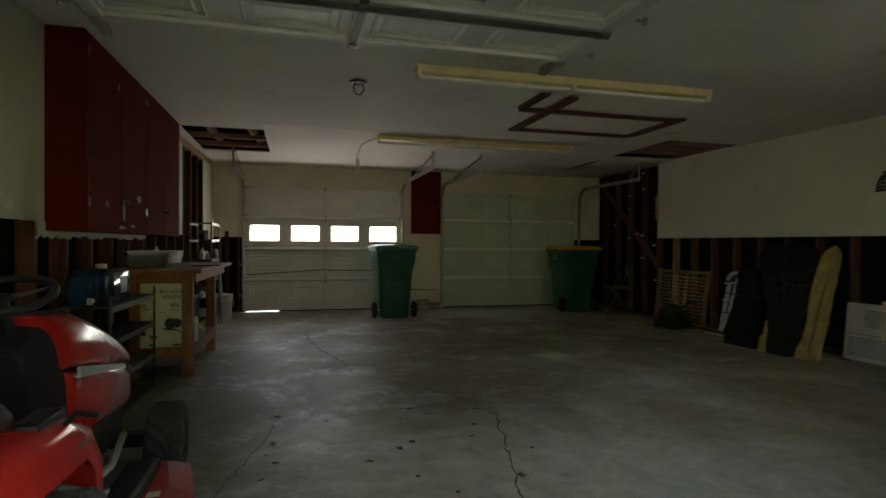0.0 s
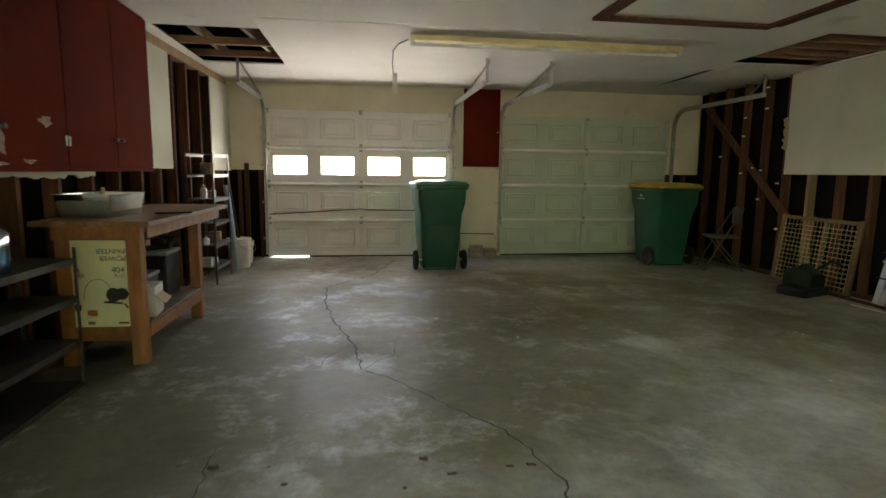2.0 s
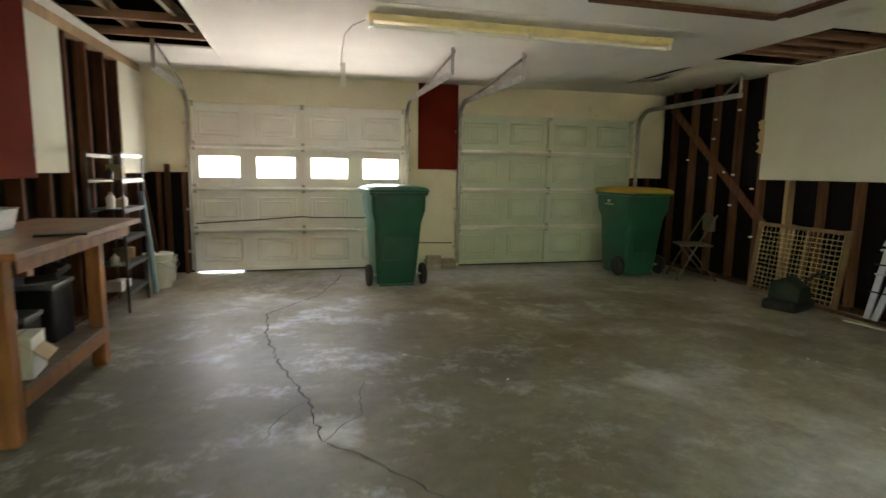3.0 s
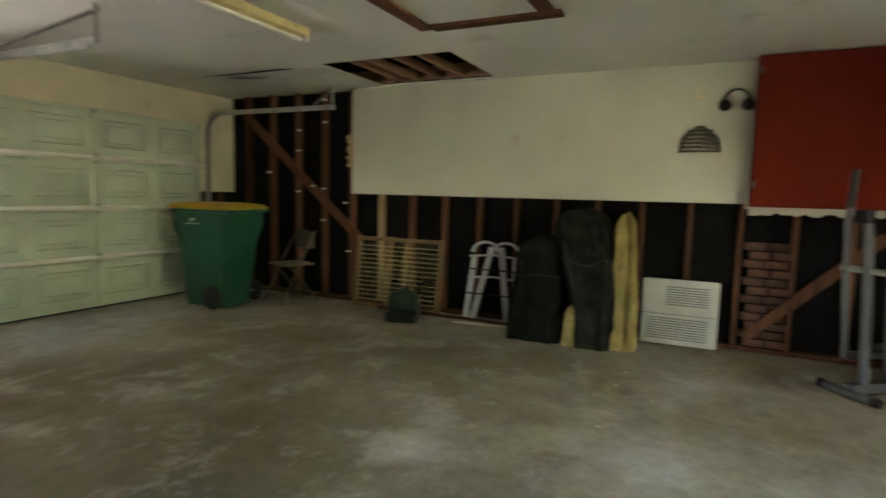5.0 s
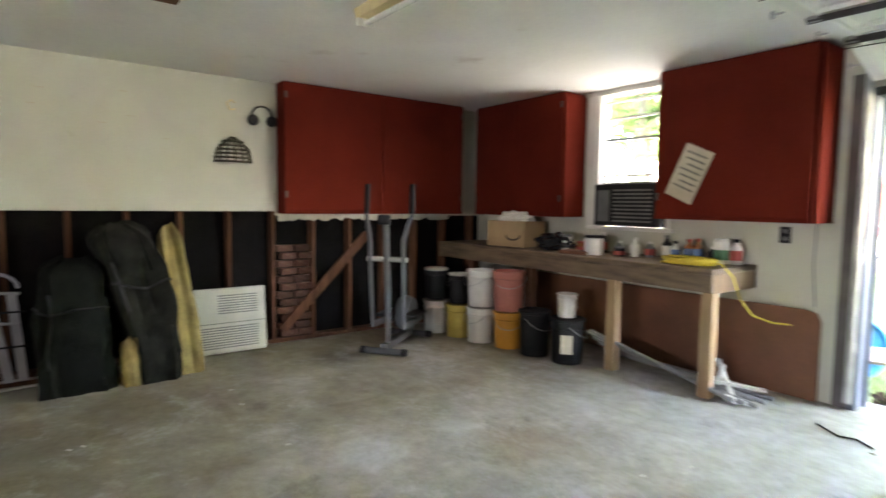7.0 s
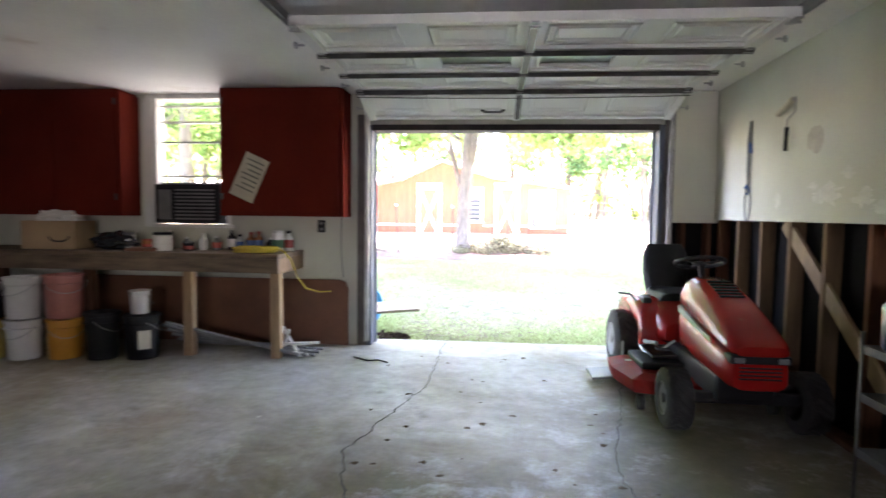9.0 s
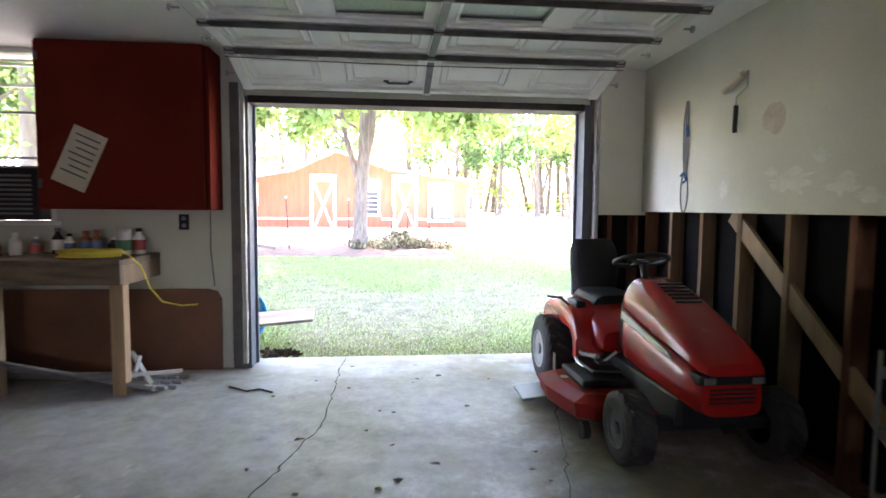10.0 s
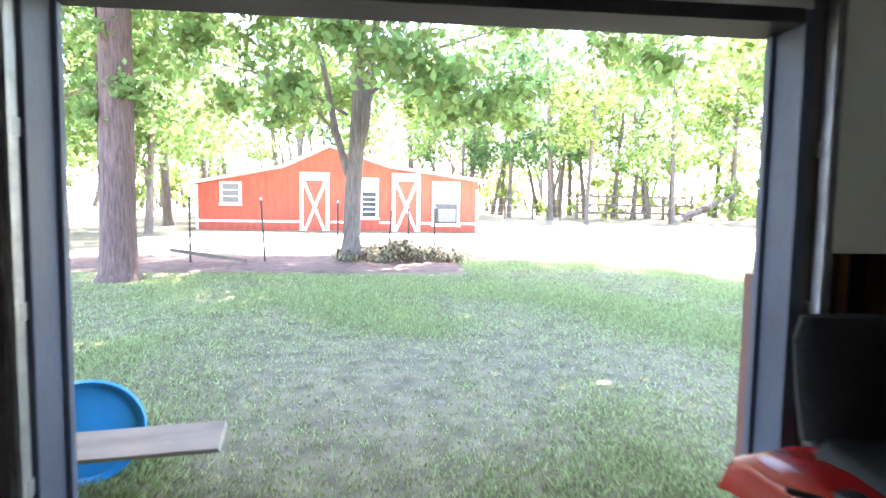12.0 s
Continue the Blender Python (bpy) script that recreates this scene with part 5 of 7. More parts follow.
def bucket(x, y, mm, label, r=0.145, h=0.37, lid=None, z=0.0, group="buckets"):
    t = thing("bucket", label, "bucket", pose(x, y, z, 0, 0, (x * 977) % 360), group=group)
    part("body", lathe([(r * 0.86, 0), (r * 0.88, 0.005), (r * 0.96, h * 0.78), (r * 1.04, h * 0.785), (r * 1.04, h * 0.80), (r * 0.97, h * 0.81), (r, h * 0.94), (r * 1.05, h * 0.945), (r * 1.05, h * 0.985), (r * 0.95, h * 0.99), (r * 0.85, 0.012)][:9 if lid else 11], 28), mm, t, smooth=True)
    if lid:
        part("lid", lathe([(r * 1.07, h * 0.955), (r * 1.08, h), (r * 1.0, h * 1.02), (r * 0.9, h * 1.0)], 28), lid, t, smooth=True)
    part("handle", tube([(r * 1.03 * math.cos(a), r * 1.03 * math.sin(a) * 0.9 - r * 0.25, h * 0.86 - 0.10 * abs(math.sin(a))) for a in [math.pi + k * math.pi / 10 for k in range(11)]], 0.003, seg=5), STEEL, t)
    return t


bucket(0.45, 9.56, WHITEP, "white plastic pail with a lid by the far wall", lid=WHITEP)
bucket(0.42, 9.90, WHITEP, "greyed grubby white plastic pail in the corner", h=0.3)
# bricks between the garage doors
BRK = mat("pale brick", (0.42, 0.34, 0.26), 0.85, var=0.25, scale=9, fine=60, bump=0.4, island=True)
bp = thing("brick_stack", "low stack of pale bricks at the wall between the doors", "brick stack", pose(3.77, 10.24, 0))
for i in range(5):
    for j in range(2):
        if i == 4 and j == 1:
            continue
        part("brick", box((-0.20 + (i % 2) * 0.205, -0.09 + (i // 2 % 2) * 0.0, 0.0 + (i // 2) * 0.06), (-0.005 + (i % 2) * 0.205, 0.0, 0.056 + (i // 2) * 0.06), bevel=0.004) if j == 0 else box((-0.20 + (i % 2) * 0.205, 0.004, (i // 2) * 0.06), (-0.005 + (i % 2) * 0.205, 0.085, 0.056 + (i // 2) * 0.06), bevel=0.004), BRK, bp)
solo("wall_pipe", tube([(3.44, YF - 0.03, 0.0), (3.44, YF - 0.03, 0.34), (3.95, YF - 0.03, 0.33)], 0.009), DARKST, "thin dark pipe along the wall between the doors", "pipe")
solo("door_rope", tube([(0.72, YF - 0.02, 0.62), (1.4, YF - 0.024, 0.66), (1.99, YF - 0.03, 0.70), (2.1, YF - 0.03, 0.685), (2.7, YF - 0.024, 0.68), (3.27, YF - 0.02, 0.675)], 0.008), DARKST, "dark rope strung across the white garage door", "rope")

# ---- folding chair ----
BEIGE = mat("beige enamel", (0.12, 0.10, 0.075), 0.6, spec=0.15, var=0.2, scale=6, bump=0.05)
ch = thing("folding_chair", "beige metal folding chair in the dark corner", "chair", pose(6.74, 8.98, 0, 0, 0, 250))
for s in (-1, 1):
    part("front_leg", tube([(s * 0.21, -0.24, 0.0), (s * 0.205, -0.02, 0.44), (s * 0.20, 0.19, 0.82)], 0.012), BEIGE, ch)
    part("rear_leg", tube([(s * 0.19, 0.24, 0.0), (s * 0.19, -0.12, 0.42)], 0.011), BEIGE, ch)
part("seat", box((-0.19, -0.20, 0.425), (0.19, 0.18, 0.45), bevel=0.012), BEIGE, ch)
part("backrest", loft([[(x, 0.165 + 0.03 * (x / 0.2) ** 2 - 0.03, z) for x, z in ((-0.19, 0.62), (-0.1, 0.61), (0, 0.61), (0.1, 0.61), (0.19, 0.62), (0.19, 0.78), (0.1, 0.82), (0, 0.83), (-0.1, 0.82), (-0.19, 0.78))], [(x, 0.18 + 0.03 * (x / 0.2) ** 2 - 0.03, z) for x, z in ((-0.19, 0.62), (-0.1, 0.61), (0, 0.61), (0.1, 0.61), (0.19, 0.62), (0.19, 0.78), (0.1, 0.82), (0, 0.83), (-0.1, 0.82), (-0.19, 0.78))]]), BEIGE, ch)
for y in (-0.22, 0.22):
    part("stretcher", rod((-0.2, y, 0.09), (0.2, y, 0.09), 0.008), BEIGE, ch)

# ---- along the right-hand wall ----
gt = thing("wooden_gate", "pine and wire mesh pet gate leaning on the stud wall", "gate", pose(W - 0.14, 8.26, 0.0, 0, 0, -90) @ Matrix.Rotation(radians(-7), 4, "X"))
PINE = mat("gate pine", (0.20, 0.115, 0.05), 0.6, var=0.25, scale=6, fine=40, bump=0.15)
for x0, x1 in ((0.0, 0.06), (0.42, 0.48), (0.62, 0.67), (1.05, 1.11)):
    part("upright", box((x0, -0.012, 0.0), (x1, 0.012, 0.80 if x0 != 0.62 else 0.78), bevel=0.004), PINE, gt)
for z in (0.0, 0.745):
    part("rail", box((0.06, -0.0115, z + 0.005), (1.05, 0.0115, z + 0.045), bevel=0.003), PINE, gt)
for k in range(13):
    part("wire", rod((0.06, -0.013, 0.09 + k * 0.05), (1.05, -0.013, 0.09 + k * 0.05), 0.003, seg=5), LAMPY, gt)
for k in range(18):
    part("wire", rod((0.08 + k * 0.057, -0.016, 0.05), (0.08 + k * 0.057, -0.016, 0.75), 0.002, seg=5), LAMPY, gt)
tl = thing("garden_tool_engine", "dark green power tool lying on the floor by the gate", "power tool", pose(6.62, 7.40, 0, 0, 0, 20))
part("base", box((-0.22, -0.16, 0.0), (0.22, 0.16, 0.10), bevel=0.03), BLACKP, tl)
part("housing", loft([superring(-0.14, 0.14, 0.09, 0.24), superring(0.0, 0.16, 0.09, 0.33), superring(0.15, 0.12, 0.09, 0.26)]), mat("faded green plastic", (0.02, 0.035, 0.024), 0.6, spec=0.15, var=0.3, scale=6), tl, smooth=True)
part("handle", tube([(0.05, -0.1, 0.28), (0.09, -0.2, 0.38), (0.06, -0.3, 0.36)], 0.016), BLACKP, tl)
solo("floor_batten", box((6.88, 5.95, 0.0), (6.905, 7.9, 0.03), bevel=0.003), STUD, "reddish wooden batten lying along the wall's foot", "batten")
solo("white_rod", rod((6.82, 6.2, 0.008), (6.72, 6.9, 0.008), 0.008), WHITEP, "thin white rod on the floor by the wall", "rod")

ALU = mat("pale walker straps", (0.46, 0.47, 0.50), 0.4, metal=0.2, var=0.1, scale=8, bump=0.05)
wk = thing("lawn_lounger_frame", "folded pale webbed frame leaning on the stud wall", "folding frame", pose(6.93, 6.56, 0, 0, 0, -90) @ Matrix.Rotation(radians(-8), 4, "X"))
for x0, x1 in ((-0.29, -0.24), (0.25, 0.20)):
    part("outer_leg", bar((x0, 0, 0.02), (x1, 0, 0.66), 0.06, 0.02, up=(0, 1, 0)), ALU, wk)
for x0, x1 in ((-0.20, -0.05), (0.17, 0.05)):
    part("inner_leg", bar((x0, -0.03, 0.02), (x1, -0.03, 0.76), 0.06, 0.02, up=(0, 1, 0)), ALU, wk)
for c in (-0.12, 0.10):
    pts = [(c + 0.14 * math.cos(radians(a)), -0.01, 0.70 + 0.11 * math.sin(radians(a))) for a in range(0, 181, 20)]
    bb = bmesh.new()
    for p, q in zip(pts, pts[1:]):
        bar(p, q, 0.022, 0.055, bb, up=(0, 1, 0))
    part("top_bow", bb, ALU, wk)
for z in (0.66, 0.44):
    part("cross_bar", tube([(-0.28, -0.035, z), (0, -0.05, z + 0.02), (0.25, -0.035, z)], 0.010), ALU, wk)
for z in (0.27, 0.52):
    part("dark_band", box((-0.30, -0.046, z), (0.28, -0.041, z + 0.015)), BLACKP, wk)


def sack(x0, y0, w, d, h, top, seed, label, lean=0.0, mm=None, name="canvas_bag", ex=0.6, side=0.0, folds=1.0):
    """A slumped, creased upright bag: squarish rings with hanging folds."""
    rings = []
    N, J = 40, 22
    for j in range(J):
        f = j / (J - 1)
        ring = []
        for k in range(N):
            a = k * math.tau / N
            c, sn = math.cos(a), math.sin(a)
            u, v = math.copysign(abs(c) ** ex, c), math.copysign(abs(sn) ** ex, sn)
            q = noise.noise(Vector((c * 1.5 + seed, sn * 1.5, f * 2.6)))
            fold = noise.noise(Vector((c * 4.5 + seed * 3, sn * 4.5, f * 1.6))) + 0.5 * noise.noise(Vector((c * 8, sn * 8 + seed, f * 9)))
            sc = (1 + (top - 1) * f ** 1.4) * (1 + 0.30 * q + 0.14 * folds * fold)
            if j >= J - 3:
                sc *= (0.93, 0.75, 0.35)[j - J + 3]
            ring.append((w / 2 * u * sc + lean * f, d / 2 * v * sc + side * f * f, max(0.0, h * (f ** 0.95) + (0.06 * q + 0.02 * fold if j else 0))))
        rings.append(ring)
    if name != "canvas_bag":
        return solo(name, loft(rings), mm or CLOTH, label, "insulation", pose(x0, y0, 0), smooth=True)
    t = thing(name, label, "bag", pose(x0, y0, 0), group="canvas bags")
    part("body", loft(rings), mm or CLOTH, t, smooth=True)
    j = int(J * 0.62)
    part("cord", tube([Vector(p) * 1.0 + (Vector((p[0] - lean * 0.6, p[1] - side * 0.36, 0)).normalized() * 0.006) for p in rings[j]], 0.008, seg=6, closed=True), BLACKP, t, "black tie cord round the bag")
    k0, k1 = int(N * 0.40), int(N * 0.60)
    part("strap", tube([Vector(rings[q][k0 + (k1 - k0) * (q % 2) // 3]) + Vector((-0.012, 0, 0)) for q in range(4, J - 5, 2)], 0.011, seg=6), GREYP if folds < 1.5 else BLACKP, t, "hanging webbing strap")
    return t


sack(6.60, 6.00, 0.40, 0.42, 0.90, 0.92, 1.0, "dark canvas bag standing against the stud wall", 0.16, ex=0.42, folds=1.9)
sack(6.60, 5.50, 0.34, 0.34, 1.15, 1.25, 4.0, "tall dark olive canvas bag slumped against the wall", 0.18, mat("dark olive canvas", (0.018, 0.018, 0.0145), 0.95, spec=0.1, var=0.5, scale=7, fine=90, bump=0.5), side=0.22, folds=2.2)
INSUL = mat("yellow fibre batt", (0.36, 0.27, 0.10), 0.95, var=0.3, scale=9, fine=70, bump=0.6)
sack(6.58, 5.26, 0.13, 0.20, 1.14, 0.85, 8.0, "strip of yellow fibre insulation leaning on the wall", 0.42, INSUL, "insulation_batt", side=0.06, folds=2.0)
sack(6.52, 5.66, 0.2, 0.17, 0.34, 0.5, 12.0, "torn lump of yellow insulation on the floor", 0.04, INSUL, "insulation_scrap")

# Grime-spotted white plastic, darkened for the weak light low on this wall.
DIMWHITE = mat("greyed grubby white plastic", (0.50, 0.49, 0.43), 0.6, spec=0.2, var=0.12, scale=5, fine=60, bump=0.05, col2=(0.33, 0.30, 0.23), spot=0.2)
ac = thing("air_conditioner_grille", "white plastic air conditioner front leaning on the stud wall", "grille", pose(6.96, 5.14, 0.0, 0, 0, -90) @ Matrix.Rotation(radians(-5), 4, "X"))
part("panel", box((0, -0.05, 0.01), (0.62, 0.0, 0.585), bevel=0.02), DIMWHITE, ac)
for k in range(8):
    part("slat", box((0.20, -0.058, 0.36 + k * 0.022), (0.54, -0.051, 0.370 + k * 0.022)), GREYP, ac)
for k in range(9):
    part("slat", box((0.05, -0.058, 0.06 + k * 0.022), (0.54, -0.051, 0.070 + k * 0.022)), GREYP, ac)
part("seam", box((0.02, -0.0535, 0.275), (0.60, -0.0505, 0.282)), GREYP, ac)

# wall hangings
def wall_mark(name, label, cat, y, z, bmx, mm):
    return solo(name, bmx, mm, label, cat, pose(W - 0.001, y, z, 0, 0, -90))


WICKER = mat("dark wicker", (0.075, 0.07, 0.05), 0.8, spec=0.15, var=0.4, scale=12, fine=70, bump=0.3)
bs = thing("hanging_basket", "woven grey basket-like cage hung on the drywall", "basket", pose(W - 0.002, 4.76, 1.68, 0, 0, -90))
for k in range(6):
    zz = 0.02 + k * 0.035
    ww = 0.16 * (1 - 0.45 * (k / 5) ** 2)
    part("hoop", tube([(ww * math.cos(a), -0.07 * math.sin(a) - 0.012, zz) for a in [k2 * math.pi / 10 for k2 in range(11)]], 0.010, seg=6), WICKER, bs)
for k in range(7):
    a = radians(10 + k * 26.6)
    part("rib", tube([(0.16 * math.cos(a), -0.07 * math.sin(a) - 0.012, 0.02), (0.14 * math.cos(a), -0.06 * math.sin(a) - 0.012, 0.13), (0.02 * math.cos(a), -0.02, 0.235)], 0.008, seg=6), WICKER, bs)
cp = thing("hanging_headset", "black ear protectors hung on a nail", "ear protectors", pose(W - 0.003, 4.50, 2.08, 0, 0, -90))
part("band", tube([(0.10 * math.cos(a), -0.02, 0.02 + 0.11 * math.sin(a)) for a in [k * math.pi / 10 for k in range(11)]], 0.008), BLACKP, cp)
for s in (-1, 1):
    part("cup", lathe([(0.045, 0), (0.05, 0.03), (0.035, 0.05)], 14, m=Matrix.Translation((s * 0.085, -0.005, 0.0)) @ Matrix.Rotation(math.pi / 2, 4, "X")), BLACKP, cp)
wall_mark("wall_hook", "small bent wire hook on the drywall", "hook", 4.77, 2.19, tube([(0.03, -0.005, 0.03), (0.0, -0.02, 0.05), (-0.04, -0.03, 0.02), (-0.02, -0.03, -0.04), (0.03, -0.03, -0.03)], 0.007), LAMPY)
wall_mark("old_outlet_patch", "grey plaster patch on the drywall", "patch", 6.42, 1.83, box((-0.035, -0.004, -0.05), (0.035, 0.0, 0.05), bevel=0.002), NOTEP)
for y, z in ((6.14, 2.17), (6.9, 2.3), (5.6, 2.21), (5.3, 1.86), (5.75, 1.95), (6.2, 2.05), (5.55, 2.02)):
    wall_mark("wall_scuff", "short dark scuff on the white drywall", "scuff", y, z, box((-0.03, -0.0022, -0.003), (0.03, -0.0005, 0.003)), NOTEP)

# left wall hangings
def lm(y, z):
    return pose(LX(y) + 0.001, y, z, 0, 0, 90 - ang)


co = thing("bungee_cord", "blue and grey bungee cord looped on a nail", "bungee cord", lm(2.53, 2.05))
for dx in (-0.03, 0.0, 0.03):
    part("strand", tube([(0.0 + dx * 0.3, -0.01, 0.0), (dx, -0.014, -0.15), (dx * 0.8, -0.014, -0.38), (dx * 0.4, -0.012, -0.50)], 0.006), GREYP, co)
part("loop", tube([(0.05 * math.sin(a), -0.012, -0.64 + 0.14 * math.cos(a)) for a in [k * math.tau / 20 for k in range(20)]], 0.005, closed=True), GREYP, co)
BLUEC = mat("blue cord", (0.03, 0.10, 0.30), 0.6, var=0.2, scale=20)
part("blue_wrap", rod((0.02, -0.016, -0.17), (0.035, -0.016, -0.25), 0.012), BLUEC, co)
part("blue_knot", tube([(-0.04, -0.02, -0.52), (0, -0.022, -0.50), (0.04, -0.02, -0.55), (0.0, -0.02, -0.57)], 0.008), BLUEC, co)
rl = thing("paint_roller", "old paint roller hung on the drywall", "paint roller", lm(3.12, 2.06))
part("sleeve", rod((-0.11, -0.03, -0.04), (0.08, -0.03, 0.02), 0.022), NOTEP, rl)
part("wire_arm", tube([(0.08, -0.03, 0.02), (0.12, -0.03, 0.03), (0.12, -0.03, -0.06), (0.02, -0.03, -0.10), (0.02, -0.03, -0.16)], 0.005), STEEL, rl)
part("grip", rod((0.02, -0.03, -0.15), (0.015, -0.03, -0.31), 0.014), BLACKP, rl)
hb = bmesh.new()
rr = random.Random(3)
vv = [hb.verts.new((0.10 * math.cos(a) * rr.uniform(0.8, 1.15), -0.0015, 0.09 * math.sin(a) * rr.uniform(0.8, 1.1))) for a in [k * math.tau / 18 for k in range(18)]]
hb.faces.new(vv)
solo("drywall_hole_patch", hb, mat("raw gypsum", (0.50, 0.47, 0.38), 0.9, var=0.15, scale=12, col2=(0.2, 0.17, 0.12), spot=0.2), "ragged patch where drywall paper is torn away", "patch", lm(3.45, 1.79))
PEEL = mat("peeled paint", (0.66, 0.655, 0.575), 0.8, var=0.12, scale=14, fine=60, col2=(0.55, 0.55, 0.46), spot=0.35)
for i, (y, z, w_, h_) in enumerate(((3.62, 1.44, 0.22, 0.10), (3.95, 1.42, 0.16, 0.08), (3.0, 1.43, 0.07, 0.09), (3.8, 1.56, 0.10, 0.05), (3.45, 1.50, 0.08, 0.05), (4.1, 1.36, 0.12, 0.05))):
    pb = bmesh.new()
    r2 = random.Random(40 + i)
    pv = [pb.verts.new((w_ * 0.85 * math.cos(a) * r2.uniform(0.3, 1.1), -0.0012, h_ * 0.85 * math.sin(a) * r2.uniform(0.3, 1.1))) for a in [k * math.tau / 22 for k in range(22)]]
    pb.faces.new(pv)
    solo("peeled_patch", pb, PEEL, "patch of peeled white paint on the drywall", "patch", lm(y, z), group="peeled patches")

# ---- exercise machine ----
EGREY = mat("machine grey paint", (0.11, 0.113, 0.118), 0.5, metal=0.2, spec=0.3, var=0.12, scale=6, bump=0.04)
el = thing("elliptical_trainer", "grey steel elliptical trainer below a red cabinet", "exercise machine", pose(6.43, 3.40, 0, 0, 0, -141.5))
part("main_post", tube([(0, -0.30, 0.05), (0.0, -0.33, 0.6), (0, -0.38, 1.12), (0, -0.40, 1.22)], 0.032), EGREY, el, smooth=True)
part("base_beam", bar((0, -0.42, 0.06), (0, 0.34, 0.06), 0.07, 0.06), EGREY, el)
for y, w_ in ((-0.42, 0.17), (0.34, 0.17)):
    f = part("foot", rod((-w_, y, 0.03), (w_, y, 0.03), 0.03), EGREY, el)
    for s in (-1, 1):
        part("end_cap", rod((s * w_, y, 0.032), (s * (w_ + 0.05), y, 0.032), 0.032), BLACKP, f)
for s in (-1, 1):
    part("swing_arm", tube([(s * 0.15, -0.30, 0.22), (s * 0.155, -0.34, 0.60), (s * 0.16, -0.36, 1.02), (s * 0.19, -0.34, 1.15), (s * 0.215, -0.30, 1.24), (s * 0.215, -0.28, 1.50)], 0.022), EGREY, el, smooth=True)
    part("grip", tube([(s * 0.215, -0.30, 1.26), (s * 0.215, -0.28, 1.52)], 0.026), BLACKP, el)
    part("pedal_arm", bar((s * 0.15, -0.30, 0.24), (s * 0.13, 0.30, 0.22), 0.03, 0.05), EGREY, el)
    part("pedal", box((s * 0.13 - 0.07, -0.10, 0.265), (s * 0.13 + 0.07, 0.24, 0.30), bevel=0.015), BLACKP, el)
part("flywheel_cover", lathe([(0.05, -0.08), (0.155, -0.07), (0.18, 0.0), (0.155, 0.07), (0.05, 0.08)], 28, m=Matrix.Translation((0, 0.20, 0.26)), axis="x"), EGREY, el, smooth=True)
part("console", box((-0.06, -0.45, 1.16), (0.06, -0.40, 1.25), bevel=0.02), BLACKP, el)
part("pivot", rod((-0.19, -0.345, 0.85), (0.19, -0.345, 0.85), 0.022), STEEL, el)

# ---- buckets by the bench ----
PINKP = mat("faded red plastic", (0.48, 0.17, 0.13), 0.45, var=0.15, scale=5, bump=0.04)
ORP = mat("orange plastic", (0.60, 0.26, 0.03), 0.45, var=0.15, scale=5, bump=0.04)
YELP = mat("dull yellow plastic", (0.50, 0.36, 0.08), 0.5, var=0.15, scale=5, bump=0.04)
bucket(6.08, 2.67, WHITEP, "white paint pail stacked under another", 0.14, 0.34, WHITEP)
bucket(6.08, 2.67, WHITEP, "white ribbed pail stacked on another", 0.145, 0.36, z=0.355)
bucket(5.76, 2.60, ORP, "orange pail under a faded red pail", 0.14, 0.34, ORP)
bucket(5.76, 2.60, PINKP, "faded red pail with cream rim stacked on an orange one", 0.155, 0.38, z=0.355)
bucket(6.37, 2.72, YELP, "dull yellow pail by the stud wall", 0.13, 0.33, YELP)
bucket(6.66, 2.80, WHITEP, "white pail with a blue label by the wall", 0.13, 0.34, WHITEP)
bucket(6.66, 2.80, BLACKP, "black pail with a white lid, stacked high", 0.12, 0.32, WHITEP, z=0.355)
bucket(6.37, 2.72, BLACKP, "small black pail stacked by the wall", 0.11, 0.30, WHITEP, z=0.345)
bucket(5.43, 2.58, BLACKP, "black plastic pail beside the bench leg", 0.14, 0.40, BLACKP)
bucket(5.10, 2.52, BLACKP, "large black pail with white label by the bench leg", 0.145, 0.38, BLACKP)
bucket(5.12, 2.51, WHITEP, "white tub standing on a black pail", 0.085, 0.20, WHITEP, z=0.39)
solo("pail_label", box((-0.05, 0, 0), (0.05, 0.003, 0.16)), NOTEP, "white paper label on a black pail", "label", pose(5.006, 2.635, 0.10, 0, 0, 40))

# ---- long bench on the near wall ----
lb = thing("long_workbench", "long rough wooden workbench along the wall under the window", "workbench", pose(3.88, YN, 0))
part("top", box((0.0, 0.01, 0.885), (W - 3.88 - 0.01, 0.68, 0.925), bevel=0.005), OLDWOOD, lb)
part("apron", box((0.0, 0.64, 0.76), (W - 3.88 - 0.01, 0.678, 0.884), bevel=0.004), OLDWOOD, lb)
part("end_apron", box((0.0, 0.02, 0.75), (0.035, 0.638, 0.884), bevel=0.004), FRESH, lb)
for x, mm in ((0.0, FRESH), (0.80, FRESH), (1.75, STUD), (2.6, STUD)):
    part("leg", box((x + 0.003, 0.55, 0), (x + 0.09, 0.637, 0.883), bevel=0.004), mm, lb)
BROWNB = mat("brown hardboard", (0.19, 0.075, 0.035), 0.55, var=0.2, scale=3, fine=50, bump=0.08)
bpn = [(3.42, 0.02), (6.2, 0.02), (6.2, 0.66), (3.52, 0.66), (3.45, 0.64), (3.42, 0.58)]
solo("brown_board", prism(bpn, YN + 0.035, YN + 0.055, "y"), BROWNB, "rust-brown board with rounded corner leaning under the bench", "board", Matrix.Translation((0, 0, -0.018)))
POLE = mat("dull grey pole paint", (0.24, 0.24, 0.235), 0.55, spec=0.3, var=0.2, scale=8, fine=60, bump=0.05)
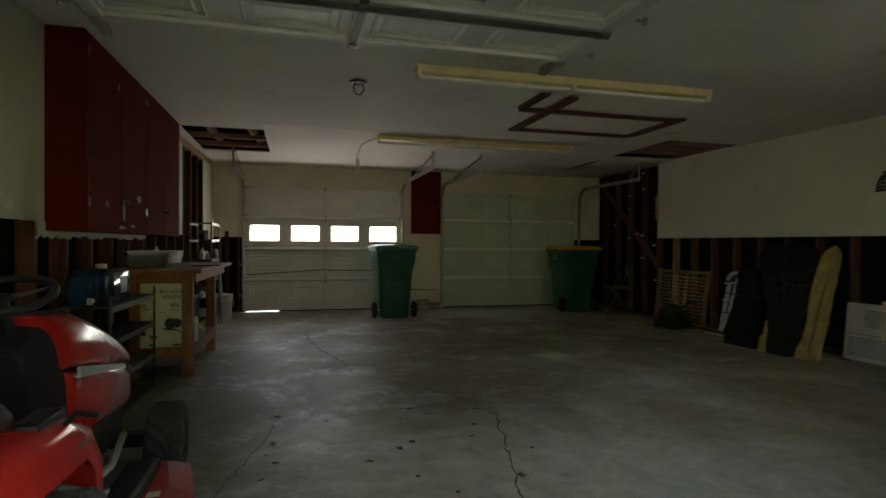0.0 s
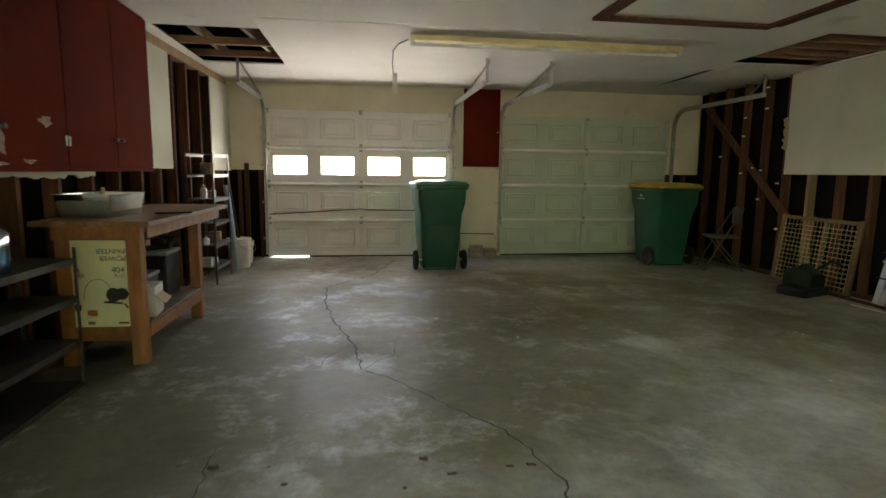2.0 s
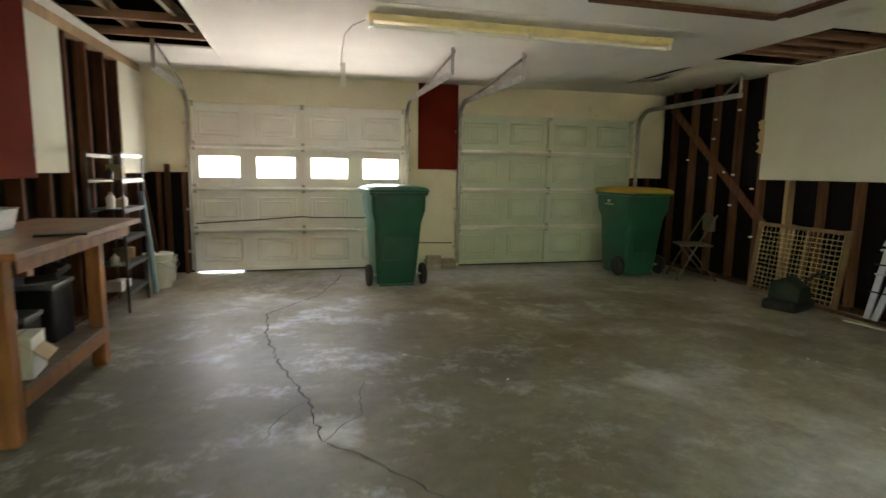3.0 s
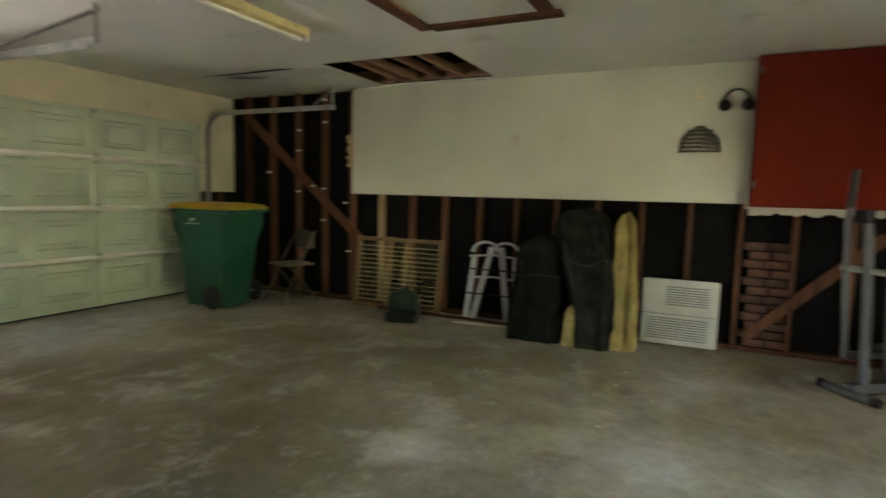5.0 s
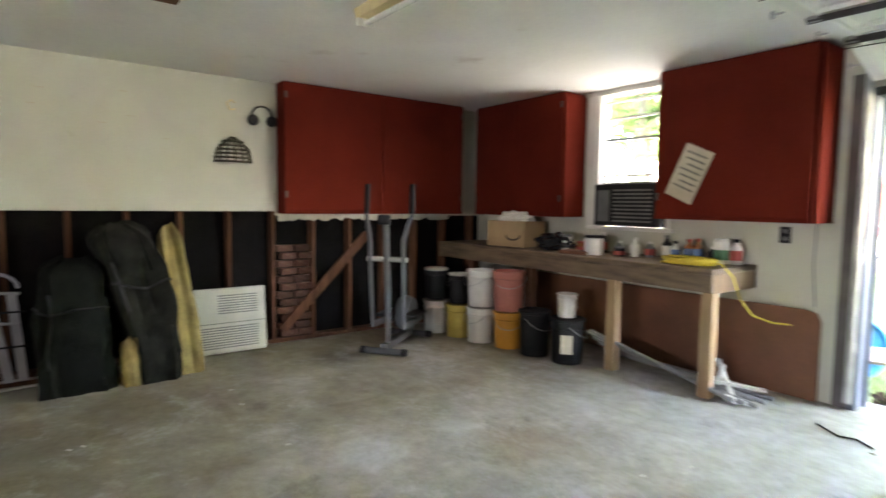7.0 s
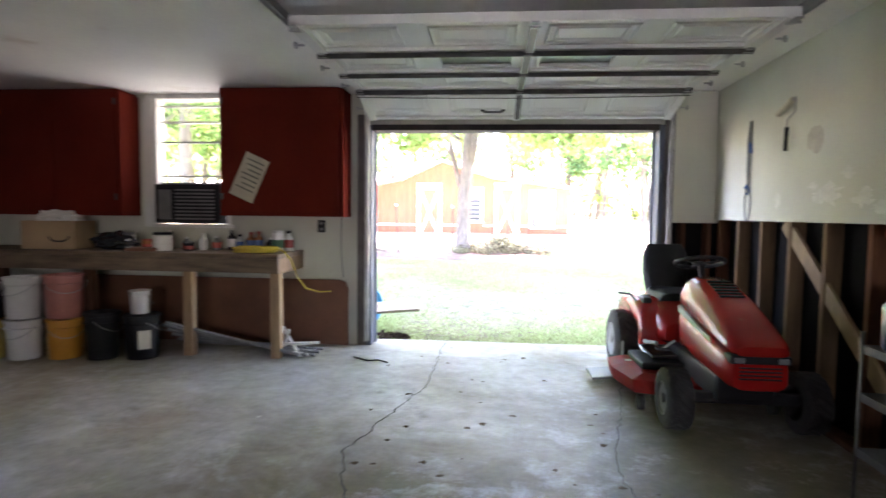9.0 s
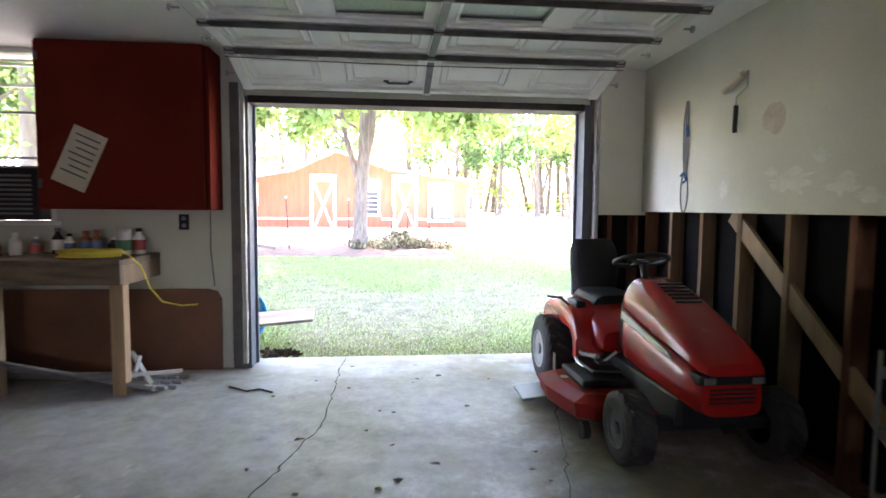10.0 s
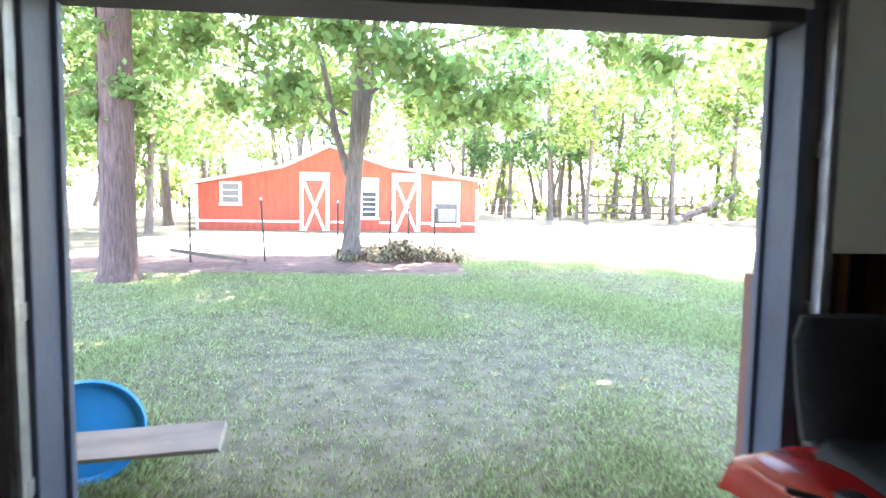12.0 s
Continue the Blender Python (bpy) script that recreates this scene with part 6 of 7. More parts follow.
for k in range(9):
    y = 2.06 + 0.042 * k
    solo("metal_pole", rod((3.60 + 0.06 * (k % 3), y + 0.03, 0.018 + 0.012 * (k % 3)), (4.95 + 0.07 * (k % 2), y, 0.04 + 0.031 * k), 0.015), POLE, "grey metal pole lying in a heap under the bench", "pole", group="poles under the bench")
fr = thing("folded_stand", "folded white metal stand lying under the bench end", "stand", pose(3.72, 2.22, 0.0))
part("strut", bar((0.0, 0.16, 0.015), (0.26, -0.1, 0.22), 0.03, 0.02), WHITEP, fr)
part("strut", bar((-0.12, -0.02, 0.10), (0.25, 0.12, 0.11), 0.03, 0.02), WHITEP, fr)
part("strut", bar((0.05, 0.2, 0.06), (-0.10, 0.10, 0.012), 0.03, 0.02), WHITEP, fr)
part("strut", bar((0.22, 0.0, 0.012), (0.12, 0.1, 0.24), 0.025, 0.02), WHITEP, fr)

BZ = 0.926
cb = thing("shipping_carton", "open brown shipping carton full of crumpled paper on the bench", "box", pose(6.16, 2.14, BZ, 0, 0, 8))
part("body", box((-0.24, -0.18, 0), (0.24, 0.18, 0.26), bevel=0.003), CARD, cb)
part("printed_arc", tube([(-0.10 + 0.0 + 0.09 * math.cos(a), 0.182, 0.12 + 0.05 * math.sin(a)) for a in [math.pi + k * math.pi / 10 for k in range(11)]], 0.008, seg=5), BLK, cb)
pb = bmesh.new()
bmesh.ops.create_icosphere(pb, subdivisions=4, radius=1.0)
for v in pb.verts:
    q = 1 + 0.35 * noise.noise(v.co * 3.1) + 0.18 * noise.noise(v.co * 8)
    v.co = Vector((v.co.x * 0.20 * q, v.co.y * 0.14 * q, 0.285 + v.co.z * 0.075 * q))
part("crumpled_paper", pb, WINW, cb, "crumpled white wrapping paper")
gbm = bmesh.new()
bmesh.ops.create_icosphere(gbm, subdivisions=4, radius=1.0)
for v in gbm.verts:
    q = 1 + 0.3 * noise.noise(v.co * 2.3) + 0.15 * noise.noise(v.co * 7)
    v.co = Vector((v.co.x * 0.20 * q, v.co.y * 0.13 * q, max(0, 0.075 + v.co.z * 0.09 * q)))
solo("plastic_bag", gbm, mat("glossy black plastic film", (0.02, 0.022, 0.025), 0.18, var=0.3, scale=8, bump=0.1), "glossy black plastic bag slumped on the bench", "bag", pose(5.54, 2.22, BZ), smooth=True)
aw = thing("window_air_conditioner", "dark box air conditioner set in the lower window", "air conditioner", pose((WX0 + WX1) / 2, YN, WZ0))
part("case", box((-0.33, -0.22, 0.012), (0.33, 0.10, 0.395), bevel=0.01), BLACKP, aw)
for k in range(9):
    part("louvre", box((-0.28, 0.101, 0.05 + k * 0.035), (0.12, 0.108, 0.066 + k * 0.035)), GREYP, aw)
part("control_panel", box((0.16, 0.101, 0.05), (0.29, 0.107, 0.34)), GREYP, aw)
rnd = random.Random(21)
LBL = [mat("label blue", (0.08, 0.16, 0.35), 0.5, var=0.2, scale=12), mat("label red", (0.40, 0.07, 0.05), 0.5, var=0.2, scale=12), mat("label green", (0.08, 0.22, 0.12), 0.5, var=0.2, scale=12)]
# (x, y from the wall, radius, height, kind)
for x, dy, r, h, k in ((5.40, 0.42, 0.05, 0.16, 0), (5.25, 0.34, 0.075, 0.10, 1), (5.06, 0.45, 0.085, 0.17, 0), (4.86, 0.36, 0.05, 0.08, 2), (4.76, 0.28, 0.04, 0.16, 0), (4.66, 0.22, 0.045, 0.13, 3), (4.54, 0.16, 0.04, 0.19, 2), (4.44, 0.20, 0.035, 0.15, 0), (4.35, 0.15, 0.045, 0.17, 1), (4.26, 0.18, 0.04, 0.18, 1), (4.16, 0.15, 0.04, 0.12, 2), (4.07, 0.18, 0.055, 0.19, 0), (3.98, 0.14, 0.045, 0.19, 0), (4.95, 0.24, 0.04, 0.12, 3), (5.16, 0.18, 0.035, 0.18, 2)):
    c = thing("can" if r > 0.045 else "bottle", ("white plastic tub on the cluttered bench", "brown tin can on the cluttered bench", "small dark bottle on the cluttered bench", "clear jar on the cluttered bench")[k], "container", pose(x, YN + dy, BZ), group="bench containers")
    mm = (WHITEP, BENCHW, BLACKP, GREYP)[k]
    part("body", lathe([(r, 0), (r, h * 0.82), (r * 0.9, h * 0.86)] if r > 0.045 else [(r, 0), (r, h * 0.6), (r * 0.45, h * 0.76), (r * 0.42, h * 0.86)], 18), mm, c, smooth=True)
    part("cap", lathe([(r * 0.95 if r > 0.045 else r * 0.5, h * 0.865), (r * 0.95 if r > 0.045 else r * 0.5, h), (r * 0.3, h * 1.002)], 18), rnd.choice((WHITEP, GREYP, LBL[1], BLACKP)), c)
    if rnd.random() < 0.8:
        part("label", lathe([(r + 0.001, h * 0.15), (r + 0.0012, h * 0.55)], 18), rnd.choice(LBL + [WINW]), c, "printed paper label")
YC = mat("yellow cable", (0.62, 0.47, 0.04), 0.5, var=0.12, scale=20)
coil = []
for k in range(150):
    a = k * math.tau / 30
    coil.append((4.16 + (0.20 + 0.015 * math.sin(k * 0.37)) * math.cos(a), YN + 0.48 + (0.11 + 0.01 * math.sin(k * 0.6)) * math.sin(a), BZ + 0.008 + 0.0003 * k))
coil += [(4.0, YN + 0.52, BZ + 0.05), (3.90, YN + 0.50, BZ + 0.02), (3.84, YN + 0.46, BZ - 0.06), (3.80, YN + 0.42, BZ - 0.22), (3.74, YN + 0.36, BZ - 0.33), (3.63, YN + 0.30, BZ - 0.37), (3.52, YN + 0.28, BZ - 0.365)]
solo("extension_cord", tube(coil, 0.006, seg=6), YC, "yellow extension cord coiled on the bench and hanging down", "cable", smooth=True)
solo("bench_tray", box((-0.13, -0.09, 0), (0.13, 0.09, 0.03), bevel=0.008), BROWNB, "shallow brown tray on the bench", "tray", pose(5.20, YN + 0.52, BZ, 0, 0, 12))
ol = thing("wall_outlet", "dark double power outlet on the grubby wall", "outlet", pose(3.70, YN + 0.002, 1.16))
part("plate", box((-0.038, 0, -0.06), (0.038, 0.008, 0.06), bevel=0.003), BLACKP, ol)
for z in (-0.028, 0.028):
    part("socket", lathe([(0.017, 0.0), (0.017, 0.003), (0.012, 0.004)], 12, m=Matrix.Translation((0, 0.008, z)) @ Matrix.Rotation(-math.pi / 2, 4, "X")), GREYP, ol)
solo("wall_cable", tube([(3.50, YN + 0.006, 1.25), (3.505, YN + 0.008, 0.95), (3.48, YN + 0.006, 0.66)], 0.005), GREYP, "thin grey cable down the wall", "cable")
solo("floor_twig", tube([(3.25, 2.3, 0.006), (3.1, 2.42, 0.008), (3.02, 2.38, 0.008), (2.92, 2.45, 0.006)], 0.006), BLACKP, "black bent strip lying on the concrete", "strip")
# litter on the slab
rnd = random.Random(8)
LEAF = mat("dead leaf", (0.11, 0.075, 0.04), 0.9, var=0.4, scale=20)
for k in range(34):
    x, y = rnd.uniform(1.25, 2.9), rnd.uniform(1.75, 4.6)
    r = rnd.uniform(0.010, 0.030)
    lbm = bmesh.new()
    c0 = lbm.verts.new((0, 0, r * 0.5))
    ring = [lbm.verts.new((r * math.cos(a) * rnd.uniform(0.5, 1.2), r * math.sin(a) * rnd.uniform(0.4, 1), 0.002 + rnd.uniform(0, r * 0.4))) for a in [q * math.tau / 7 for q in range(7)]]
    for q in range(7):
        lbm.faces.new((c0, ring[q], ring[(q + 1) % 7]))
    solo("dead_leaf", lbm, LEAF, "crumpled dead leaf on the concrete floor", "leaf", pose(x, y, 0.0), group="leaf litter")
for k in range(10):
    x, y = rnd.uniform(1.6, 6.0), rnd.uniform(3.5, 7.5)
    solo("paper_scrap", box((-0.015, -0.008, 0.0), (0.015, 0.008, 0.003)), WHITEP, "tiny white scrap on the concrete floor", "scrap", pose(x, y, 0.001, 0, 0, rnd.uniform(0, 180)), group="floor scraps")
for y, z in ((8.76, 2.08), (8.77, 2.34), (9.15, 2.0), (9.16, 1.76), (9.62, 1.5), (9.16, 1.27), (8.93, 1.34), (8.78, 1.31), (8.47, 1.15), (8.79, 0.94), (8.42, 0.59)):
    solo("cable_clip", box((-0.008, -0.022, -0.010), (0.008, 0.022, 0.010), bevel=0.004), WHITEP, "white cable clip on a bare stud", "cable clip", pose(W - 0.004, y, z), group="cable clips")
tp = bmesh.new()
rr = random.Random(77)
tv = [tp.verts.new((W - 0.002, 8.385 + (rr.uniform(0.02, 0.09) if k > 0 else 0.0), 1.55 + 0.03 * k)) for k in range(14)]
tv2 = [tp.verts.new((W - 0.002, 8.36, 1.55 + 0.03 * k)) for k in range(14)]
for k in range(13):
    tp.faces.new((tv[k], tv[k + 1], tv2[k + 1], tv2[k]))
solo("torn_paper_edge", tp, CARD, "torn brown paper edge of the drywall sheet", "torn paper")
RBRK = mat("red brick", (0.085, 0.035, 0.022), 0.9, var=0.4, scale=9, fine=50, bump=0.5, col2=(0.10, 0.08, 0.06), spot=0.3, island=True)
bp2 = thing("brick_pier", "rough red brick infill showing between the studs", "brickwork", pose(W + 0.02, 3.99, 0.05))
bme = None
for r_ in range(12):
    for c_ in range(2):
        x0 = 0.0 + c_ * 0.17 - (0.0 if r_ % 2 else 0.04)
        if bme is None:
            o = part("brick", box((0.0, 0.0, 0.0), (0.075, 0.155, 0.062), bevel=0.004), RBRK, bp2)
            bme = o.data
        else:
            o = link("brick", bme, bp2)
        o.location = (0.0, x0 + 0.04, r_ * 0.075)

# ---- outdoors: foliage ----
def leafmat(name, col, var=0.35):
    m = bpy.data.materials.new(name)
    m.use_nodes = True
    n, l = m.node_tree.nodes, m.node_tree.links
    n.remove(n["Principled BSDF"])
    geo, hs, mr = n.new("ShaderNodeNewGeometry"), n.new("ShaderNodeHueSaturation"), n.new("ShaderNodeMapRange")
    mh = n.new("ShaderNodeMapRange")
    mr.inputs["To Min"].default_value, mr.inputs["To Max"].default_value = 1 - var, 1 + var
    mh.inputs["To Min"].default_value, mh.inputs["To Max"].default_value = 0.47, 0.53
    hs.inputs["Color"].default_value = (*col, 1)
    l.new(geo.outputs["Random Per Island"], mr.inputs["Value"])
    l.new(geo.outputs["Random Per Island"], mh.inputs["Value"])
    l.new(mr.outputs[0], hs.inputs["Value"])
    l.new(mh.outputs[0], hs.inputs["Hue"])
    d, t, mx = n.new("ShaderNodeBsdfDiffuse"), n.new("ShaderNodeBsdfTranslucent"), n.new("ShaderNodeMixShader")
    mx.inputs[0].default_value = 0.55
    l.new(hs.outputs[0], d.inputs[0])
    l.new(hs.outputs[0], t.inputs[0])
    l.new(d.outputs[0], mx.inputs[1])
    l.new(t.outputs[0], mx.inputs[2])
    l.new(mx.outputs[0], n["Material Output"].inputs[0])
    return m


LEAFG = leafmat("maple leaf", (0.20, 0.30, 0.10))
LEAFY = leafmat("sunlit yellow green leaf", (0.20, 0.27, 0.08))
LEAFD = leafmat("deep green leaf", (0.11, 0.19, 0.075))
BARK = mat("grey brown bark", (0.155, 0.125, 0.098), 0.9, var=0.35, scale=5, fine=30, bump=0.8, stretch=(4, 4, 0.7))
PBARK = mat("red brown pine bark", (0.125, 0.08, 0.062), 0.95, var=0.45, scale=6, fine=22, bump=1.0, stretch=(5, 5, 0.6))
rng = np.random.default_rng(7)


def leaves(name, centres, size, material, parent=None, label="", droop=0.4):
    """Small pointed leaves, each two triangles folded along the rib."""
    c = np.asarray(centres, dtype=np.float64)
    k = len(c)
    d = rng.normal(size=(k, 3))
    d[:, 2] -= droop
    d /= np.linalg.norm(d, axis=1)[:, None]
    s = np.cross(d, rng.normal(size=(k, 3)))
    s /= np.linalg.norm(s, axis=1)[:, None]
    nn = np.cross(d, s)
    z = size * rng.uniform(0.6, 1.25, size=(k, 1))
    v = np.stack([c - d * z * 0.5, c + s * z * 0.32 + nn * z * 0.08, c + d * z * 0.6, c - s * z * 0.32 + nn * z * 0.08], axis=1).reshape(-1, 3)
    f = np.arange(4 * k).reshape(-1, 4)
    return raw(name, v, f, material, parent, label)


def blob_points(blobs, per):
    out = []
    for x, y, z, r in blobs:
        u = rng.normal(size=(per, 3))
        u /= np.linalg.norm(u, axis=1)[:, None]
        q = r * (0.25 + 0.62 * np.abs(rng.normal(size=(per, 1))))
        out.append(np.array((x, y, z)) + u * q * np.array((1, 1, 0.7)))
    return np.concatenate(out)


def limb(a, b, r0, r1, seed, bend=0.25):
    rnd = random.Random(seed)
    a, b = Vector(a), Vector(b)
    pts, rad = [], []
    for i in range(7):
        f = i / 6
        p = a.lerp(b, f) + Vector((rnd.uniform(-1, 1), rnd.uniform(-1, 1), 0.3 * rnd.uniform(-1, 1))) * bend * math.sin(math.pi * f)
        pts.append(p)
        rad.append(r0 + (r1 - r0) * f)
    return tube(pts, r0, seg=8, radii=rad)


def tree(name, label, x, y, h, r, limbs, blobs, per, lsize, bark, lmat, fork=0.4, seed=0, lean=(0, 0)):
    rnd = random.Random(seed)
    t = thing(name, label, "tree", pose(x, y, gz(y) - 0.05))
    top = Vector((lean[0], lean[1], h))
    tk = tube([(0, 0, 0), (0, 0, 0.12), (0.02, 0, 0.5), (lean[0] * 0.25, lean[1] * 0.25, h * 0.35), (lean[0] * 0.6, lean[1] * 0.6, h * 0.7), tuple(top)], r, seg=14, radii=[r * 1.5, r * 1.2, r, r * 0.85, r * 0.55, r * 0.15])
    trunk = part("trunk", tk, bark, t, smooth=True)
    for i in range(limbs):
        f = fork + (0.9 - fork) * i / max(1, limbs - 1)
        a = rnd.uniform(0, math.tau)
        L = h * 0.42 * (1.15 - f)
        p = Vector((lean[0] * f, lean[1] * f, h * f))
        part("limb", limb(p, p + Vector((math.cos(a) * L, math.sin(a) * L, L * rnd.uniform(0.35, 0.9))), r * 0.4 * (1.2 - f), r * 0.06, seed * 31 + i), bark, t, smooth=True)
    if blobs:
        leaves("crown", blob_points(blobs, per), lsize, lmat, t)
    return t


# the shade maple before the barn, with forked stems
mp = thing("maple_tree", "grey-barked shade tree with forked stems and drooping green leaves", "tree", pose(2.83, -8.6, gz(-8.6) - 0.05))
part("trunk", tube([(0.03, 0, 0), (0.02, 0, 0.15), (0, 0, 0.5), (-0.03, 0, 1.6), (-0.10, 0, 2.5), (-0.18, 0.05, 4.5), (-0.25, 0.1, 8.5), (-0.3, 0.1, 11)], 0.2, seg=16, radii=[0.32, 0.24, 0.195, 0.18, 0.165, 0.12, 0.07, 0.02]), BARK, mp, smooth=True)
for pts, rad in (([(-0.05, 0, 2.0), (-0.28, 0.05, 3.0), (-0.45, 0.1, 4.6), (-0.9, 0.2, 8.0)], [0.13, 0.11, 0.09, 0.03]), ([(0.08, 0, 1.9), (0.35, 0.05, 2.9), (0.6, 0.1, 4.2), (1.5, 0.3, 7.0)], [0.09, 0.075, 0.06, 0.02]),
                 ([(0.3, 0, 2.7), (0.9, 0.3, 3.5), (2.4, 0.6, 4.2)], [0.035, 0.025, 0.01]), ([(-0.35, 0.1, 3.6), (-1.4, 0.6, 4.4), (-3.2, 1.0, 4.9)], [0.05, 0.035, 0.01]), ([(0.1, 0, 3.2), (1.2, 0.9, 3.7), (2.8, 1.6, 3.9)], [0.04, 0.03, 0.01]),
                 ([(-0.2, 0.1, 4.5), (-0.3, 2.0, 5.0), (-0.6, 3.8, 5.0)], [0.06, 0.04, 0.01]), ([(0.0, 0.0, 5.0), (0.6, -2.0, 6.0), (1.0, -3.8, 6.4)], [0.06, 0.04, 0.01])):
    part("limb", tube(pts, 0.05, seg=9, radii=rad), BARK, mp, smooth=True)
rb = random.Random(3)
bl = []
for k in range(80):
    a, q = rb.uniform(0, math.tau), 6.6 * math.sqrt(rb.random())
    z = rb.uniform(4.6, 9.5)
    bl.append((q * math.cos(a), q * math.sin(a) + 2.4, z - 0.08 * q, rb.uniform(0.6, 1.05)))
for k in range(20):
    a, q = rb.uniform(0, math.tau), rb.uniform(1.5, 4.5)
    bl.append((q * math.cos(a), q * math.sin(a) * 0.8 + 0.8, rb.uniform(3.0, 4.2), rb.uniform(0.4, 0.7)))
# Extra clumps high above the view, added to thicken the shade.
for k in range(95):
    a, q = rb.uniform(0, math.tau), 7.5 * math.sqrt(rb.random())
    bl.append((q * math.cos(a), q * math.sin(a) + 2.2, rb.uniform(7.6, 10.8), rb.uniform(0.8, 1.3)))
# Unseen canopy added to keep direct sun off the near lawn.
leaves("shading_crown", blob_points([(rb.uniform(-7.5, 1.8), rb.uniform(-1.6, 7.2), rb.uniform(8.2, 11.5), rb.uniform(0.9, 1.4)) for k in range(170)] + [(rb.uniform(-1.8, 1.8), rb.uniform(4.6, 7.6), rb.uniform(8.0, 9.5), 1.2) for k in range(34)], 170), 0.27, LEAFG, mp, "unseen high green leaves added to shade the lawn")
leaves("crown", blob_points(bl, 300), 0.18, LEAFG, mp, "drooping clumps of broad green leaves")

pn = thing("pine_tree", "tall red-brown pine trunk with vine leaves at the lawn's edge", "tree", pose(6.52, -6.0, gz(-6) - 0.05))
part("trunk", tube([(0, 0, 0), (0, 0, 0.2), (0, 0, 0.8), (-0.02, 0, 3), (-0.05, 0, 7), (0, 0, 13), (0, 0, 16)], 0.27, seg=18, radii=[0.40, 0.31, 0.275, 0.26, 0.22, 0.12, 0.04]), PBARK, pn, smooth=True)
rb = random.Random(9)
# flakes of bark
for k in range(60):
    a, z = rb.uniform(0, math.tau), rb.uniform(0.3, 5.5)
    rr_ = 0.268 - 0.006 * z
    part("bark_plate", box((-0.035, -0.008, -0.16), (0.035, 0.012, 0.16), bevel=0.006, m=Matrix.Translation((rr_ * math.cos(a), rr_ * math.sin(a), z)) @ Matrix.Rotation(a - math.pi / 2, 4, "Z")), PBARK, pn)
bl = [(0.34 * math.cos(a), 0.34 * math.sin(a), z, 0.3) for a, z in [(rb.uniform(0, math.tau), rb.uniform(2.6, 6.5)) for _ in range(26)]]
leaves("vine", blob_points(bl, 60), 0.13, LEAFG, pn, "climbing vine leaves")
bl = [(q * math.cos(a), q * math.sin(a), z, rb.uniform(0.7, 1.3)) for a, q, z in [(rb.uniform(0, math.tau), rb.uniform(0.3, 3.6), rb.uniform(7.5, 15.5)) for _ in range(46)]]
leaves("crown", blob_points(bl, 260), 0.22, LEAFD, pn)
for k in range(10):
    z = 7 + k * 0.85
    a = k * 2.4
    part("limb", limb((0, 0, z), (3 * math.cos(a), 3 * math.sin(a), z + 0.7), 0.06, 0.012, 70 + k), PBARK, pn, smooth=True)


def random_blobs(n, cx, cy, z0, z1, rad, seed, r0=0.6, r1=1.2):
    rq = random.Random(seed)
    out = []
    for _ in range(n):
        a, q = rq.uniform(0, math.tau), rad * math.sqrt(rq.random())
        out.append((cx + q * math.cos(a), cy + q * math.sin(a), rq.uniform(z0, z1), rq.uniform(r0, r1)))
    return out


# side trees over the lawn; their second, higher clumps are added for shade
tree("shade_tree", "leafy tree overhanging the lawn beyond the doorway", -7.2, -5.5, 11, 0.22, 6, random_blobs(60, 0.6, 0, 3.6, 11, 4.6, 4) + random_blobs(50, 2.0, 2.0, 7.0, 11, 6.0, 44, 0.9, 1.4), 280, 0.2, BARK, LEAFG, 0.3, 5)
tree("shade_tree", "leafy tree overhanging the lawn beyond the pine", 11.5, -9.5, 12, 0.2, 6, random_blobs(56, 0, 0, 3.0, 11, 4.4, 6) + random_blobs(40, -2.5, 3.0, 8.0, 12, 6.0, 46, 0.9, 1.4), 280, 0.2, BARK, LEAFG, 0.3, 6)
# trees of the wood round the barn
base = [tree("woodland_tree", "slender green tree at the edge of the wood", -6.5, -25.0, 10, 0.15, 6, random_blobs(22, 0, 0, 3.6, 10, 2.6, 11), 95, 0.26, BARK, LEAFD, 0.3, 11, (0.5, 0.0)),
        tree("woodland_tree", "slender yellow-green tree at the edge of the wood", -11.0, -27.5, 11, 0.14, 6, random_blobs(22, 0, 0, 4.2, 11, 2.8, 12), 95, 0.26, BARK, LEAFY, 0.3, 12, (-0.8, 0.2)),
        tree("woodland_tree", "bushy green tree at the edge of the wood", 12.6, -15.5, 9, 0.16, 7, random_blobs(26, 0, 0, 3.0, 9.5, 3.0, 13), 100, 0.24, BARK, LEAFG, 0.3, 13, (0.3, 0.3))]
for b_ in base:
    tagged(b_, group="trees of the wood")
rb = random.Random(17)
for k, (x, y) in enumerate(((-9.5, -28), (-8.4, -29.5), (-13.5, -28.5), (-15.8, -30), (-18, -27), (-5.0, -31), (-3.0, -30), (-20, -32), (0.5, -30), (4, -31), (7.5, -29), (10.5, -27), (13.5, -22), (15.5, -18), (10.8, -19.5), (16, -12), (14.0, -10.8), (18, -24), (11.8, -12.8), (-24, -30), (-28, -24), (-4.6, -26.5), (19, -15), (9.9, -15.4), (12.4, -18.6), (-7.6, -22.6), (-12.4, -23.4), (14.6, -13.2), (-16.6, -21.5), (10.6, -23.4), (-2.2, -28.0), (8.8, -31.5), (17.2, -20.5), (-10.2, -33.0))):
    copy_thing(base[k % 3], pose(x, y, gz(y) - 0.1, rb.uniform(-7, 7), rb.uniform(-7, 7), rb.uniform(0, 360)) @ Matrix.Scale(rb.uniform(0.8, 1.25), 4))
far = []
for k in range(520):
    a = rb.uniform(-62, 62)
    q = rb.uniform(36, 60)
    far.append((2 + q * math.sin(radians(a)), -q * math.cos(radians(a)), gz(-50) + 19 * rb.random() ** 1.15, rb.uniform(0.9, 2.2)))
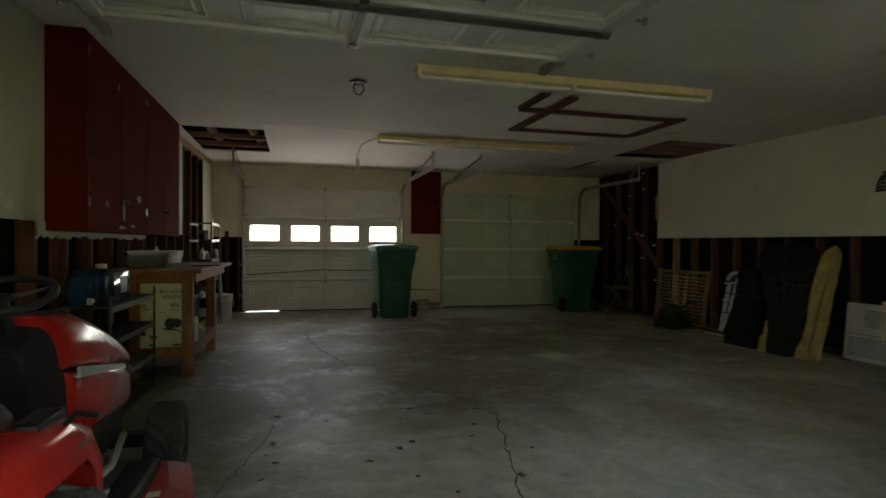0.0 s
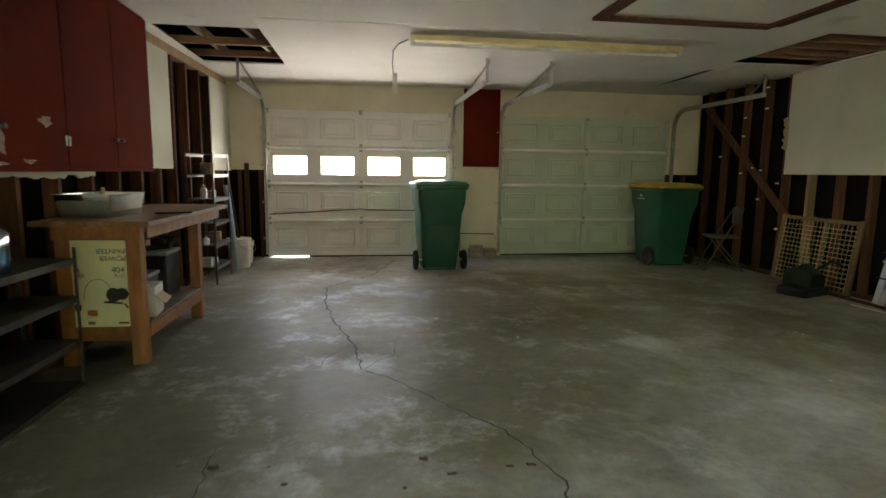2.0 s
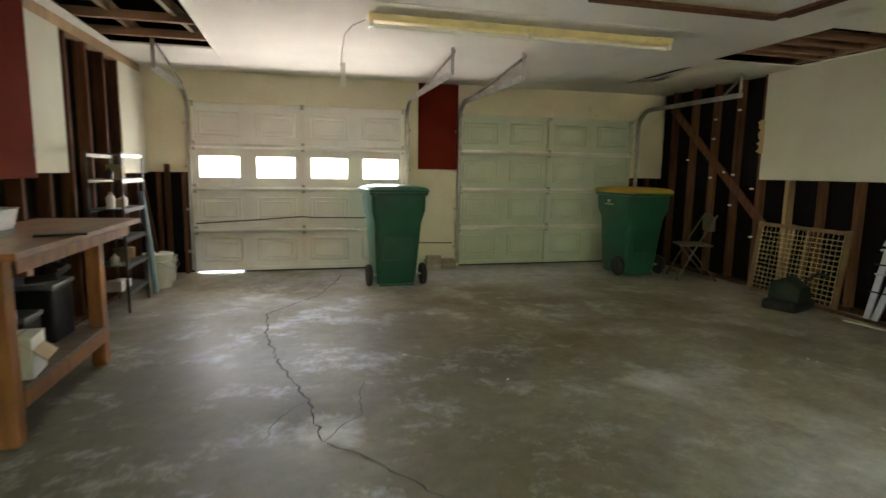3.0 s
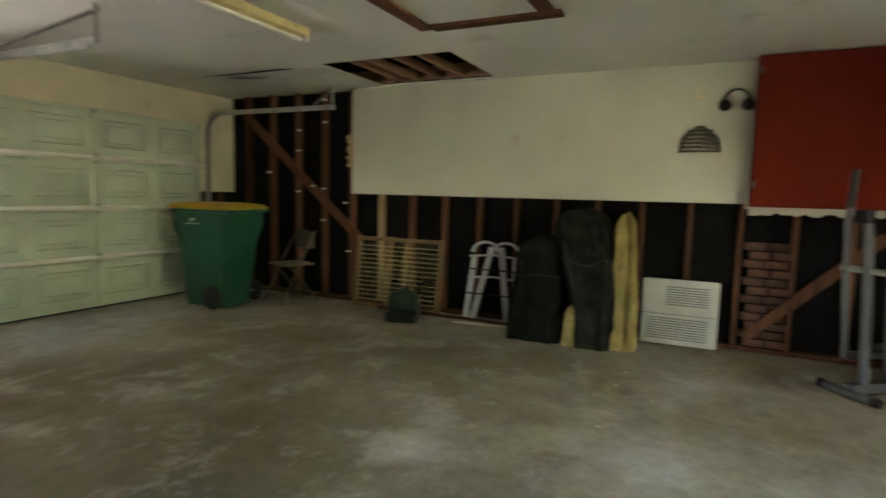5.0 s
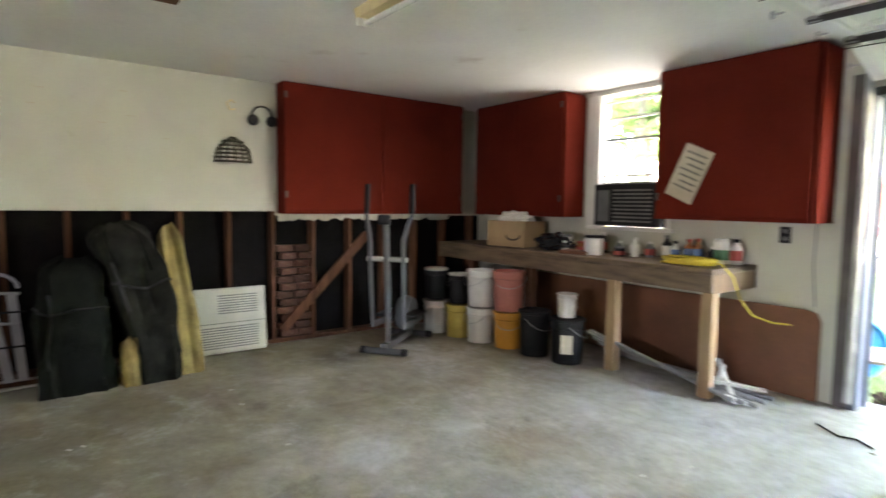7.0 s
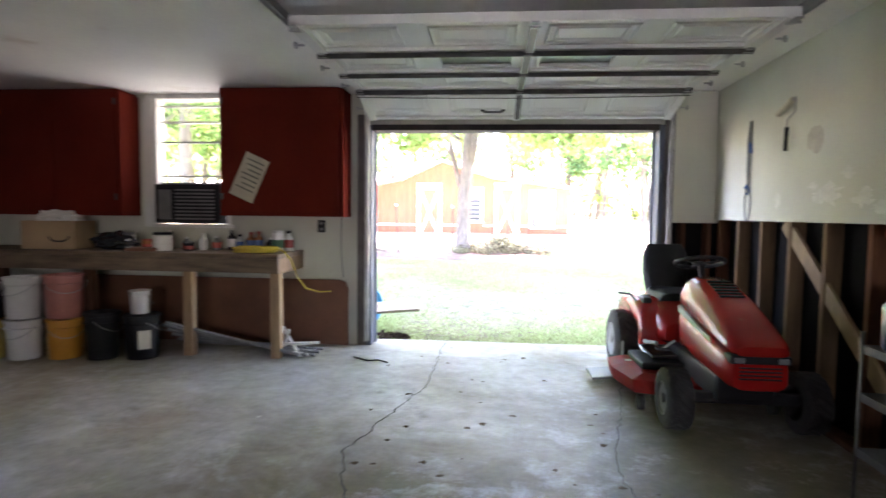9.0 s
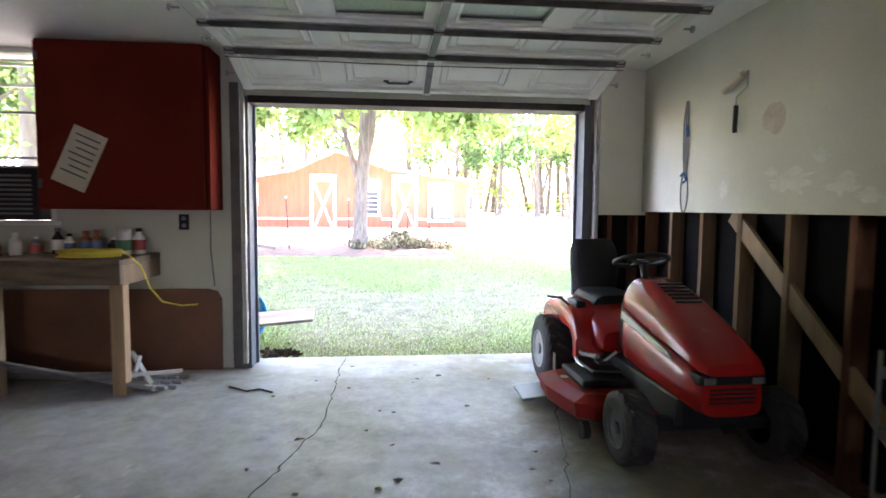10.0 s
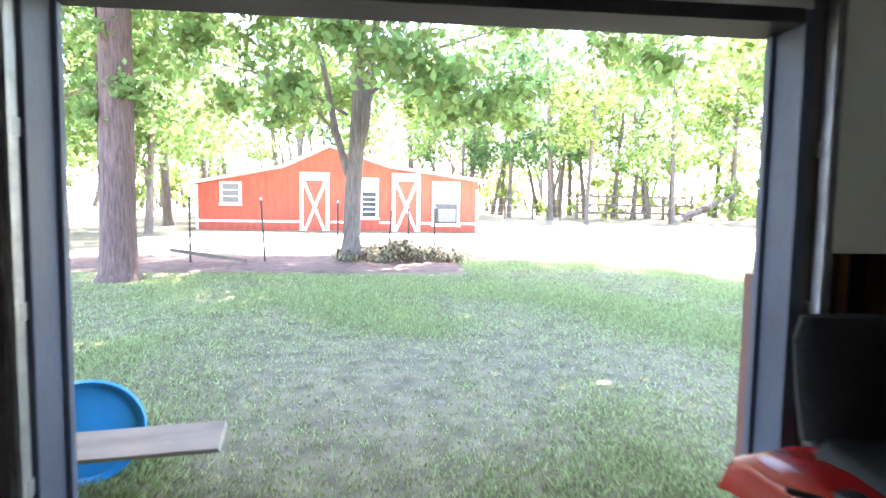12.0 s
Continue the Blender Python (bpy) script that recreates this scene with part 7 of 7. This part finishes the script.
w_ = leaves("far_woods", blob_points(far, 75), 0.46, LEAFY)
tagged(w_, label="distant sunlit wood of green and yellow leaves", category="woods", kind="stuff")
bt = bmesh.new()
for k in range(120):
    a, q = rb.uniform(-60, 60), rb.uniform(30, 56)
    x, y = 2 + q * math.sin(radians(a)), -q * math.cos(radians(a))
    tube([(x, y, gz(y) - 0.1), (x + rb.uniform(-.9, .9), y, gz(y) + 3), (x + rb.uniform(-2.5, 2.5), y, gz(y) + 8)], 0.12, bt, seg=6, radii=[0.16, 0.10, 0.04])
tagged(part("far_trunks", bt, BARK, None), label="distant thin tree trunks in the wood", category="woods", kind="stuff")

ug = []
for k in range(90):
    a, q = rb.uniform(-58, 58), rb.uniform(29, 40)
    ug.append((2 + q * math.sin(radians(a)), -q * math.cos(radians(a)), gz(-q) + rb.uniform(0.2, 2.2), rb.uniform(0.6, 1.3)))
tagged(leaves("undergrowth", blob_points(ug, 70), 0.34, LEAFY), label="sunlit yellow-green undergrowth at the wood's edge", category="bushes", kind="stuff")

# ---- barn ----
BARNR = mat("faded red barn boards", (0.40, 0.085, 0.05), 0.8, var=0.2, scale=2.2, fine=30, bump=0.2, col2=(0.17, 0.06, 0.045), spot=0.22, stretch=(3, 3, 0.6))
ROOFW = mat("white roof metal", (0.75, 0.75, 0.74), 0.5, var=0.06, scale=2)
BW = mat("white barn trim", (0.78, 0.78, 0.76), 0.6, var=0.06, scale=4)
DARKG = mat("dark window glass", (0.05, 0.06, 0.07), 0.15, var=0.2, scale=4, bump=0)
BY, BD = -17.8, 8.0
barn = thing("barn", "faded red wooden barn with white trim, doors and windows", "barn", pose(0, BY, 0))
prof = [(9.15, 0.25), (9.15, 2.14), (6.0, 2.78), (4.26, 3.60), (1.98, 2.86), (-1.45, 2.42), (-1.45, 0.25)]
part("wall", prism(prof, -0.1, 0.0, "y"), BARNR, barn, "faded red board front wall")
part("back_wall", prism(prof, -BD, -BD + 0.1, "y"), BARNR, barn)
for x in (9.05, -1.45):
    part("side_wall", box((x, -BD + 0.1, 0.25), (x + 0.1, -0.1, 2.1)), BARNR, barn)
top = [(9.45, 2.10), (6.0, 2.80), (4.26, 3.62), (1.98, 2.88), (-1.75, 2.40)]
for (x0, z0), (x1, z1) in zip(top, top[1:]):
    part("roof", prism([(x0, z0), (x1, z1), (x1, z1 + 0.09), (x0, z0 + 0.09)], -BD - 0.3, 0.30, "y"), ROOFW, barn, "white metal roof slope")
for k in range(34):
    x = -1.45 + 0.31 * (k + 1)
    zt = np.interp(x, [-1.45, 1.98, 4.26, 6.0, 9.15], [2.42, 2.86, 3.60, 2.78, 2.14])
    part("batten", box((x - 0.012, 0.001, 0.3), (x + 0.012, 0.014, float(zt) - 0.03)), BARNR, barn)
for x0, x1 in ((9.08, 5.40), (4.22, 3.16), (2.36, 1.93), (0.76, 0.38), (-0.78, -1.40)):
    part("belt_trim", box((x1, 0.015, 0.75), (x0, 0.03, 0.83)), BW, barn)
for x in (9.08, -1.45):
    part("corner_board", box((x, 0.002, 0.3), (x + 0.08, 0.03, 2.12)), BW, barn)


def barn_door(x0, x1, z0, z1):
    d = part("door", box((x0, 0.015, z0), (x1, 0.04, z1)), BARNR, barn, "red door with a white cross brace")
    for lo, hi in (((x0, 0.041, z0), (x0 + 0.13, 0.06, z1)), ((x1 - 0.13, 0.041, z0), (x1, 0.06, z1)), ((x0 + 0.13, 0.041, z1 - 0.30), (x1 - 0.13, 0.06, z1))):
        part("frame", box(lo, hi), BW, d)
    part("cross_brace", bar((x0 + 0.14, 0.05, z0 + 0.02), (x1 - 0.14, 0.05, z1 - 0.31), 0.016, 0.10, up=(1, 0, 0.4)), BW, d)
    part("cross_brace", bar((x1 - 0.14, 0.053, z0 + 0.02), (x0 + 0.14, 0.053, z1 - 0.31), 0.016, 0.10, up=(1, 0, -0.4)), BW, d)


barn_door(4.26, 5.36, 0.32, 2.66)
barn_door(0.80, 1.89, 0.42, 2.69)


def barn_window(x0, x1, z0, z1, bars, blank=0.0):
    w = part("window", box((x0, 0.015, z0), (x1, 0.045, z1)), BW, barn, "white framed window")
    zt = z1 - 0.09 - blank
    part("pane", box((x0 + 0.1, 0.046, z0 + 0.09), (x1 - 0.1, 0.052, zt)), DARKG, w)
    for k in range(bars):
        z = z0 + 0.09 + (zt - z0 - 0.09) * (k + 1) / (bars + 1)
        part("glazing_bar", box((x0 + 0.1, 0.053, z - 0.02), (x1 - 0.1, 0.06, z + 0.02)), BW, w)
    part("window_sill", box((x0 - 0.03, 0.046, z0 - 0.03), (x1 + 0.03, 0.09, z0 + 0.02)), BW, w)


barn_window(7.50, 8.29, 1.39, 2.26, 2)
barn_window(2.40, 3.12, 0.93, 2.49, 4, 0.45)
barn_window(-0.74, 0.345, 0.70, 2.40, 0, 0.75)
part("air_conditioner", box((-0.55, 0.05, 0.86), (0.12, 0.30, 1.36), bevel=0.02), GREYP, barn, "grey window air conditioner")

# ---- yard ----
TPOST = mat("rusty green post", (0.06, 0.05, 0.04), 0.7, metal=0.3, var=0.3, scale=10)
for k, (x, y, h, ln) in enumerate(((6.05, -8.0, 1.45, 0.0), (4.6, -8.2, 1.40, 0.08), (3.12, -8.5, 1.35, 0.0), (2.05, -8.9, 1.2, -0.1), (0.95, -9.2, 1.25, 0.0), (1.5, -10.5, 1.2, 0.02), (7.6, -7.9, 1.4, 0.0))):
    t = thing("fence_post", "thin dark steel fence post with a white cap", "fence post", pose(x, y, gz(y) - 0.1), group="yard fence posts")
    part("shaft", bar((0, 0, 0), (ln, 0, h), 0.035, 0.03, up=(0, 1, 0)), TPOST, t)
    part("cap", box((ln - 0.02, -0.02, h), (ln + 0.02, 0.02, h + 0.05), bevel=0.005), WHITEP, t)
RAILW = mat("weathered fence timber", (0.14, 0.11, 0.08), 0.85, var=0.3, scale=4)
rf = thing("rail_fence", "weathered three-rail timber fence before the wood", "fence", pose(-8.3, -26.0, gz(-26) - 0.05))
for k in range(5):
    part("post", box((-k * 1.65 - 0.06, -0.06, 0), (-k * 1.65 + 0.06, 0.06, 1.45)), RAILW, rf)
for z in (0.35, 0.78, 1.25):
    part("rail", box((-6.7, 0.061, z), (0.1, 0.10, z + 0.12)), RAILW, rf)
for k in range(4):
    x = -2.6 - k * 1.5
    t = thing("fence_post", "thin dark wooden post of a wire fence", "fence post", pose(x, -25.2, gz(-25.2) - 0.05), group="wire fence posts")
    part("shaft", rod((0, 0, 0), (0, 0, 1.3), 0.05), RAILW, t)
wf_ = bmesh.new()
for z in (0.4, 0.8, 1.2):
    rod((-2.0, -25.2, gz(-25.2) + z - 0.05), (-8.2, -25.2, gz(-25.2) + z - 0.05), 0.008, wf_, seg=5)
solo("fence_wire", wf_, STEEL, "three strands of fence wire before the wood", "wire")
solo("fallen_log", limb((-13.6, -24.5, gz(-24) + 0.25), (-16.0, -24.0, gz(-24) + 1.5), 0.22, 0.13, 5), BARK, "leaning dead trunk at the edge of the wood", "log", smooth=True)
solo("fallen_rail", bar((6.3, -7.6, gz(-7.6) + 0.32), (4.9, -7.9, gz(-7.9) + 0.06), 0.05, 0.07), RAILW, "old grey rail fallen beside the pine", "rail")
# brush heap at the tree's foot
bq = []
for k in range(34):
    q = rb.uniform(-1.0, 1.0)
    bq.append((1.75 + q * 1.2, -8.7 + rb.uniform(-0.6, 0.6), gz(-8.8) + rb.uniform(0.0, 0.36) * (1 - abs(q) / 1.2), rb.uniform(0.10, 0.30)))
lv = leaves("brush_heap", blob_points(bq, 260), 0.085, leafmat("dry brush", (0.24, 0.22, 0.145), 0.7))
tw = bmesh.new()
for k in range(40):
    x, y = 1.75 + rb.uniform(-1.2, 1.2), -8.7 + rb.uniform(-0.5, 0.5)
    z = gz(y) + rb.uniform(0.05, 0.3)
    tube([(x, y, z - 0.1), (x + rb.uniform(-.2, .2), y, z + 0.1), (x + rb.uniform(-.5, .5), y + rb.uniform(-.2, .2), z + rb.uniform(0.1, 0.3))], 0.01, tw, seg=5, radii=[0.014, 0.010, 0.004])
tagged(part("brush_twigs", tw, BARK, None), label="bare twigs sticking out of the brush heap", category="brush heap", kind="stuff")
tagged(lv, label="low heap of brush and dry leaves by the tree", category="brush heap", kind="stuff")
lh = leaves("leaf_heap", blob_points([(3.12 - 0.10 * k, 1.44 - 0.03 * (k % 2), 0.0, 0.10 - 0.03 * k) for k in range(3)], 90) * np.array((1, 1, 0.6)) + np.array((0, 0, 0.012)), 0.05, leafmat("wet dead leaf", (0.055, 0.04, 0.03), 0.5))
tagged(lh, label="small heap of dead leaves in the doorway's corner", category="leaf heap", kind="stuff")
MULCH = mat("leaf mulch", (0.15, 0.085, 0.06), 0.95, var=0.45, scale=5, fine=50, bump=0.8, col2=(0.30, 0.24, 0.18), spot=0.25)
GRAVEL = mat("pale dirt drive", (0.50, 0.46, 0.38), 0.95, var=0.15, scale=2, fine=40, bump=0.5, col2=(0.20, 0.24, 0.10), spot=0.15)


def ground_patch(name, cx, cy, rx, ry, material, label, seed, lift):
    b = bmesh.new()
    rows = []
    n_, m_ = 48, 6
    for j in range(1, m_ + 1):
        row = []
        for k in range(n_):
            a = k * math.tau / n_
            q = j / m_ * (1 + 0.28 * noise.noise(Vector((math.cos(a) * 2 + seed, math.sin(a) * 2, 0))) + (0.08 * noise.noise(Vector((math.cos(a) * 9 + seed, math.sin(a) * 9, 3))) if j == m_ else 0))
            x, y = cx + rx * q * math.cos(a), cy + ry * q * math.sin(a)
            row.append(b.verts.new((x, y, gz(y) + lift)))
        rows.append(row)
    b.faces.new(rows[0])
    for A, B in zip(rows, rows[1:]):
        for k in range(n_):
            b.faces.new((A[k], A[(k + 1) % n_], B[(k + 1) % n_], B[k]))
    structure(name, b, material, label, "ground")


ground_patch("mulch_bed", 5.0, -7.9, 4.6, 1.25, MULCH, "brown leaf mulch under the trees", 2, 0.012)
ground_patch("dirt_drive", -3.5, -13.6, 13.0, 3.4, GRAVEL, "pale sunlit dirt drive before the barn", 6, 0.008)

BLUEB = mat("blue drum plastic", (0.02, 0.33, 0.70), 0.35, var=0.1, scale=4, bump=0.03)
dr_ = thing("plastic_tub", "bright blue plastic tub tipped on its side on the grass", "tub", pose(3.62, 0.72, gz(0.6) + 0.265, 0, 0, 205) @ Matrix.Scale(0.93, 4))
dm = Matrix.Rotation(math.pi / 2, 4, "X")
part("body", lathe([(0.02, -0.16), (0.15, -0.16), (0.185, -0.14), (0.265, 0.17), (0.29, 0.18), (0.295, 0.20), (0.285, 0.215), (0.265, 0.205), (0.255, 0.185), (0.10, 0.192), (0.01, 0.194)], 40, m=dm), BLUEB, dr_, smooth=True)
PLANKW = mat("weathered pale plank", (0.42, 0.36, 0.27), 0.8, var=0.2, scale=3, fine=40, bump=0.2, stretch=(0.7, 6, 6))
solo("loose_plank", box((-0.70, -0.075, -0.019), (0.70, 0.075, 0.019), bevel=0.003), PLANKW, "pale sawn plank resting aslant against the tub", "plank", pose(3.5, 1.03, 0.215, 38, -6, 174))
solo("brown_post", box((0.30, 1.33, -0.1), (0.365, 1.42, 1.11), bevel=0.006), SIDING, "short brown wooden post beside the doorway", "post")

# ---- grass ----
GRASSB = leafmat("grass blade", (0.32, 0.375, 0.165), 0.6)
NB = 900000
gx = rng.uniform(-7, 9.5, NB)
gy = 1.45 - 10.0 * rng.random(NB) ** 1.25
dens = np.array([noise.noise(Vector((float(a) * 0.55, float(b_) * 0.55, 0.3))) + 0.5 * noise.noise(Vector((float(a) * 1.9, float(b_) * 1.9, 1.3))) for a, b_ in zip(gx[::10], gy[::10])])
dens = np.repeat(dens, 10)[:NB]
gx[:] = np.repeat(gx[::10], 10)[:NB] + rng.normal(0, 0.12, NB)
gy[:] = np.minimum(1.46, np.repeat(gy[::10], 10)[:NB] + rng.normal(0, 0.10, NB))
bare = 1 - 0.7 * np.exp(-((gx - 1.5) ** 2 / 4.0 + (gy + 0.7) ** 2 / 1.8))
keep = (rng.random(NB) < np.maximum(0.30, 0.62 + 1.0 * dens) * bare) & ~((gy < -6.7) & (gx > 0.5) & (gx < 9.5))
gx, gy, dn = gx[keep], gy[keep], dens[keep]
zz = np.interp(-gy, [-p[0] for p in GY], [p[1] for p in GY]) - 0.004
nb = len(gx)
hgt = 0.014 + 0.034 * rng.random(nb) * (0.6 + np.clip(dn, 0, 1) * 1.6)
an = rng.uniform(0, math.tau, nb)
wd = 0.0045 + 0.0045 * rng.random(nb)
tilt = rng.normal(0, 0.6, (nb, 2)) * hgt[:, None]
bx_, by_ = np.cos(an) * wd, np.sin(an) * wd
V = np.stack([np.stack([gx - bx_, gy - by_, zz], 1), np.stack([gx + bx_, gy + by_, zz], 1), np.stack([gx + tilt[:, 0], gy + tilt[:, 1], zz + hgt], 1)], 1).reshape(-1, 3)
gr_ = raw("grass", V, np.arange(3 * nb).reshape(-1, 3), GRASSB)
tagged(gr_, label="short thin lawn grass with bare patches", category="grass", kind="stuff")
